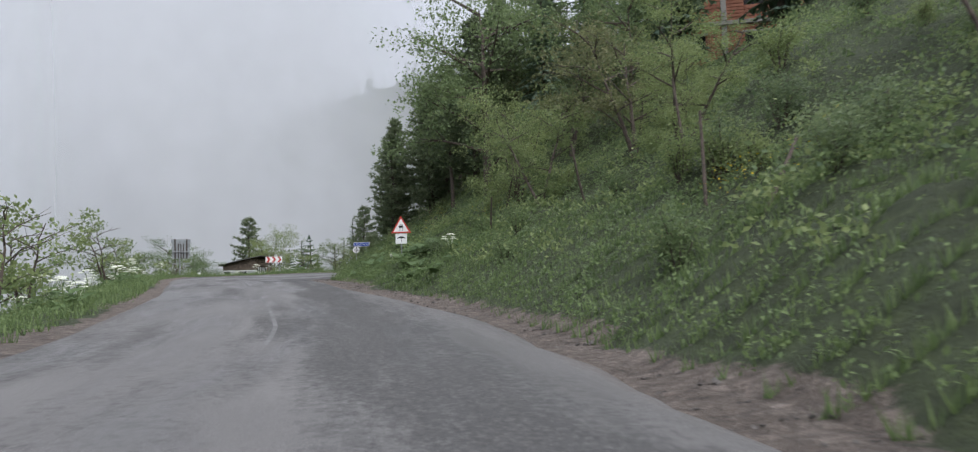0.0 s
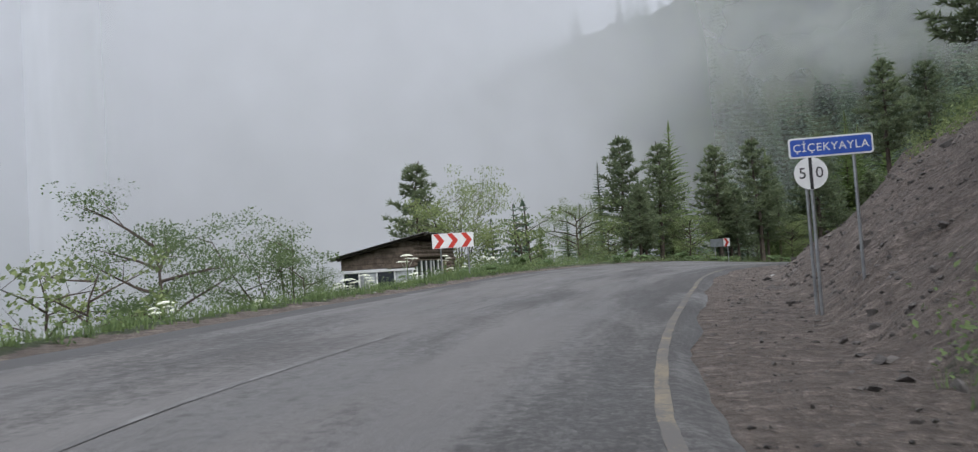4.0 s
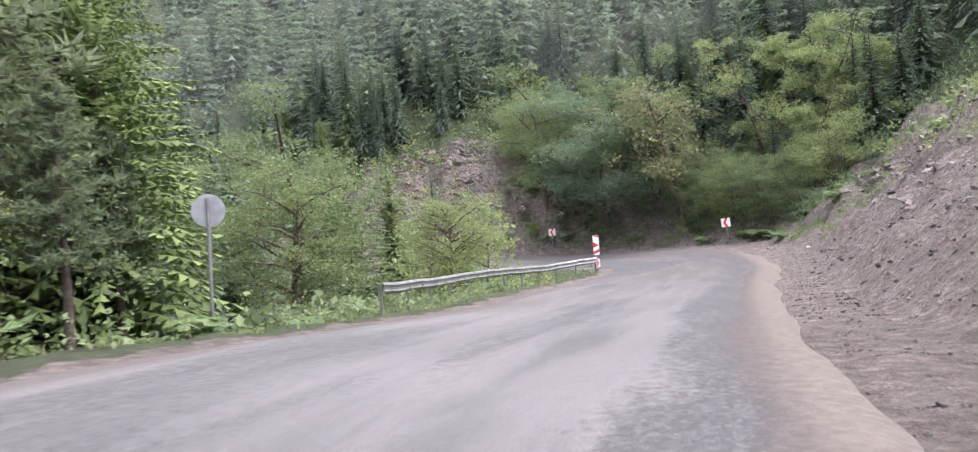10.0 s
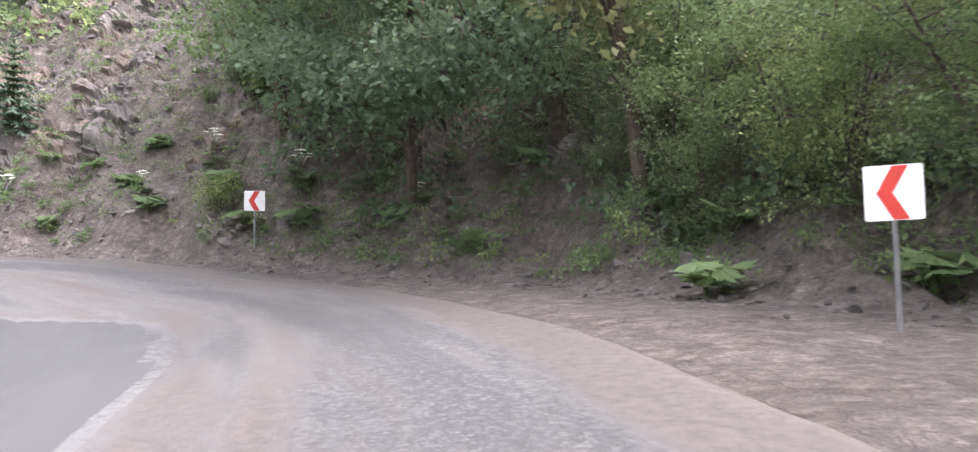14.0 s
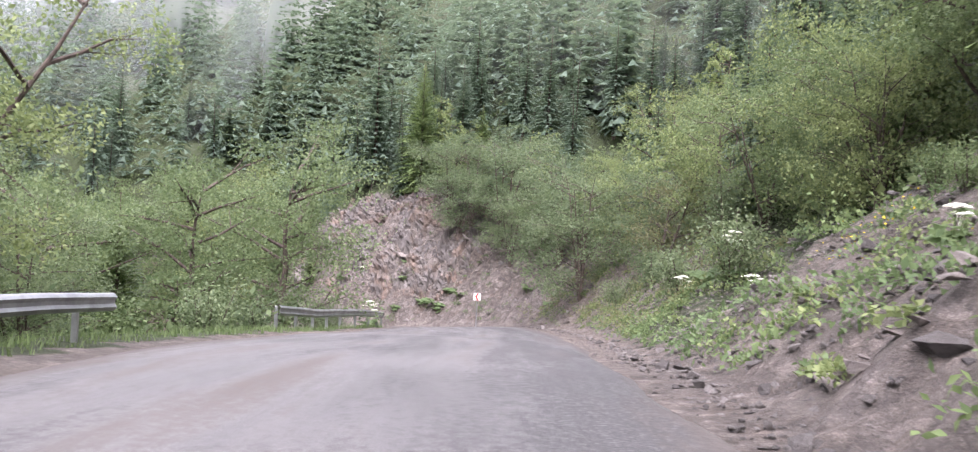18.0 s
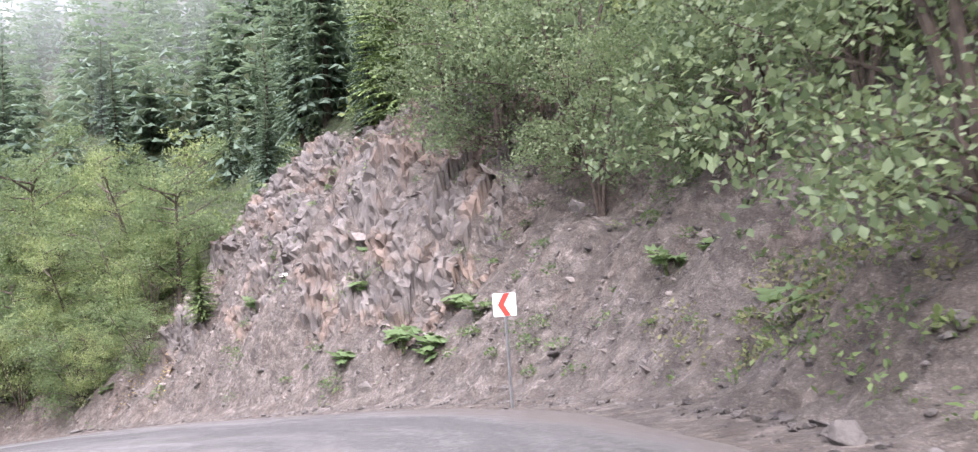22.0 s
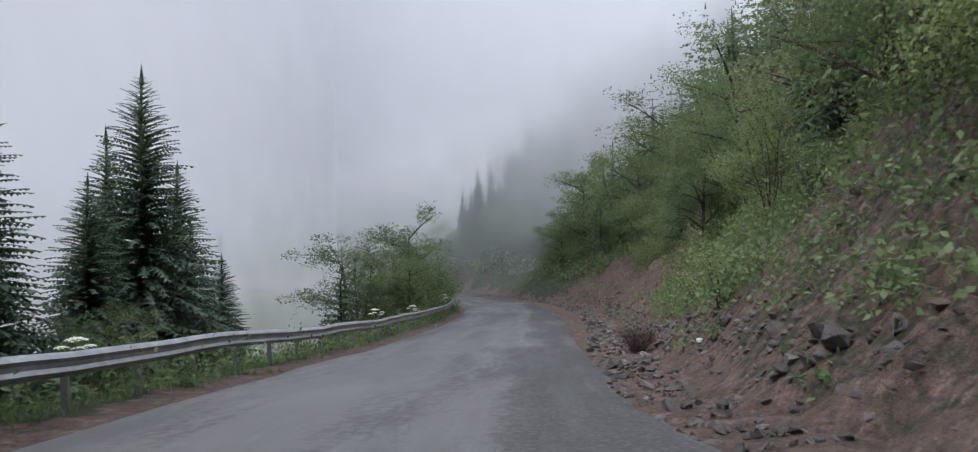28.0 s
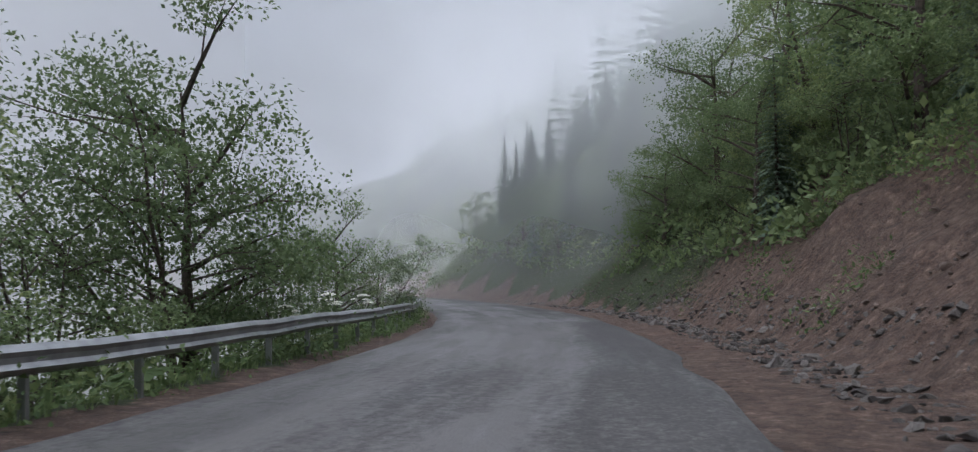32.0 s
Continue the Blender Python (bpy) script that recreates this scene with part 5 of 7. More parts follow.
for t, lat, s in ((26.5, 8.2, 0.6), (26.75, 7.0, 0.5), (26.95, 9.2, 0.7), (27.2, 8.0, 0.55), (26.4, 10.5, 0.75), (27.35, 9.6, 0.7), (26.65, 11.5, 0.85)):
    WOOD_FIR[2].put(*at_side(t, lat), s)
for t, lat, s, k in ((26.5, 6.2, 0.7, 6), (26.95, 6.4, 0.75, 5), (27.15, 7.2, 0.8, 6), (27.9, 6.6, 0.9, 5), (28.2, 5.8, 0.8, 6), (28.4, 6.6, 0.9, 5), (28.1, 8.0, 1.1, 6)):
    BROAD[k].put(*at_side(t, lat), s)
for t, lat, s, k in ((20.4, 9.5, 0.7, 5), (20.9, 10.2, 0.9, 5), (21.4, 9.6, 0.9, 6), (21.9, 9.2, 1.0, 5), (22.4, 8.6, 0.8, 2), (23.3, 8.6, 0.75, 2), (24.1, 9.4, 0.75, 2), (22.0, 7.0, 0.5, 3), (14.6, 11.5, 0.8, 6), (15.6, 9.8, 0.8, 6), (16.9, 12, 0.9, 5), (17.2, 13.5, 0.9, 5), (19.4, 11.5, 0.9, 6), (19.8, 10.0, 0.8, 2)):
    BROAD[k].put(*at_side(t, lat), s)
for t, lat, s, k in ((26.25, 9.6, 0.62, 0), (26.6, 8.3, 0.55, 1), (26.9, 9.4, 0.6, 4), (27.15, 8.0, 0.55, 0), (27.5, 7.6, 0.5, 1), (27.3, 11, 0.75, 0), (27.8, 8.2, 0.5, 0), (26.7, 12, 0.8, 4), (29.0, 7.0, 0.62, 1), (29.3, 8.6, 0.75, 4), (28.7, 9.5, 0.7, 1), (29.9, 8.2, 0.7, 0), (30.6, 9.0, 0.75, 3), (31.3, 8.6, 0.62, 0), (31.6, 10.2, 0.7, 4), (32.8, 8.6, 0.7, 1), (33.4, 9.2, 0.75, 0), (34.2, 8.8, 0.8, 0), (34.9, 9.0, 0.75, 4), (35.8, 8.2, 0.7, 0), (36.6, 9.5, 0.7, 2)):
    BROAD[k].put(*at_side(t, lat), s)
for k in range(165):
    t, lat = rng_w.uniform(26.2, 44), 8.6 + 22 * rng_w.random() ** 1.2
    if rng_w.random() < 0.5:
        WOOD_BROAD[rng_w.choice((0, 0, 1))].put(*at_side(t, lat), rng_w.uniform(0.55, 0.9), rng=rng_w)
    else:
        WOOD_FIR[rng_w.choice((0, 1, 1))].put(*at_side(t, lat), rng_w.uniform(0.55, 0.9), rng=rng_w)
rng_l = random.Random(19)
for k in range(46):
    t, lat = rng_l.uniform(31.2, 40), rng_l.uniform(6.6, 12)
    if rng_l.random() < 0.7:
        BROAD[rng_l.choice((0, 5, 6, 6))].put(*at_side(t, lat), rng_l.uniform(0.35, 0.6), rng=rng_l)
    else:
        WOOD_FIR[rng_l.choice((0, 1))].put(*at_side(t, lat), rng_l.uniform(0.4, 0.7), rng=rng_l)
# wood on the slopes above the bay
for k in range(215):
    t, lat = rng_w.uniform(14.5, 26.2), 9.5 + 15 * rng_w.random()
    if 15.4 < t < 19.3 and lat < 15:
        continue
    if 24.2 < t < 26.2 and lat < 12:
        continue
    if t < 16 and lat < 12:
        continue
    if lat < 13.5 and t > 19.5 and rng_w.random() < 0.4:
        BROAD[rng_w.choice((0, 1, 5, 6))].put(*at_side(t, lat), rng_w.uniform(0.45, 0.75), rng=rng_w)
    elif rng_w.random() < 0.2:
        WOOD_BROAD[rng_w.choice((0, 1))].put(*at_side(t, lat), rng_w.uniform(0.6, 0.9), rng=rng_w)
    else:
        WOOD_FIR[rng_w.choice((0, 1, 1, 0, 2))].put(*at_side(t, lat), rng_w.uniform(0.55, 1.0), rng=rng_w)
# trees down in the bay, beyond the guard rail
for k in range(170):
    x, y = rng_w.uniform(2, 78), rng_w.uniform(62, 142)
    i, lat, base = locate(x, y)
    if lat[0] > -10.5 or lat[0] < -48 or (x < 14 and y < 84):
        continue
    if rng_w.random() < 0.3:
        WOOD_BROAD[rng_w.choice((0, 1))].put(x, y, rng_w.uniform(0.6, 0.9), rng=rng_w)
    else:
        (PINE + [BROAD[1], BROAD[0]] if lat[0] > -20 else WOOD_FIR + WOOD_FIR[:1])[rng_w.randrange(4)].put(x, y, rng_w.uniform(0.6, 1.0), rng=rng_w)
for k in range(54):
    t, lat = rng_w.uniform(6.0, 12.6), -rng_w.uniform(12.0, 34)
    x, y = at_side(t, lat)
    if x < 6:
        continue
    (PINE + [BROAD[0]] if lat > -20 else WOOD_FIR + WOOD_BROAD)[rng_w.choice((0, 1, 2, 0, 1))].put(x, y, rng_w.uniform(0.6, 0.95), rng=rng_w)
# wood over the spur, above the first cutting
for k in range(36):
    t, lat = rng_w.uniform(2.6, 13.0), rng_w.uniform(12, 26)
    WOOD_FIR[rng_w.choice((0, 1))].put(*at_side(t, lat), rng_w.uniform(0.6, 0.95), rng=rng_w)

# far woods: one mass of simple firs
rng_n = np.random.default_rng(77)
far_shapes = [np.array(conifer_crown(np.random.default_rng(90 + k), 13, 2.7, 0.4, 12, 6, 2, 0.65, 0.08, 0.32)) for k in range(4)]
fx, fy = rng_n.uniform(-130, 210, 14000), rng_n.uniform(-10, 300, 14000)
fi, flat, fbase = locate(fx, fy)
keep = (np.abs(flat) < 125) & (((flat > 20) & (ST[fi] > 4.5)) | ((flat < -20) & (ST[fi] > 9) & (ST[fi] < 24) & (fx > 14)))
keep &= rng_n.random(len(fx)) < np.where(np.abs(flat) < 60, 0.62, 0.22)
fx, fy = fx[keep], fy[keep]
fz = height(fx, fy)
wood = []
for k in range(len(fx)):
    s, a = rng_n.uniform(0.65, 1.15), rng_n.uniform(0, 6.28)
    m = np.array([[math.cos(a), -math.sin(a), 0], [math.sin(a), math.cos(a), 0], [0, 0, 1]]) * s
    wood.append(far_shapes[k % 4] @ m.T + (fx[k], fy[k], fz[k] - 0.4))
tagged(tri_object("far_woods", np.concatenate(wood), NEEDLE), "dark fir woods covering the misty slopes", "woods", kind="stuff")


# ---- low cover ----
def herb_mass(name, label, n, t0, t1, lat0, lat1, seed, mat, leaf=0.16, per=14, tall=0.35, patch=None, relative=True):
    rng = np.random.default_rng(seed)
    leaf, per = leaf * 0.66, int(per * 1.5)
    t = rng.uniform(t0, t1, n)
    i = np.searchsorted(ST, t).clip(0, len(ST) - 1)
    off = rng.uniform(0, 1, n) ** 1.3 * (lat1 - lat0)
    lat = (FOOT[i] + lat0 + off) if lat1 > 0 else (LEFT[i] - np.abs(lat0) + off)
    x, y = SC[i, 0] + lat * SD[i, 1], SC[i, 1] - lat * SD[i, 0]
    if patch is not None:
        ok = octaves(x, y, 6.0, seed + 1, 3) > patch
        x, y = x[ok], y[ok]
    z = height(x, y)
    c = np.repeat(np.stack([x, y, z], 1), per, 0)
    r = rng.normal(0, 0.2, (len(c), 3)) * (1, 1, 0)
    size = np.repeat(rng.uniform(0.5, 1.3, len(x)), per)
    up = np.abs(rng.normal(0.0, 1, len(c))) * tall * size
    pos = c + r * size[:, None]
    pos[:, 2] += up * 0.75
    return tagged(kite_object(name, leaves(rng, pos, leaf, 0.7, 0.5), mat), label, "undergrowth", kind="stuff")


def grass_mass(name, label, n, t0, t1, lat0, lat1, seed, mat, tall=0.4, left=True):
    rng = np.random.default_rng(seed)
    t = rng.uniform(t0, t1, n)
    i = np.searchsorted(ST, t).clip(0, len(ST) - 1)
    off = rng.uniform(0, 1, n) * (lat1 - lat0)
    lat = (LEFT[i] - lat0 - off) if left else (FOOT[i] + lat0 + off)
    x, y = SC[i, 0] + lat * SD[i, 1], SC[i, 1] - lat * SD[i, 0]
    p = np.stack([x, y, height(x, y) - 0.03], 1)
    h = tall * rng.uniform(0.4, 1.2, n)[:, None]
    a = rng.uniform(0, 6.28, n)
    s = np.stack([np.cos(a), np.sin(a), a * 0], 1) * 0.012 * (1 + h)
    bend = np.stack([np.cos(a + 1.3), np.sin(a + 1.3), a * 0], 1) * h * rng.uniform(0.1, 0.7, n)[:, None]
    return tagged(tri_object(name, np.stack([p - s, p + s, p + bend + h * (0, 0, 1)], 1), mat), label, "grass", kind="stuff")


def scrub_mass(name, label, n, t0, t1, lat0, lat1, seed, mat, size=0.8, leaf=0.32, per=22, keep=None):
    """Low bushes past counting, each a loose heap of leaves on the ground."""
    rng = np.random.default_rng(seed)
    t = rng.uniform(t0, t1, n)
    i = np.searchsorted(ST, t).clip(0, len(ST) - 1)
    off = rng.uniform(lat0, lat1, n)
    lat = FOOT[i] + off if lat1 > 0 else LEFT[i] + off
    x, y = SC[i, 0] + lat * SD[i, 1], SC[i, 1] - lat * SD[i, 0]
    ok = octaves(x, y, 7.0, seed + 1, 3) > -0.7
    if keep is not None:
        ok &= keep(t, off)
    near_i, near_lat, _ = locate(x, y)
    ok &= (near_lat > FOOT[near_i] + 0.4) | (near_lat < LEFT[near_i] - 1.6)
    x, y = x[ok], y[ok]
    s = np.repeat(size * np.exp(rng.normal(0, 0.35, len(x))), per)[:, None]
    c = np.repeat(np.stack([x, y, height(x, y)], 1), per, 0)
    d = unit(rng.normal(size=(len(c), 3)))
    d[:, 2] = np.abs(d[:, 2])
    pos = c + d * s * rng.uniform(0.5, 1.05, (len(c), 1)) * (1, 1, 0.85)
    return tagged(kite_object(name, leaves(rng, pos, leaf, 0.5, 0.62, d * 0.6), mat), label, "undergrowth", kind="stuff")


off_rock = lambda t, off: ~(((t > 15.3) & (t < 19.4) & (off < 9)) | ((t > 23.8) & (t < 26.3) & (off < 8)))
scrub_mass("slope_scrub", "bramble and bush cover on the slope", 900, -2, 3.8, 2.5, 24, 151, LEAF_MID, 0.65, 0.14, 40)
scrub_mass("slope_scrub", "yellow-green bushes on the slope", 500, -2, 3.8, 1.8, 16, 152, LEAF_FRESH, 0.55, 0.13, 40)
scrub_mass("spur_scrub", "green undergrowth over the spur", 700, 3.8, 13.2, 7.5, 34, 153, LEAF_MID, 0.8)
scrub_mass("wood_scrub", "dark undergrowth between the firs", 1700, 13, 27, 5.5, 42, 154, LEAF_MID, 0.95, 0.36, 22, off_rock)
scrub_mass("wood_scrub", "fresh green undergrowth between the firs", 800, 13, 27, 4, 30, 155, LEAF_FRESH, 0.8, 0.3, 22, off_rock)
scrub_mass("bank_scrub", "green undergrowth above the lower cutting", 1500, 26.2, 46, 5, 40, 156, LEAF_MID, 0.9, 0.32)
scrub_mass("bank_scrub", "fresh bushes along the edge of the lower cutting", 500, 26.2, 40, 3.5, 14, 157, LEAF_FRESH, 0.7, 0.24)
scrub_mass("valley_scrub", "bushes falling away below the road", 1300, 6.5, 26, -30, -3.2, 158, LEAF_MID, 0.9, 0.3)
scrub_mass("bank_scrub", "fresh bushes hanging over the ditch", 420, 28.6, 31.0, 0.9, 7.5, 171, LEAF_MID, 0.6, 0.11, 70)
scrub_mass("bank_scrub", "green bushes over the red earth bank", 620, 30.4, 36, 3.4, 10, 174, LEAF_MID, 0.7, 0.13, 60)
scrub_mass("bank_scrub", "yellow-green bushes over the red earth bank", 260, 30.2, 34, 3.2, 8, 175, LEAF_FRESH, 0.6, 0.12, 60)
scrub_mass("rail_scrub", "green bushes rising behind the guard rail", 170, 30.6, 36, -4.5, -1.6, 172, LEAF_FRESH, 0.85, 0.17, 46)
scrub_mass("bank_scrub", "green bushes along the first slope", 300, -1, 3.4, 1.5, 9, 173, LEAF_FRESH, 0.5, 0.12, 44)
scrub_mass("valley_scrub", "dense bushes between the road and the cloud", 900, 29, 47, -34, -2.6, 164, LEAF_MID, 0.95, 0.26)
scrub_mass("valley_scrub", "fresh bushes below the guard rail", 1000, 25, 44, -24, -3.0, 159, LEAF_FRESH, 0.9, 0.28)
herb_mass("bank_herbs", "dense green herbs and brambles covering the bank", 6400, -1.5, 4.7, 0.1, 20, 51, WEED, 0.12, 16, 0.4)
herb_mass("bank_herbs", "dark green creepers among the bank herbs", 3000, -1.5, 4.6, 0.8, 24, 52, LEAF_MID, 0.13, 16, 0.6, 0.1)
grass_mass("bank_grass", "long green grass at the foot of the bank", 34000, -1.0, 4.6, -0.3, 5, 53, WEED, 0.26, False)
herb_mass("verge_herbs", "green roadside herbs on the valley verge", 2400, -1.0, 7.5, -6.5, -0.6, 54, WEED, 0.13, 14, 0.28)
grass_mass("verge_grass", "green grass on the valley verge", 20000, -1.0, 7.0, 0.6, 3.2, 55, WEED, 0.3)
grass_mass("verge_grass", "thin grass under the roadside pines", 6000, 7.0, 13.0, 1.6, 4, 155, LEAF_DULL, 0.2)
scrub_mass("scree_scrub", "clumps of green herbs over the stony bank", 520, 15.2, 19.6, 0.2, 11, 161, BUTTERBUR, 0.34, 0.09, 70)
scrub_mass("scree_scrub", "clumps of herbs at the foot of the bank", 420, 19.4, 26.5, 0.2, 7, 162, WEED, 0.3, 0.085, 60)
scrub_mass("scree_scrub", "fresh herbs round the outside of the bend", 260, 13.2, 15.6, 0.3, 5, 163, WEED, 0.4, 0.09, 70)
herb_mass("verge_herbs", "low herbs under the roadside trees", 2400, 6.5, 13.5, -12, -1.0, 56, LEAF_MID, 0.18, 13, 0.4)
herb_mass("bank_top_herbs", "green cover along the top of the cutting", 1500, 4.2, 13.0, 5.5, 14, 57, LEAF_FRESH, 0.2, 14, 0.5)
herb_mass("scree_herbs", "patches of yellow-green herbs on the stony bank", 1500, 15.4, 22.5, 0.2, 11, 58, BUTTERBUR, 0.2, 13, 0.3, 0.35)
herb_mass("scree_herbs", "patches of green herbs on the stony bank", 2200, 13.2, 23.0, 0.3, 13, 59, WEED, 0.18, 13, 0.4, 0.3)
herb_mass("rock_herbs", "tufts of herbs in the rock face", 900, 22.5, 28.5, 0.1, 9, 60, WEED, 0.17, 12, 0.35, 0.45)
herb_mass("lower_bank_herbs", "green cover over the red earth bank", 3800, 28.2, 37, 3.2, 14, 61, LEAF_FRESH, 0.19, 14, 0.45, -0.15)
herb_mass("lower_bank_herbs", "scattered herbs on the red earth bank", 700, 28.2, 36, 0.2, 5, 62, WEED, 0.18, 13, 0.4, 0.4)
herb_mass("rail_herbs", "green herbs growing round the guard rail", 2600, 24.5, 37, -4.5, -0.5, 63, WEED, 0.18, 13, 0.4)
grass_mass("rail_grass", "green grass under the guard rail", 26000, 16.5, 36, 0.7, 2.6, 64, WEED, 0.2)
herb_mass("valley_herbs", "green scrub falling away below the road", 1500, -1, 36, -16, -4, 65, LEAF_MID, 0.26, 14, 0.7)

for k in range(150):
    t = rng_w.uniform(0, 36)
    i = int(np.argmin(np.abs(ST - t)))
    if t < 3.2:
        lat = FOOT[i] + rng_w.uniform(1.5, 18)
    elif t < 13:
        lat = FOOT[i] + rng_w.uniform(7, 15) if rng_w.random() < 0.45 else LEFT[i] - rng_w.uniform(4, 12)
    elif t < 23:
        lat = FOOT[i] + rng_w.uniform(1.5, 14) if rng_w.random() < 0.7 else LEFT[i] - rng_w.uniform(3.5, 9)
    else:
        lat = FOOT[i] + rng_w.uniform(3.5, 12) if rng_w.random() < 0.65 else LEFT[i] - rng_w.uniform(2.6, 8)
    SHRUB[rng_w.randrange(3)].put(*at_side(t, lat), rng_w.uniform(0.6, 1.25), rng=rng_w)
for t, lat, k in ((30.1, 2.7, 0.85), (30.25, 3.0, 0.8)):
    DEADBUSH.put(*at_side(t, lat), k)
for t, lat, s in ((20.6, 6.2, 1.4), (21.2, 6.0, 1.5), (21.8, 6.4, 1.5), (22.2, 5.8, 1.2), (22.9, 7.4, 1.1), (21.5, 8.5, 1.6), (29.7, 4.0, 1.1), (30.2, 4.4, 1.0), (22.6, -8.2, 1.3), (22.0, -8.8, 1.4), (21.2, -9.4, 1.4), (20.6, -9.2, 1.4)):
    SHRUB[2 if t < 23 else 1].put(*at_side(t, lat), s, rng=rng_w)

scrub_mass("verge_scrub", "bushes crowding the valley side of the road", 820, -1.5, 9.5, -15, -2.6, 181, LEAF_MID, 0.8, 0.16, 46)
scrub_mass("verge_scrub", "fresh green bushes on the valley side of the road", 420, -1.5, 9.5, -8, -2.3, 182, LEAF_FRESH, 0.55, 0.12, 46)
scrub_mass("wood_scrub", "dark undergrowth round the outside of the bend", 900, 14.0, 16.4, 1.6, 28, 183, LEAF_BLUE, 0.9, 0.2, 44)
scrub_mass("bank_scrub", "bushes along the foot of the misty slope", 420, 34, 40, 2.0, 14, 184, LEAF_MID, 1.2, 0.3, 40)
scrub_mass("bank_scrub", "yellow-green bush spilling over the bank", 150, 30.6, 31.5, 1.4, 5.5, 185, LEAF_FRESH, 0.55, 0.11, 70)
for k in range(30):
    t, lat = rng_w.uniform(14.35, 16.2), rng_w.uniform(14, 30)
    WOOD_FIR[rng_w.choice((0, 1, 2))].put(*at_side(t, lat), rng_w.uniform(0.75, 1.1), rng=rng_w)

scrub_mass("bank_scrub", "yellow-green bushes at the foot of the wooded bank", 190, 20.8, 23.4, 0.5, 6, 186, LEAF_DULL, 0.5, 0.1, 70)
scrub_mass("bank_scrub", "fresh herbs at the foot of the wooded bank", 150, 20.2, 23.4, 0.3, 5, 187, LEAF_FRESH, 0.45, 0.1, 70)
scrub_mass("scree_scrub", "yellow-green herbs scattered over the stony bank", 320, 15.4, 19.6, 0.1, 9, 188, LEAF_FRESH, 0.3, 0.1, 50)

scrub_mass("scree_scrub", "low green herbs at the foot of the stony bank", 170, 15.7, 17.8, 0.05, 4, 189, BUTTERBUR, 0.28, 0.085, 64)

# ---- guard rails ----
BEAM = [(0.0, 0.155), (0.035, 0.13), (0.075, 0.085), (0.035, 0.03), (0.035, -0.03), (0.075, -0.085), (0.035, -0.13), (0.0, -0.155)]


def guard_rail(line, label, flip=1):
    """A corrugated steel beam on posts along places (x, y); the waves face the road (right of the line for flip 1)."""
    line = np.array(line, float)
    seg = np.concatenate([[0], np.cumsum(np.hypot(*np.diff(line, axis=0).T))])
    n = max(2, int(seg[-1] / 1.0))
    s = np.linspace(0, seg[-1], n + 1)
    x, y = np.interp(s, seg, line[:, 0]), np.interp(s, seg, line[:, 1])
    for _ in range(3):
        x[1:-1], y[1:-1] = (x[:-2] + 2 * x[1:-1] + x[2:]) / 4, (y[:-2] + 2 * y[1:-1] + y[2:]) / 4
    i, lat, base = locate(x, y)
    z = base - BANKING[i] * lat + 0.6 + octaves(s, s * 0, 9, 71) * 0.03
    dx, dy = np.gradient(x), np.gradient(y)
    ln = np.hypot(dx, dy)
    rx_, ry_ = dy / ln * flip, -dx / ln * flip
    ob = thing("guard_rail", label, "guard rail", (float(x[0]), float(y[0]), float(z[0]) - 0.6))
    inv = ob.matrix_world.inverted()
    ring = BEAM + [(d - 0.006, h) for d, h in BEAM[::-1]]
    m = len(ring)
    for a in range(0, n, 4):
        b = min(a + 4, n)
        verts, faces = [], []
        for k in range(a, b + 1):
            nudge = 0.004 if k == b else 0.0
            verts += [inv @ Vector((x[k] + rx_[k] * (d + nudge), y[k] + ry_[k] * (d + nudge), z[k] + h)) for d, h in ring]
        for k in range(b - a):
            for j in range(m):
                faces.append((k * m + j, k * m + (j + 1) % m, (k + 1) * m + (j + 1) % m, (k + 1) * m + j))
        faces += [tuple(range(m))[::-1], tuple(range((b - a) * m, (b - a + 1) * m))]
        mesh_object("beam", verts, faces, STEEL, ob, smooth=False)
    for k in range(0, n + 1, 2):
        bm = bmesh.new()
        g = float(height(x[k], y[k])[0])
        yaw = math.atan2(dy[k], dx[k])
        box(bm, (0.06, 0.1, z[k] + 0.13 - g + 0.5), (0, 0, 0), None, 0.006)
        bmesh.ops.transform(bm, matrix=inv @ Matrix.Translation((x[k] - rx_[k] * 0.07, y[k] - ry_[k] * 0.07, (z[k] + 0.13 + g - 0.5) / 2)) @ Matrix.Rotation(yaw, 4, "Z"), verts=bm.verts)
        part("post", bm, STEEL, ob)
    return ob


def rail_line(rows):
    """Places from (station, offset) rows, closely spaced."""
    a = np.array(rows, float)
    return [at_side(t, float(np.interp(t, a[:, 0], a[:, 1]))) for t in np.arange(a[0, 0], a[-1, 0], 0.15)]


guard_rail([(49.0, 75.4), (55, 78.2), (61, 80.4), (66, 81.7), (70.2, 81.9)], "galvanised guard rail with a dented end on the bend")
guard_rail(rail_line([(17.0, -6.3), (18, -6.4), (19.55, -6.7)]), "galvanised guard rail beside the valley verge")
guard_rail(rail_line([(20.7, -7.4), (21.6, -7.1), (22.2, -6.0), (22.7, -5.4)]), "low galvanised guard rail, grass at its foot")
guard_rail(rail_line([(25.5, -5.9), (26.5, -5.7), (28, -5.4), (29.5, -5.8), (31, -5.8), (33, -5.8), (37.5, -5.8)]), "long galvanised guard rail above the misty valley")

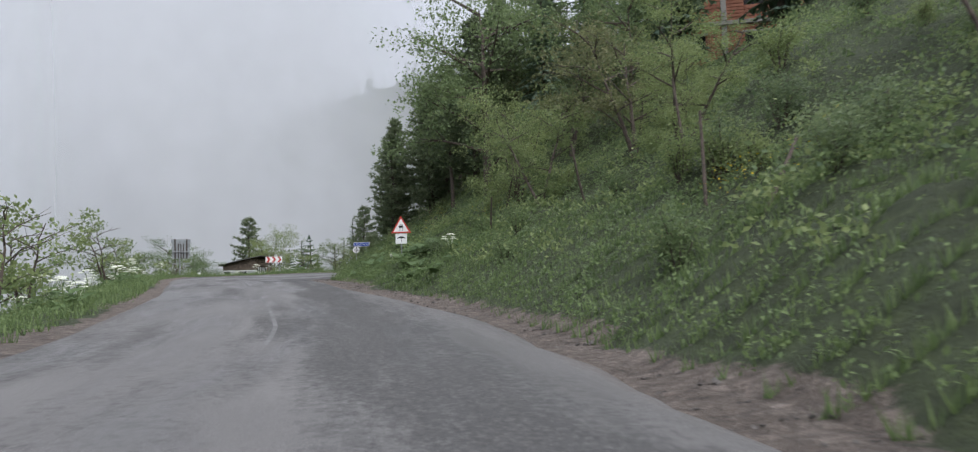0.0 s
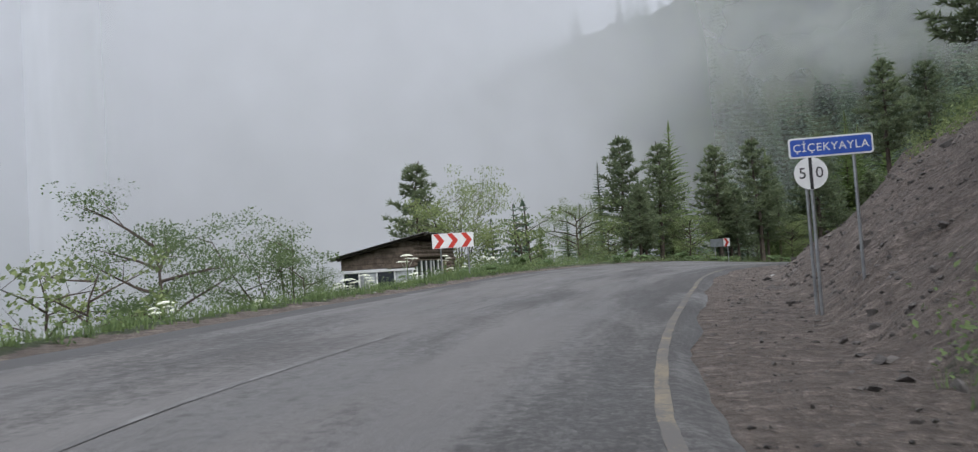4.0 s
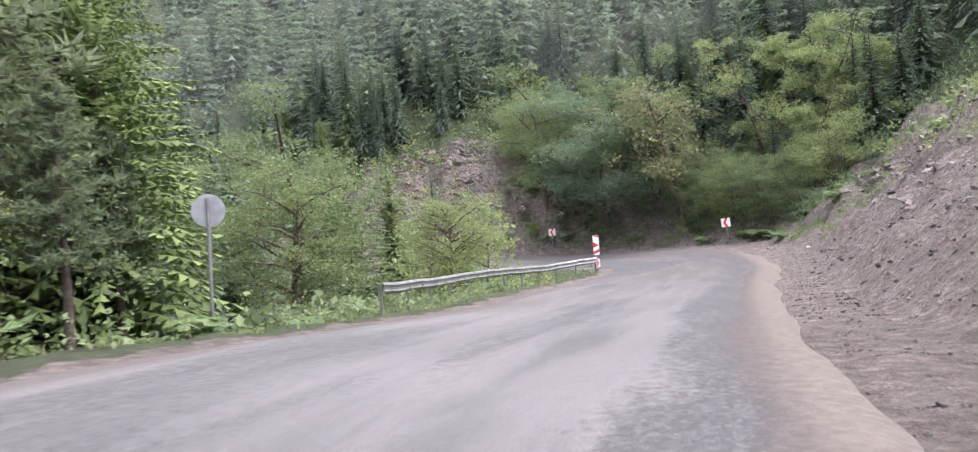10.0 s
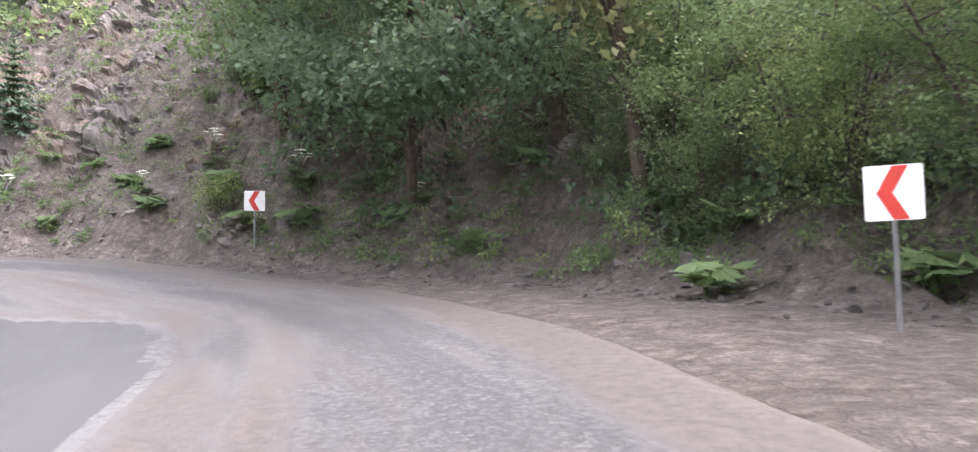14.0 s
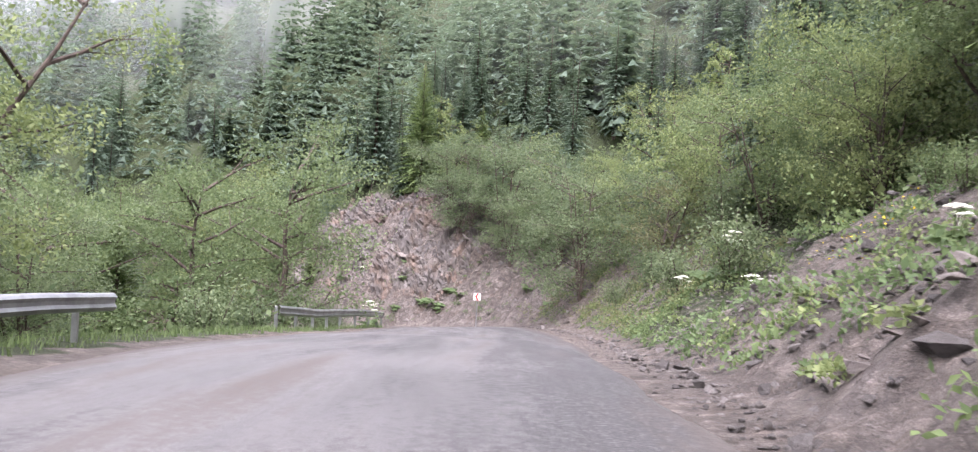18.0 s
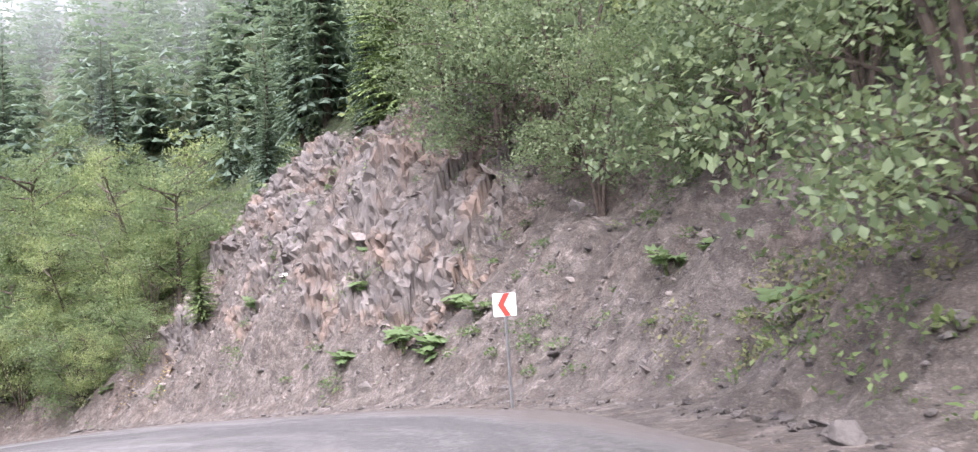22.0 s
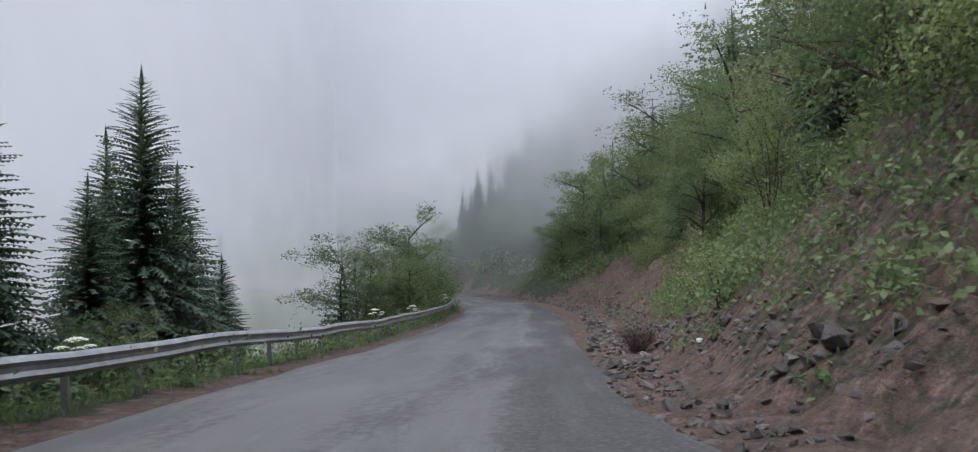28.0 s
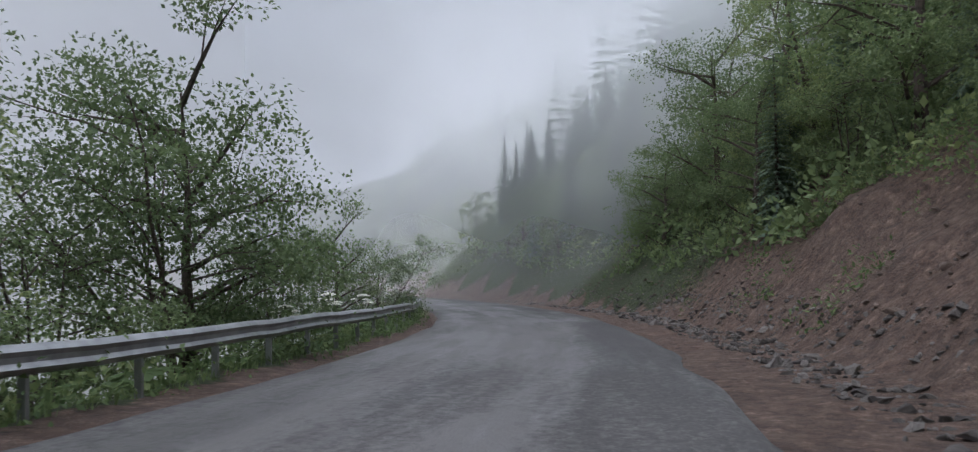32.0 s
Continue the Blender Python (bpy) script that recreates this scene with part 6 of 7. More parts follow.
# ---- the other signs ----
w_at = on_ground(3.54, -24.84)
warn = thing("warning_sign", "triangular slippery-road sign with an umbrella plate below", "road sign", w_at, facing(3.54, -24.84, -1, -44))
top = 0.42 - w_at[2]
steel_post(warn, 0.0, 0.035, -0.5, top + 0.3, 0.032)
tri = lambda r: [(r * math.cos(radians(a)), r * math.sin(radians(a))) for a in (90, 210, 330)]
outline("border", warn, tri(0.5), (0, 0.0, top), SIGN_RED, 0.012, "red triangular border")
outline("face", warn, tri(0.385), (0, -0.012, top), SIGN_WHITE, 0.003)
car = [(-0.10, 0.0), (-0.10, 0.05), (-0.07, 0.06), (-0.05, 0.12), (0.05, 0.12), (0.07, 0.06), (0.10, 0.05), (0.10, 0.0), (0.075, -0.025), (-0.075, -0.025)]
outline("car_symbol", warn, car, (0, -0.015, top - 0.0), SIGN_BLACK, 0.003)
outline("car_window", warn, [(-0.045, 0.065), (-0.035, 0.10), (0.035, 0.10), (0.045, 0.065)], (0, -0.018, top), SIGN_WHITE, 0.002)
for side in (-1, 1):
    wave = [(side * 0.06 + 0.022 * math.sin(k * 1.1) + w, -0.045 - 0.024 * k) for w, ks in ((-0.009, range(6)), (0.009, range(5, -1, -1))) for k in ks]
    outline("skid_mark", warn, wave, (0, -0.015, top), SIGN_BLACK, 0.003)
plate("plate", warn, 0.5, 0.44, (0, 0.0, top - 0.50), SIGN_WHITE)
dome = [(0.17 * math.cos(radians(a)), 0.10 * math.sin(radians(a))) for a in range(0, 181, 15)] + [(-0.08, 0.025), (0, 0.0), (0.08, 0.025)]
outline("umbrella_symbol", warn, dome, (0, 0.0, top - 0.50), SIGN_BLACK, 0.003)
outline("umbrella_handle", warn, [(-0.007, 0.0), (0.007, 0.0), (0.007, -0.14), (-0.007, -0.14)], (0, 0.0, top - 0.50), SIGN_BLACK, 0.003)

yaw = facing(6.0, 11.0, 0, -18)
g = on_ground(6.0, 11.0)
village = thing("place_name_sign", "blue place name sign with a white border on two posts", "road sign", g, yaw)
c = 1.27 - g[2]
for x in (-0.45, 0.38):
    steel_post(village, x, 0.04, -0.9, c + 0.1)
plate("panel", village, 1.42, 0.36, (0, 0.0, c), SIGN_WHITE, corner=0.05)
plate("face", village, 1.36, 0.30, (0, -0.004, c), SIGN_BLUE, 0.003, 0.04)
lettering(village, "ÇİÇEKYAYLA", 0.20, (0, -0.007, c - 0.01), SIGN_WHITE)
speed = thing("speed_limit_sign", "round white speed sign reading 50 with a dark bar", "road sign", on_ground(5.5, 10.75), yaw)
c = 0.78 - speed.matrix_world.translation.z
steel_post(speed, 0, 0.03, -0.8, c + 0.2)
disc = lambda r: [(r * math.cos(radians(a)), r * math.sin(radians(a))) for a in range(0, 360, 12)]
outline("disc", speed, disc(0.28), (0, 0.0, c), SIGN_WHITE, 0.012)
outline("bar", speed, [(-0.028, 0.275), (0.028, 0.275), (0.028, -0.275), (-0.028, -0.275)], (0, -0.012, c), SIGN_BLACK, 0.003)
for x, d in ((-0.14, "5"), (0.14, "0")):
    lettering(speed, d, 0.27, (x, -0.0145, c), SIGN_BLACK)

b_at = on_ground(-8.7, 9.9)
back = thing("direction_sign", "grey back of a large direction sign with steel ribs", "road sign", b_at, facing(-8.7, 9.9, -0.8, -22))
z1 = 1.92 - b_at[2]
steel_post(back, -0.08, 0.12, -0.6, z1 - 0.75, 0.05)
plate("panel", back, 1.36, 1.55, (0, 0.05, z1 - 0.8), STEEL_BACK)
plate("top_panel", back, 1.5, 0.34, (0, 0.03, z1 - 0.17), STEEL_BACK)
for x in (-0.45, 0.45):
    bm = bmesh.new()
    box(bm, (0.1, 0.05, 1.6), (x, 0.0, z1 - 0.78), None, 0.008)
    part("rib", bm, WOOD_DARK, back, "dark upright rib")
for x in (-0.19, 0.0, 0.19):
    bm = bmesh.new()
    box(bm, (0.07, 0.04, 1.2), (x, 0.02, z1 - 0.97), None, 0.006)
    part("rib", bm, WOOD_DARK, back, "dark upright rib")
bm = bmesh.new()
box(bm, (1.4, 0.09, 0.09), (0, -0.03, z1 - 1.02), None, 0.01)
part("crossbeam", bm, STEEL, back)
for x, z in ((-0.42, -1.98), (0.42, -1.98), (0.42, -2.16)):
    plate("arrow_plate", back, 0.52, 0.1, (x, 0.08, z1 + z), STEEL_BACK)

r_at = on_ground(42.5, 73.1)
r_yaw = facing(42.5, 73.1, 30, 58)
rnd = thing("round_sign", "round sign seen from its grey back on a leaning post", "road sign", r_at, r_yaw)
rnd.matrix_world = rnd.matrix_world @ pose(0, 0, 0, 0, 2.5, 0)
c = -1.06 - r_at[2]
steel_post(rnd, 0, -0.02, -0.6, c + 0.25, 0.035)
outline("disc", rnd, disc(0.31), (0, 0.025, c), STEEL_BACK, 0.012)

s_at = on_ground(71.4, 82.6)
mark = thing("hazard_marker", "upright red and white striped marker at the rail end", "road sign", s_at, facing(71.4, 82.6, 55, 69))
steel_post(mark, 0, 0.03, -0.5, 1.75)
plate("panel", mark, 0.32, 1.05, (0, 0, 1.35), SIGN_WHITE, corner=0.02)
for k in range(3):
    outline("stripe", mark, [(-0.155, 0.15), (0.155, -0.02), (0.155, -0.02 - 0.001), (-0.155, -0.17)] if k == 1 else ([(-0.155, 0.12), (0.155, 0.02), (0.155, 0.12)] if k == 0 else [(-0.155, -0.02), (0.155, 0.14), (0.155, -0.04), (-0.155, -0.15)]), (0, 0, 1.74 - 0.36 * k), SIGN_RED, 0.003)
for x, z, h in ((-0.3, 0.2, 0.46),):
    low = thing("low_marker", "small red and white marker plate beside the rail end", "road sign", on_ground(71.0 + x, 82.0 - x * 0.5), facing(71, 82, 55, 68))
    steel_post(low, 0, 0.03, -0.4, 0.55)
    plate("panel", low, 0.26, h, (0, 0, 0.42), SIGN_WHITE, corner=0.02)
    outline("chevron", low, chevron(0.17, h * 0.8), (0, 0, 0.42), SIGN_RED)

# ---- the wooden hut by the bend ----
def hut():
    origin, yaw_ = (-3.05, 34.8, -2.3), math.degrees(math.atan2(5.7, 1.6))
    h = thing("wooden_hut", "weathered log hut with a tin roof, boarded and half glazed", "hut", origin, yaw_)
    length, depth, front_z, back_z = 5.9, 3.7, 3.35, 2.6
    # local: +x along the front towards the door, +y away from the road
    # solid black box: the hut's inner shade put in as colour
    bm = bmesh.new()
    box(bm, (length - 0.3, depth - 0.3, 1.9), (length / 2, depth / 2, 0.95))
    part("interior", bm, UNLIT_BLACK, h, "solid black box standing in for the unlit interior")
    def log(x0, y0, x1, y1, z, r=0.11):
        v, f = tube([(x0, y0, z), ((x0 + x1) / 2, (y0 + y1) / 2, z + random.uniform(-0.01, 0.01)), (x1, y1, z)], [r, r * 1.04, r], 8)
        mesh_object("log", v, f, WOOD, h, smooth=True)
    z = -1.3
    while z < front_z - 0.12:
        jut = random.uniform(0.05, 0.2)
        if z < 0.75 or z > 2.35:
            log(-jut, 0, length + jut, 0, z)
        else:
            log(4.75, 0, length + jut, 0, z)
        side_limit = (front_z - z) / (front_z - back_z) * depth
        if z > 1.9:
            log(0, -jut, 0, min(depth, side_limit), z)
        elif z < 0.5:
            log(0, -jut, 0, depth, z)
        log(length, -jut, length, min(depth, side_limit), z)
        z += 0.2
    def panel(name, x0, x1, y0, y1, z0, z1, mat, label="", bevel=0.008):
        bm = bmesh.new()
        box(bm, (max(x1 - x0, 0.03), max(y1 - y0, 0.03), z1 - z0), ((x0 + x1) / 2, (y0 + y1) / 2, (z0 + z1) / 2), None, bevel)
        return part(name, bm, mat, h, label)
    # window band of the front: posts, rails and dark panes
    for x in (0.05, 0.75, 1.45, 2.15, 2.6, 3.3, 4.0):
        panel("mullion", x, x + 0.07, -0.06, 0.02, 0.8, 2.3, SIGN_WHITE, "white painted mullion")
    for z_ in (0.78, 2.26):
        panel("window_rail", 0.05, 4.08, -0.06, 0.02, z_, z_ + 0.07, WOOD)
    for x in (0.12, 0.82, 1.52, 2.22, 2.67, 3.37):
        panel("pane", x, x + 0.62, -0.01, 0.02, 0.85, 2.26, GLASS, "dark window pane", 0.0)
    for x in (2.75, 3.0, 3.45, 3.7):
        panel("paper", x, x + 0.17, -0.025, -0.015, 1.2, 1.75, SIGN_WHITE, "pale paper stuck on the glass", 0.0)
    panel("door", 4.15, 4.72, -0.05, 0.03, 0.0, 2.25, DOOR_BROWN, "brown door")
    panel("door_frame", 4.08, 4.15, -0.08, 0.04, 0.0, 2.32, WOOD_DARK)
    # the side: sheeted porch between posts
    for y in (0.1, 1.0, 1.9, 2.8, 3.6):
        panel("porch_post", -0.09, -0.02, y, y + 0.07, 0.3, 1.9, SIGN_WHITE, "pale porch post")
    panel("porch_rail", -0.12, -0.02, 0, depth, 1.84, 1.95, SIGN_WHITE)
    panel("porch_sill", -0.12, -0.02, 0, depth, 0.36, 0.5, SIGN_WHITE)
    for k, y in enumerate((0.17, 1.07, 1.97, 2.82)):
        panel("sheet", -0.06, -0.04, y, y + 0.82, 0.5, 1.84, PLASTIC_SHEET if k % 2 == 0 else GLASS, "torn plastic sheet" if k % 2 == 0 else "dark pane", 0.0)
    # gable boards above the porch
    for k in range(5):
        z0 = 2.0 + 0.24 * k
        far = min(depth, (front_z - z0 - 0.24) / (front_z - back_z) * depth)
        if far > 0.4:
            panel("board", -0.14, -0.10, 0.0, far, z0, z0 + 0.225, WOOD)
    # corrugated roof, falling away from the road, with rafters
    verts, faces, nx_ = [], [], 60
    for j, (y, z_) in enumerate(((-0.75, front_z + 0.18), (depth + 0.5, back_z - 0.02))):
        for lift in (0.0, 0.012):
            for k in range(nx_ + 1):
                x = -0.6 + (length + 1.2) * k / nx_
                verts.append((x, y, z_ + 0.028 * math.sin(k * 1.57) + lift))
    w_ = nx_ + 1
    for k in range(nx_):
        faces.append((w_ + k, w_ + k + 1, 3 * w_ + k + 1, 3 * w_ + k))
        faces.append((k + 1, k, 2 * w_ + k, 2 * w_ + k + 1))
        faces.append((k, k + 1, w_ + k + 1, w_ + k))
    mesh_object("roof", verts, faces, ROOF_TIN, h, "grey corrugated tin roof")
    for k in range(10):
        x = -0.4 + (length + 0.8) * k / 9
        v, f = tube([(x, -0.7, front_z + 0.1), (x, depth + 0.4, back_z - 0.1)], [0.055, 0.05], 6)
        mesh_object("rafter", v, f, WOOD_DARK, h)
    panel("fascia", -0.55, -0.5, -0.75, -0.7, front_z + 0.02, front_z + 0.2, WOOD_DARK)
    return h


GLASS = material("old_window_glass")[0]
GLASS.node_tree.nodes["Principled BSDF"].inputs["Base Color"].default_value = (0.02, 0.025, 0.03, 1)
GLASS.node_tree.nodes["Principled BSDF"].inputs["Roughness"].default_value = 0.12
ROOF_TIN = paint("grey_weathered_tin", (0.2, 0.19, 0.18), 0.6, 0.4, 0.4, 2)
hut()


# ---- the unfinished brick house up the first slope ----
def brick_house():
    h = thing("brick_house", "unfinished house of red hollow brick in a concrete frame", "house", (20.6, -17.6, 9.6), math.degrees(math.atan2(-3.2, 6.2)))
    L, D, F = 10.5, 8.0, 2.9
    def block(name, x, y, z, sx, sy, sz, mat, label="", parent=None):
        bm = bmesh.new()
        box(bm, (sx, sy, sz), (x, y, z), None, 0.02)
        return part(name, bm, mat, parent or h, label)
    block("plinth", L / 2, D / 2, -1.9, L, D, 3.5, CONCRETE, "raw concrete plinth")
    for s in range(3):
        z0 = s * F
        block("slab", L / 2, D / 2, z0 - 0.1, L + 0.3, D + 0.3, 0.24, CONCRETE)
        for x in (0.15, 3.5, 7.0, L - 0.15):
            for y in (0.15, D - 0.15):
                block("column", x, y, z0 + F / 2, 0.32, 0.32, F - 0.2, CONCRETE)
        for k, (x0, x1) in enumerate(((0.31, 3.34), (3.66, 6.84), (7.16, L - 0.31))):
            mid, w = (x0 + x1) / 2, x1 - x0
            for a, b, lo, hi in ((x0, mid - 0.6, 0.02, F - 0.22), (mid + 0.6, x1, 0.02, F - 0.22), (mid - 0.6, mid + 0.6, 0.02, 0.9), (mid - 0.6, mid + 0.6, 2.2, F - 0.22)):
                wall = block("wall", (a + b) / 2, 0.12, z0 + (lo + hi) / 2, b - a, 0.2, hi - lo, BRICK)
                for r in range(int((hi - lo) / 0.2)):
                    block("course", (a + b) / 2, 0.012, z0 + lo + 0.1 + r * 0.2, b - a - 0.02, 0.02, 0.18, BRICK, parent=wall)
            # black block fills the opening, painted as the shade of the room
            block("window_opening", mid, 0.16, z0 + 1.55, 1.18, 0.1, 1.28, UNLIT_BLACK, "black block standing in for the unlit room behind the opening")
            block("lintel", mid, 0.1, z0 + 2.24, 1.5, 0.24, 0.14, CONCRETE)
        for y0, y1 in ((0.31, 3.0), (4.4, D - 0.31)):
            block("wall", 0.12, (y0 + y1) / 2, z0 + F / 2 - 0.1, 0.2, y1 - y0, F - 0.24, BRICK)
        # the same black fill for the shade behind the side opening
        block("window_opening", 0.16, 3.7, z0 + 1.5, 0.1, 1.38, 1.3, UNLIT_BLACK, "black block standing in for the unlit room behind the opening")
    block("slab", L / 2, D / 2, 3 * F, L + 0.6, D + 0.6, 0.24, CONCRETE)
    block("roof", L / 2, D / 2, 3 * F + 0.3, L + 1.2, D + 1.2, 0.1, ROOF_TIN, "flat tin roof")
    return h


brick_house()
wall = thing("retaining_wall", "low raw concrete retaining wall on the slope", "wall", (20.8, -27.8, 6.4), -30)
for k in range(3):
    bm = bmesh.new()
    box(bm, (1.9, 0.3, 1.5), (0.95 + 1.93 * k, 0, 0.1), None, 0.03)
    part("panel", bm, CONCRETE, wall)


# ---- stones ----
def hull_shape(rng, n=11):
    """A broken stone of about unit size: the hull of a few scattered points."""
    bm = bmesh.new()
    p = unit(rng.normal(size=(n, 3))) * rng.uniform(0.4, 0.62, (n, 1)) * (1.15, 0.85, 0.6)
    for q in p:
        bm.verts.new(q)
    bmesh.ops.convex_hull(bm, input=bm.verts)
    for v in [v for v in bm.verts if not v.link_faces]:
        bm.verts.remove(v)
    bm.verts.ensure_lookup_table()
    bm.verts.index_update()
    out = np.array([v.co[:] for v in bm.verts]), np.array([[v.index for v in f.verts] for f in bm.faces])
    bm.free()
    return out


SHAPES = [hull_shape(np.random.default_rng(300 + k), 9 + k % 4) for k in range(14)]


def turned(rng, n):
    """Random turns, mostly about the upright."""
    a, b = rng.uniform(0, 6.28, n), rng.normal(0, 0.5, n)
    ca, sa, cb, sb, o = np.cos(a), np.sin(a), np.cos(b), np.sin(b), np.zeros(n)
    rz_ = np.stack([np.stack([ca, -sa, o], 1), np.stack([sa, ca, o], 1), np.stack([o, o, o + 1], 1)], 1)
    rx2 = np.stack([np.stack([o + 1, o, o], 1), np.stack([o, cb, -sb], 1), np.stack([o, sb, cb], 1)], 1)
    return rz_ @ rx2


def stone_mass(name, label, n, t0, t1, lat0, lat1, seed, mat, size, power=1.6, patch=None):
    rng = np.random.default_rng(seed)
    i = np.searchsorted(ST, rng.uniform(t0, t1, n)).clip(0, len(ST) - 1)
    lat = FOOT[i] + lat0 + rng.uniform(0, 1, n) ** power * (lat1 - lat0)
    x, y = SC[i, 0] + lat * SD[i, 1], SC[i, 1] - lat * SD[i, 0]
    if patch is not None:
        ok = octaves(x, y, 3.5, seed, 3) > patch
        x, y = x[ok], y[ok]
    s = size * np.exp(rng.normal(0, 0.5, len(x)))
    p = np.stack([x, y, height(x, y) + s * 0.08], 1)
    m, verts, faces, k0 = turned(rng, len(x)) * s[:, None, None], [], [], 0
    for k in range(14):
        sv, sf = SHAPES[k]
        mine = m[k::14]
        verts.append((np.einsum("nij,kj->nki", mine, sv) + p[k::14][:, None]).reshape(-1, 3))
        faces.append(((np.arange(len(mine)) * len(sv))[:, None, None] + sf[None]).reshape(-1, 3) + k0)
        k0 += len(mine) * len(sv)
    return tagged(mesh_object(name, np.concatenate(verts), np.concatenate(faces), mat), label, "stones", kind="stuff")


def speckled(name, a, b):
    m, n, l, bsdf = material(name)
    g_ = n.new("ShaderNodeNewGeometry")
    r = ramp(n, [(0.0, a), (1.0, b)])
    l.new(g_.outputs["Random Per Island"], r.inputs[0])
    f = tex_noise(n, l, 7, 9, 0.78)
    l.new(mixed(n, l, stepped(n, l, f.outputs[0], 0.42, 0.62), r.outputs[0], mixed(n, l, 0.45, r.outputs[0], (0.05, 0.042, 0.036))), bsdf.inputs["Base Color"])
    bsdf.inputs["Roughness"].default_value = 0.8
    bumped(n, l, bsdf, f.outputs[0], 1.0, 0.12)
    return m


SCREE = speckled("scree_stones", (0.07, 0.062, 0.058), (0.27, 0.245, 0.228))
SCREE_RED = speckled("red_brown_stones", (0.085, 0.06, 0.05), (0.26, 0.19, 0.155))
stone_mass("scree", "loose brown stones covering the cut bank", 9000, 3.6, 13.4, -0.4, 8, 81, SCREE, 0.075, 1.2)
stone_mass("gravel", "gravel on the rough shoulder", 6000, 4.0, 13.4, -2.2, 0.3, 89, SCREE, 0.03, 0.9)
stone_mass("scree", "fallen stones along the foot of the bank", 1800, 4.2, 14.5, -1.6, 1.2, 82, SCREE, 0.05, 1.0)
stone_mass("scree", "broken slaty stones strewn over the slope", 9000, 14.6, 22.5, -0.5, 11, 83, SCREE, 0.105, 1.2)
stone_mass("scree", "broken stones under the rock face", 8000, 22.2, 28.6, -0.7, 6.5, 84, SCREE, 0.085, 1.2)
stone_mass("scree", "fallen stones at the foot of the outer bank", 4500, 15.0, 20.5, -0.9, 3.2, 90, SCREE, 0.06, 1.1)
stone_mass("ditch_stones", "rubble of slaty stones filling the ditch", 6500, 27.4, 38, -1.5, 0.9, 85, SCREE, 0.10, 1.0)
stone_mass("bank_stones", "red-brown stones in the earth bank", 3000, 28.4, 37, 0.4, 6, 86, SCREE_RED, 0.09, 1.2)
stone_mass("gravel", "gravel along the road edge", 3500, -1.5, 4.0, -1.3, 0.2, 87, SCREE, 0.035, 0.9)
stone_mass("gravel", "gravel on the dirt shoulder", 3000, 12.5, 24, -1.6, 0.3, 88, SCREE, 0.045, 0.9)


ROCK_A = speckled("grey_brown_rock", (0.17, 0.145, 0.13), (0.3, 0.262, 0.238))


def strata_mass(name, label, n, t0, t1, lat0, lat1, seed, mat, size, dip=22):
    """Broken beds of rock: flat pieces that all lie about one way, sunk into the face."""
    rng = np.random.default_rng(seed)
    i = np.searchsorted(ST, rng.uniform(t0, t1, n)).clip(0, len(ST) - 1)
    lat = FOOT[i] + rng.uniform(lat0, lat1, n)
    x, y = SC[i, 0] + lat * SD[i, 1], SC[i, 1] - lat * SD[i, 0]
    ok = octaves(x, y, 4.0, seed, 3) > -0.8
    x, y, i = x[ok], y[ok], i[ok]
    s = size * np.exp(rng.normal(0, 0.5, len(x)))
    p = np.stack([x, y, height(x, y) - s * 0.06], 1)
    verts, faces, k0 = [], [], 0
    lie = [np.array(pose(0, 0, 0, rng.normal(dip, 9), rng.normal(0, 10), math.degrees(math.atan2(-SD[q, 0], SD[q, 1])) + rng.normal(20, 22)).to_3x3()) for q in i]
    for k, (q, m) in enumerate(zip(p, lie)):
        sv, sf = SHAPES[k % 14]
        verts.append((sv * (1.35, 1.1, 0.7) * s[k]) @ m.T + q)
        faces.append(sf + k0)
        k0 += len(sv)
    return tagged(mesh_object(name, np.concatenate(verts), np.concatenate(faces), mat), label, "rock", kind="stuff")


strata_mass("rock_beds", "tilted broken beds of grey-brown rock", 3000, 23.4, 26.3, 0.2, 8.8, 95, ROCK_A, 0.1)
strata_mass("rock_beds", "slaty beds breaking out of the bank", 2600, 15.5, 19.4, 0.4, 12, 96, ROCK_A, 0.14)
strata_mass("rock_beds", "dark rock beds under the trees", 1200, 26.9, 28.5, 0.3, 7, 97, ROCK_A, 0.14)
strata_mass("rock_beds", "brown rock beds above the scree", 900, 12.0, 13.9, 2.5, 9, 98, ROCK_A, 0.16)


def cells(p, seed):
    """For places p (n, 3): the nearest of scattered points of one per unit cell; its distance, that of the second, its random values and the way to it."""
    base = np.floor(p).astype(np.int64)
    d1, d2 = np.full(len(p), 9.0), np.full(len(p), 9.0)
    value, way = np.zeros((len(p), 3)), np.zeros((len(p), 3))
    for dx in (-1, 0, 1):
        for dy in (-1, 0, 1):
            for dz in (-1, 0, 1):
                c = base + (dx, dy, dz)
                h = (c[:, 0] * 73856093) ^ (c[:, 1] * 19349663) ^ (c[:, 2] * 83492791) ^ seed
                r = np.stack([((h * m + 12345 * m) >> 7) % 1009 / 1009.0 for m in (1103515, 2246822, 3266489)], 1)
                q = c + 0.15 + 0.7 * r
                d = np.linalg.norm(q - p, axis=1)
                near = d < d1
                d2 = np.where(near, d1, np.minimum(d2, d))
                d1 = np.where(near, d, d1)
                value[near], way[near] = r[near], (p - q)[near]
    return d1, d2, value, way


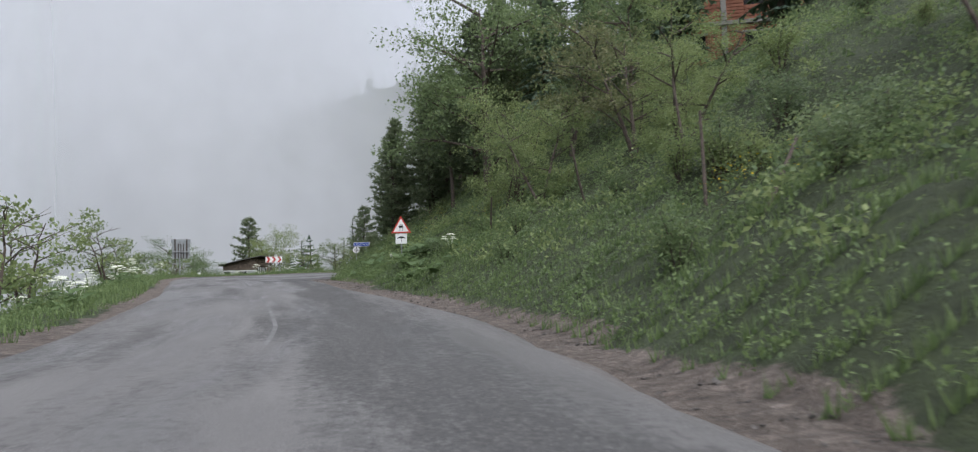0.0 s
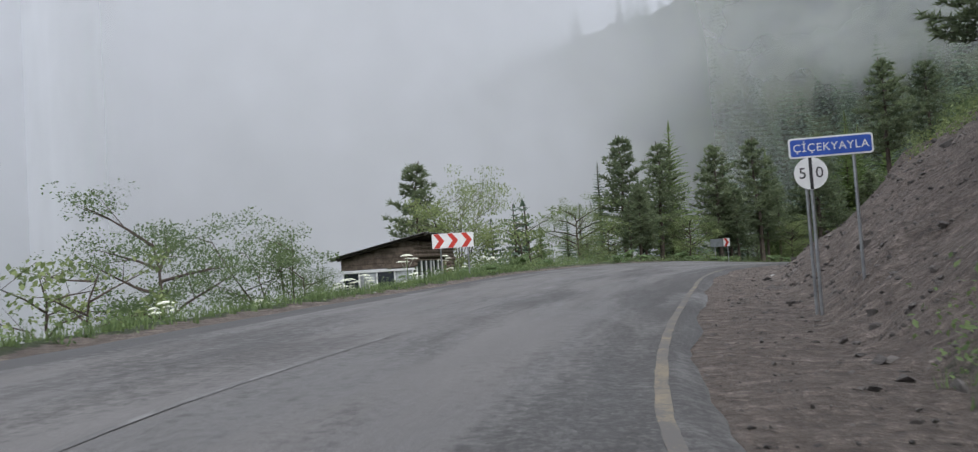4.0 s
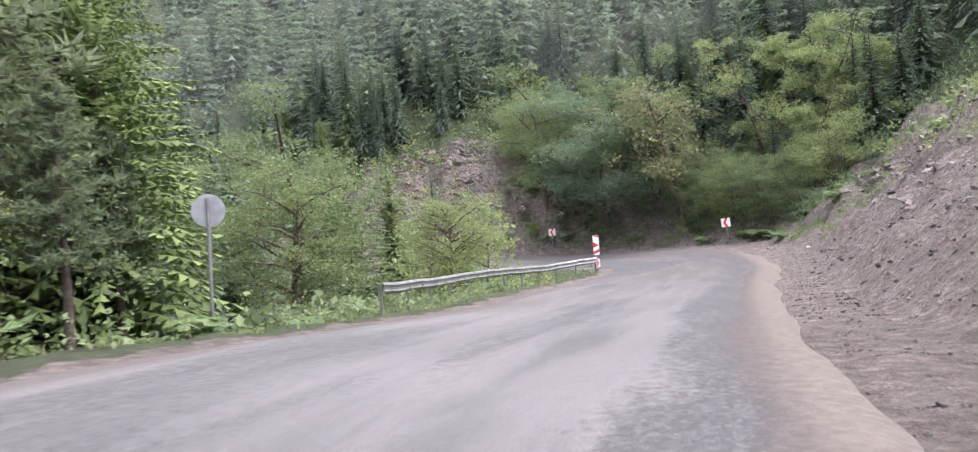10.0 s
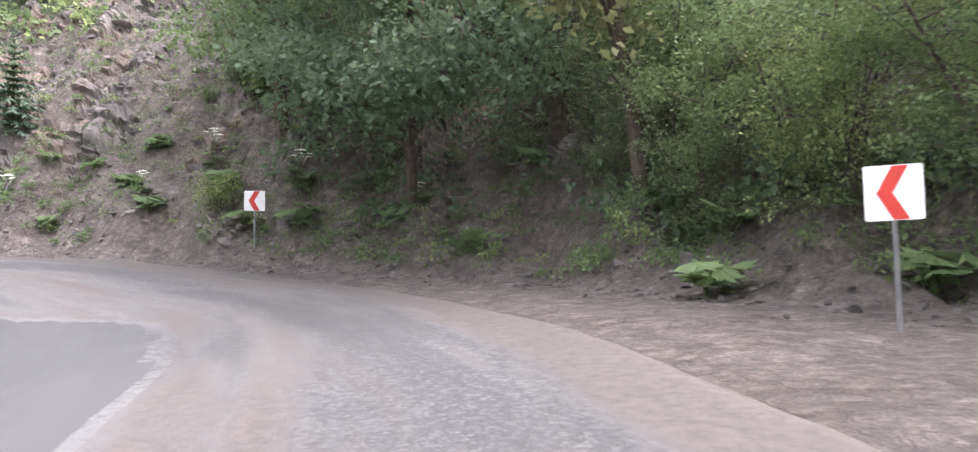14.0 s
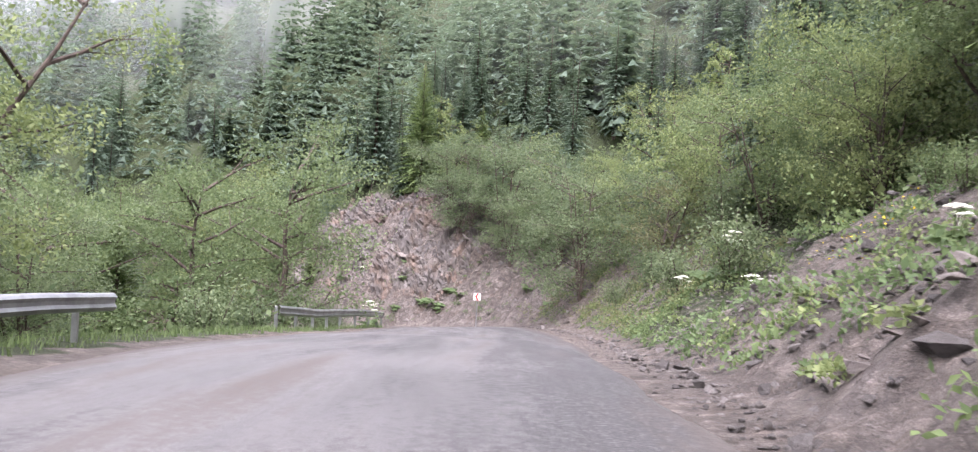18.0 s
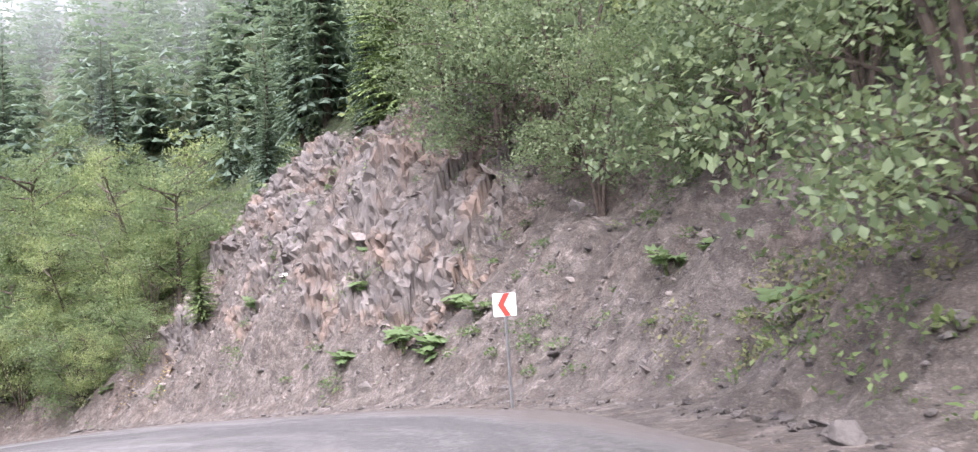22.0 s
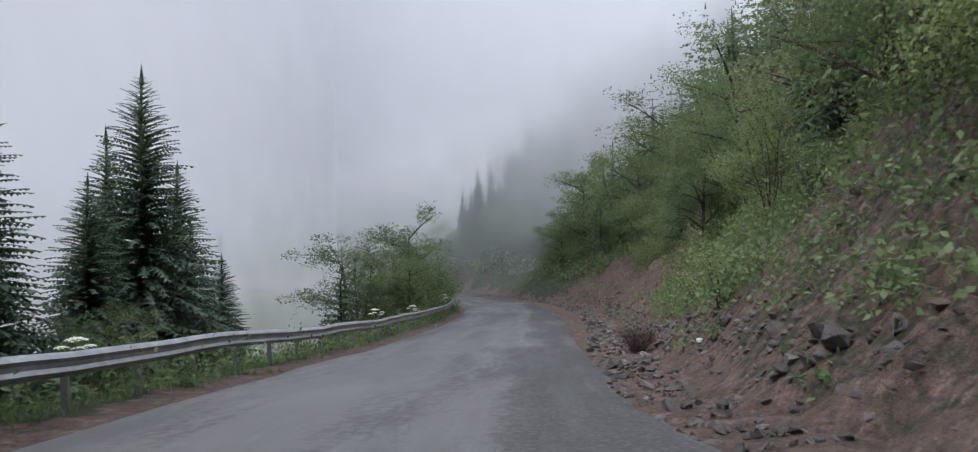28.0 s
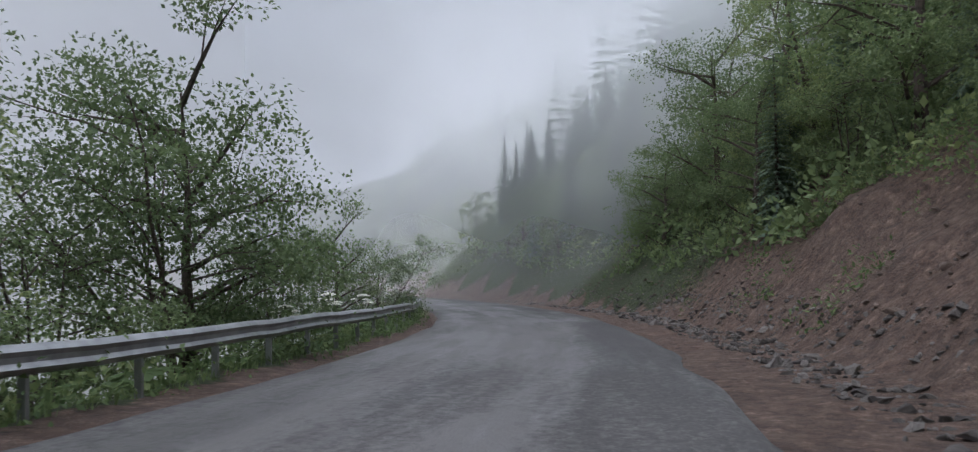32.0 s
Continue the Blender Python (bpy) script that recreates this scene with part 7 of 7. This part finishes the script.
def rock_face(name, label, t0, t1, reach, seed, amount, dip, level, low=0.25, tilt=0.0):
    """Bedrock standing out of a slope: broken tilted beds of blocks with open joints, sunk into the soil where it runs out."""
    a0, a1 = np.interp([t0, t1], ST, SLEN)
    s_ = np.interp(np.arange(a0, a1, 0.1), SLEN, np.arange(len(ST)))
    offs = np.arange(low, reach, 0.065)
    ii = np.round(s_).astype(int)
    part_ = [np.interp(s_, np.arange(len(ST)), v) for v in (SC[:, 0], SC[:, 1], SD[:, 0], SD[:, 1], FOOT)]
    lat = part_[4][:, None] + offs[None]
    x, y = (part_[0][:, None] + lat * part_[3][:, None]).ravel(), (part_[1][:, None] - lat * part_[2][:, None]).ravel()
    z = height(x, y, False)
    grid = np.stack([x, y, z], 1).reshape(len(s_), len(offs), 3)
    nrm = unit(np.cross(np.gradient(grid, axis=1).reshape(-1, 3), np.gradient(grid, axis=0).reshape(-1, 3)))
    nrm = nrm * np.where(nrm[:, 2:] < 0, -1, 1)
    mean_yaw = road_yaw(float(ST[ii[len(ii) // 2]]))
    bed = np.array(pose(0, 0, 0, dip, tilt, mean_yaw).to_3x3())
    p = grid.reshape(-1, 3)
    warp = np.stack([octaves(p[:, 0] + p[:, 2], p[:, 1], 2.5, seed + k, 3) for k in range(3)], 1) * 0.16
    q = (p + warp) @ bed
    out, tone, joint = np.zeros(len(p)), np.zeros(len(p)), np.zeros(len(p))
    for size, flat_, amp in ((0.95, 2.6, 0.24), (0.4, 2.8, 0.18), (0.18, 2.4, 0.1)):
        d1, d2, r, way = cells(q / size * (0.9, 0.5, flat_), seed)
        out += amp * (r[:, 0] - 0.45 + (way * (r - 0.5)).sum(1) * 0.8)
        crack = np.clip(1 - (d2 - d1) / 0.09, 0, 1)
        out -= amp * 0.4 * crack
        tone += (r[:, 1] - 0.5) * amp * 2.2
        joint = np.maximum(joint, crack * (0.5 if size < 0.3 else 1.0))
    u = np.linspace(0, 1, len(s_))[:, None] * np.ones(len(offs))[None]
    v = np.ones(len(s_))[:, None] * np.linspace(0, 1, len(offs))[None]
    rim = np.clip(np.minimum(u, 1 - u) / 0.14, 0, 1) * np.clip(v / 0.12, 0, 1) * np.clip((1 - v) / 0.12, 0, 1)
    show = np.clip(octaves(p[:, 0], p[:, 1], 5.0, seed + 8, 3) * 0.6 + level, 0, 1) * rim.ravel()
    lift = -0.3 + show * (0.42 + out * amount)
    g = p + nrm * lift[:, None]
    idx = np.arange(len(p)).reshape(len(s_), len(offs))
    f = np.stack([idx[:-1, :-1], idx[:-1, 1:], idx[1:, 1:], idx[1:, :-1]], -1).reshape(-1, 4)
    low_ = (lift < -0.12)[f].all(1)
    o = np.array(at_road(float(ST[ii[len(ii) // 2]]), float(part_[4][len(ii) // 2]) + 0.5))
    top = thing(name, label, "rock", tuple(o))
    ob = mesh_object("bedrock", g - o, f[~low_], ROCK_BED, top, smooth=False)
    ob.data.attributes.new("tone", "FLOAT", "POINT").data.foreach_set("value", np.clip(0.5 + tone, 0, 1))
    ob.data.attributes.new("joint", "FLOAT", "POINT").data.foreach_set("value", joint)
    # slabs broken loose along the beds
    rng = np.random.default_rng(seed + 40)
    shapes = []
    for k in range(6):
        me = bpy.data.meshes.new("slab")
        sv, sf = hull_shape(rng, 12)
        me.from_pydata(sv.tolist(), [], sf.tolist())
        me.materials.append(ROCK_A)
        shapes.append(me)
    spots = rng.choice(np.flatnonzero(show > 0.25), 46, replace=False)
    for k, i in enumerate(spots):
        sz = 0.5 * math.exp(rng.normal(0, 0.35))
        slab = new("slab", shapes[k % 6])
        slab.parent = top
        slab.matrix_local = Matrix.Translation(Vector(g[i] - o - nrm[i] * sz * 0.08)) @ pose(0, 0, 0, dip + rng.normal(0, 9), tilt + rng.normal(0, 9), mean_yaw + rng.normal(0, 20)) @ Matrix.Diagonal((sz * 0.9, sz * 1.5, sz * 0.5, 1))
    return top


def bedrock_material():
    m, n, l, b = material("jointed_bedrock")
    tone, joint = n.new("ShaderNodeAttribute"), n.new("ShaderNodeAttribute")
    tone.attribute_name, joint.attribute_name = "tone", "joint"
    big, mid, fine = tex_noise(n, l, 0.5, 4, 0.6), tex_noise(n, l, 5.0, 8, 0.75), tex_noise(n, l, 30.0, 4, 0.75)
    f = sums(n, l, "ADD", sums(n, l, "MULTIPLY", tone.outputs["Fac"], 0.5), sums(n, l, "MULTIPLY", mid.outputs[0], 0.5))
    r = ramp(n, [(0.25, (0.045, 0.04, 0.037)), (0.45, (0.09, 0.079, 0.073)), (0.6, (0.135, 0.119, 0.11)), (0.8, (0.21, 0.19, 0.177))])
    l.new(f, r.inputs[0])
    rust = mixed(n, l, 1.0, r.outputs[0], (1.12, 0.92, 0.78), "MULTIPLY")
    col = mixed(n, l, stepped(n, l, big.outputs[0], 0.45, 0.62), r.outputs[0], rust)
    col = mixed(n, l, sums(n, l, "MULTIPLY", joint.outputs["Fac"], 0.6), col, (0.05, 0.042, 0.035))
    col = mixed(n, l, stepped(n, l, fine.outputs[0], 0.58, 0.75), col, mixed(n, l, 0.35, col, (0.3, 0.28, 0.262)))
    l.new(col, b.inputs["Base Color"])
    b.inputs["Roughness"].default_value = 0.78
    bumped(n, l, b, sums(n, l, "ADD", mid.outputs[0], sums(n, l, "MULTIPLY", fine.outputs[0], 0.3)), 0.9, 0.06)
    return m


ROCK_BED = bedrock_material()
rock_face("cliff", "steep broken rock face of grey-brown tilted beds", 24.2, 26.5, 9.5, 91, 1.0, 28, 1.15, 0.9)
rock_face("slaty_ledge", "slaty rock ledges breaking out of the outer bank", 17.2, 19.4, 12.5, 192, 0.9, 16, 0.85, 1.6, 12)
rock_face("slaty_ledge", "grey slabs of rock breaking out of the outer bank", 15.4, 17.4, 12.0, 195, 0.9, 16, 0.75, 2.4, 12)
rock_face("outcrop", "dark grey rock standing out of the wooded bank", 26.8, 28.6, 7.5, 93, 0.9, 24, 0.6)
rock_face("buttress", "brown rock buttress above the scree", 12.7, 14.1, 9.5, 94, 1.1, 20, 0.5, 3.6)
for k, (t, lat, s) in enumerate(((28.5, 4.6, 0.6), (28.6, 3.9, 0.35), (27.0, 4.8, 0.4), (18.6, 4.5, 0.7), (13.0, 4.4, 0.3), (12.8, 4.0, 0.25), (10.4, 4.0, 0.4), (10.9, 4.6, 0.5), (7.3, 4.2, 0.3), (30.6, 2.6, 0.4), (31.2, 2.9, 0.45), (31.7, 3.4, 0.4), (22.6, 4.4, 0.4), (5.9, 4.0, 0.3))):
    me = bpy.data.meshes.new("boulder")
    sv, sf = hull_shape(np.random.default_rng(200 + k), 15)
    me.from_pydata((sv * s).tolist(), [], sf.tolist())
    me.materials.append(ROCK_A)
    o = new("boulder", me)
    p = at_road(t, lat)
    o.matrix_world = pose(p[0], p[1], p[2] + s * 0.02, 0, 0, 40 * k)
    tagged(o, "angular fallen boulder at the foot of the bank", "boulder", "fallen boulders")


# ---- hogweed and large-leaved herbs ----
def lobed(rng, reach, width):
    """A large ragged leaf lying along +x, as a fan of triangles."""
    rim = []
    for k in range(13):
        a = radians(-105 + 210 * k / 12)
        r = (1.0 if k % 2 == 0 else 0.68) * rng.uniform(0.88, 1.1)
        rim.append((0.3 * reach + 0.7 * reach * math.cos(a) * r * 0.95, width * math.sin(a) * r, -0.10 * reach * abs(math.sin(a)) - 0.12 * reach * max(0, math.cos(a)) + rng.normal(0, 0.015)))
    verts = [(0.3 * reach, 0, 0.03 * reach)] + rim
    return verts, [(0, k, k + 1) for k in range(1, 13)]


def make_hogweed(seed, tall, blooms):
    rng = np.random.default_rng(seed)
    ob = thing("hogweed", "tall hogweed with broad white flower heads", "plant")
    v, f = tube([(0, 0, -0.1), (0.03, 0.02, tall * 0.5), (0.0, 0.04, tall * 0.93)], [0.022, 0.018, 0.01], 6)
    mesh_object("stem", v, f, WEED, ob)
    for k in range(6):
        lv, lf = lobed(rng, rng.uniform(0.45, 0.7), rng.uniform(0.28, 0.4))
        leaf = mesh_object("leaf", lv, lf, BUTTERBUR, ob)
        leaf.matrix_local = pose(0.02, 0, tall * rng.uniform(0.1, 0.6), rng.normal(0, 8), rng.uniform(-25, 10), k * 62 + rng.normal(0, 12))
    for k in range(blooms):
        a, off = k * 2.2, 0.0 if k == 0 else rng.uniform(0.18, 0.32)
        c = np.array([math.cos(a) * off, math.sin(a) * off + 0.04, tall * (1.0 if k == 0 else rng.uniform(0.8, 0.96))])
        r = 0.2 if k == 0 else rng.uniform(0.11, 0.16)
        pieces = [tube([tuple(c - (math.cos(a) * off * 0.7, math.sin(a) * off * 0.7, 0.28)), tuple(c)], [0.008, 0.006], 4)]
        for j in range(26):
            w, q = j * 2.4, math.sqrt((j + 0.5) / 26)
            p = c + np.array([math.cos(w) * q * r, math.sin(w) * q * r, -0.28 * r * q * q])
            rr = r * 0.2
            pieces.append(([tuple(p + (0, 0, rr * 0.55))] + [tuple(p + (rr * math.cos(b), rr * math.sin(b), 0)) for b in np.linspace(0, 6.28, 7)[:-1]], [(0, i_, i_ % 6 + 1) for i_ in range(1, 7)]))
        bv, bf = joined(pieces)
        mesh_object("flower_head", bv, bf, BLOOM_WHITE, ob, "broad white flower head")
    return ob


def make_butterbur(seed):
    rng = np.random.default_rng(seed)
    ob = thing("butterbur", "clump of very large pale green leaves", "plant")
    for k in range(9):
        lv, lf = lobed(rng, rng.uniform(0.35, 0.6), rng.uniform(0.26, 0.38))
        leaf = mesh_object("leaf", lv, lf, BUTTERBUR, ob)
        leaf.matrix_local = pose(rng.normal(0, 0.12), rng.normal(0, 0.12), rng.uniform(0.15, 0.5), rng.normal(0, 14), rng.uniform(-30, 15), k * 40 + rng.normal(0, 15))
    v, f = joined([tube([(0, 0, -0.1), (rng.normal(0, 0.12), rng.normal(0, 0.12), 0.4)], [0.012, 0.008], 4) for _ in range(5)])
    mesh_object("stalk", v, f, WEED, ob)
    return ob


HOG = [Kind(make_hogweed(101, 1.15, 4), 1.15), Kind(make_hogweed(102, 0.9, 3), 0.9), Kind(make_hogweed(103, 1.35, 5), 1.35)]
BUR = [Kind(make_butterbur(111), 0.5), Kind(make_butterbur(112), 0.5)]
for k in range(62):
    t = rng_w.choice((rng_w.uniform(1.2, 4.2), rng_w.uniform(4.4, 7.2), rng_w.uniform(2.8, 6.2)))
    i = int(np.argmin(np.abs(ST - t)))
    HOG[rng_w.randrange(3)].put(*at_side(t, LEFT[i] - rng_w.uniform(1.4, 4.2) - (1.2 if t > 4.4 else 0)), rng_w.uniform(0.75, 1.15), rng=rng_w, sink=0.05)
for t, lat, s in ((18.8, 5.2, 1.0), (19.2, 5.6, 0.9), (20.3, 6.0, 1.0), (20.6, 6.3, 1.1), (21.0, 5.6, 1.1), (17.2, 5.6, 0.8), (17.0, 7.0, 0.9), (16.6, 6.8, 0.9), (16.2, 7.5, 0.9), (17.7, 5.0, 0.9), (18.0, 5.8, 1.0), (22.35, -6.3, 1.0), (22.5, -6.0, 1.0), (22.6, -6.2, 0.9), (26.5, 8.6, 0.8), (26.3, 8.2, 0.7), (25.3, 6.4, 0.7), (28.0, 7.0, 0.7), (29.2, -6.8, 0.8), (31.2, -6.6, 0.9), (31.55, -6.7, 0.9), (32.1, -6.6, 0.9), (33.0, -6.4, 0.9), (33.3, -6.7, 0.9), (33.6, -6.5, 0.8), (34.0, -6.6, 1.0), (34.4, -6.5, 0.9), (2.6, 4.8, 0.9), (1.9, 5.4, 0.8), (27.6, -6.6, 0.8), (27.75, -6.9, 0.9)):
    HOG[rng_w.randrange(3)].put(*at_side(t, lat), s, rng=rng_w, sink=0.05)
for k in range(96):
    z_ = rng_w.random()
    if z_ < 0.25:
        t, lat = rng_w.uniform(1.5, 3.6), rng_w.uniform(3.4, 6.5)
    elif z_ < 0.6:
        t, lat = rng_w.uniform(13.6, 22.6), rng_w.uniform(4.8, 10)
    elif z_ < 0.75:
        t, lat = rng_w.uniform(22.6, 27.8), rng_w.uniform(5, 7.5)
    else:
        t, lat = rng_w.uniform(6.5, 12.5), -rng_w.uniform(8.0, 10.5)
    BUR[rng_w.randrange(2)].put(*at_side(t, lat), rng_w.uniform(0.7, 1.25), rng=rng_w, sink=0.05)
for t, lat, s in ((16.5, 5.6, 1.1), (16.7, 5.3, 0.9), (16.9, 6.2, 1.1), (17.1, 5.0, 1.0), (17.3, 6.0, 1.0), (17.5, 4.6, 0.8), (16.6, 7.0, 1.0), (17.8, 4.8, 0.9), (24.85, 5.3, 1.0), (24.4, 5.6, 1.1), (14.7, 7.6, 1.4), (14.6, 8.0, 1.2), (14.9, 8.2, 1.2), (13.9, 8.2, 1.0), (15.3, 8.0, 1.1), (15.9, 6.2, 1.2), (16.2, 6.6, 1.2)):
    BUR[rng_w.randrange(2)].put(*at_side(t, lat), s, rng=rng_w, sink=0.05)
to_top(FIR[2], 34.5, 162.0, -8.0, label="small yellow-tipped spruce growing out of the rock")


def flower_mass(name, label, n, spots, seed, mat, size=0.05):
    rng = np.random.default_rng(seed)
    c = np.concatenate([np.array(at_side(t, lat))[None] + rng.normal(0, r, (n, 2)) for t, lat, r in spots])
    z = height(c[:, 0], c[:, 1]) + rng.uniform(0.1, 0.6, len(c))
    return tagged(kite_object(name, leaves(rng, np.column_stack([c, z]), size, 0.8, 0.9), mat), label, "flowers", kind="stuff")


flower_mass("yellow_flowers", "patches of small yellow flowers on the bank", 60, ((0.85, 8.5, 0.5), (0.95, 8.2, 0.4), (2.3, 9.0, 0.6), (3.0, 8.0, 0.7), (3.2, 9.0, 0.5), (12.2, -6.6, 0.25), (19.0, 5.4, 0.3), (19.6, 6.0, 0.4), (26.1, 5.6, 0.3), (25.9, 5.4, 0.3), (31.5, 7.0, 0.4), (30.3, 4.6, 0.4), (31.0, 7.8, 0.4), (5.4, 8.8, 0.5), (6.6, 8.4, 0.3)), 121, BLOOM_YELLOW)

# leaning poles of an old fence on the first slope, and litter by the road
for t, lat, tilt, ln, yaw_ in ((0.75, 6.8, 38, 2.0, 20), (0.95, 7.6, 12, 2.1, 60), (1.15, 9.0, 10, 2.6, 100), (0.6, 9.5, 22, 2.3, 140), (1.5, 8.4, 15, 1.9, 200), (1.9, 7.0, 20, 1.6, 260), (2.15, 8.8, 14, 1.8, 310)):
    v, f = tube([(0, 0, -0.5), (0.02, 0.01, ln * 0.5), (0.0, 0.03, ln)], [0.045, 0.04, 0.03], 7)
    o = mesh_object("fence_pole", v, f, BARK)
    p = at_road(t, lat)
    o.matrix_world = pose(*p, 0, tilt, yaw_)
    tagged(o, "grey weathered leaning fence pole in the undergrowth", "pole", "old fence poles")
for t, lat, s in ((6.6, 3.4, 0.16), (8.6, 3.4, 0.12), (9.2, 4.0, 0.14), (12.2, 4.4, 0.14), (12.9, 4.2, 0.18), (13.3, 5.2, 0.16), (13.5, 5.0, 0.2), (5.8, -8.2, 0.13), (7.4, -8.6, 0.16), (29.6, 3.4, 0.2)):
    bm = bmesh.new()
    box(bm, (s, s * 0.7, s * 0.4), (0, 0, s * 0.15), Matrix.Rotation(t * 2, 4, "Z"), s * 0.08)
    me = bpy.data.meshes.new("litter")
    bm.to_mesh(me)
    bm.free()
    me.materials.append(LITTER)
    o = new("litter", me)
    o.matrix_world = pose(*at_road(t, lat), 0, 0, 30 * t)
    tagged(o, "crumpled white scrap of litter on the gravel", "litter", "scraps of litter")
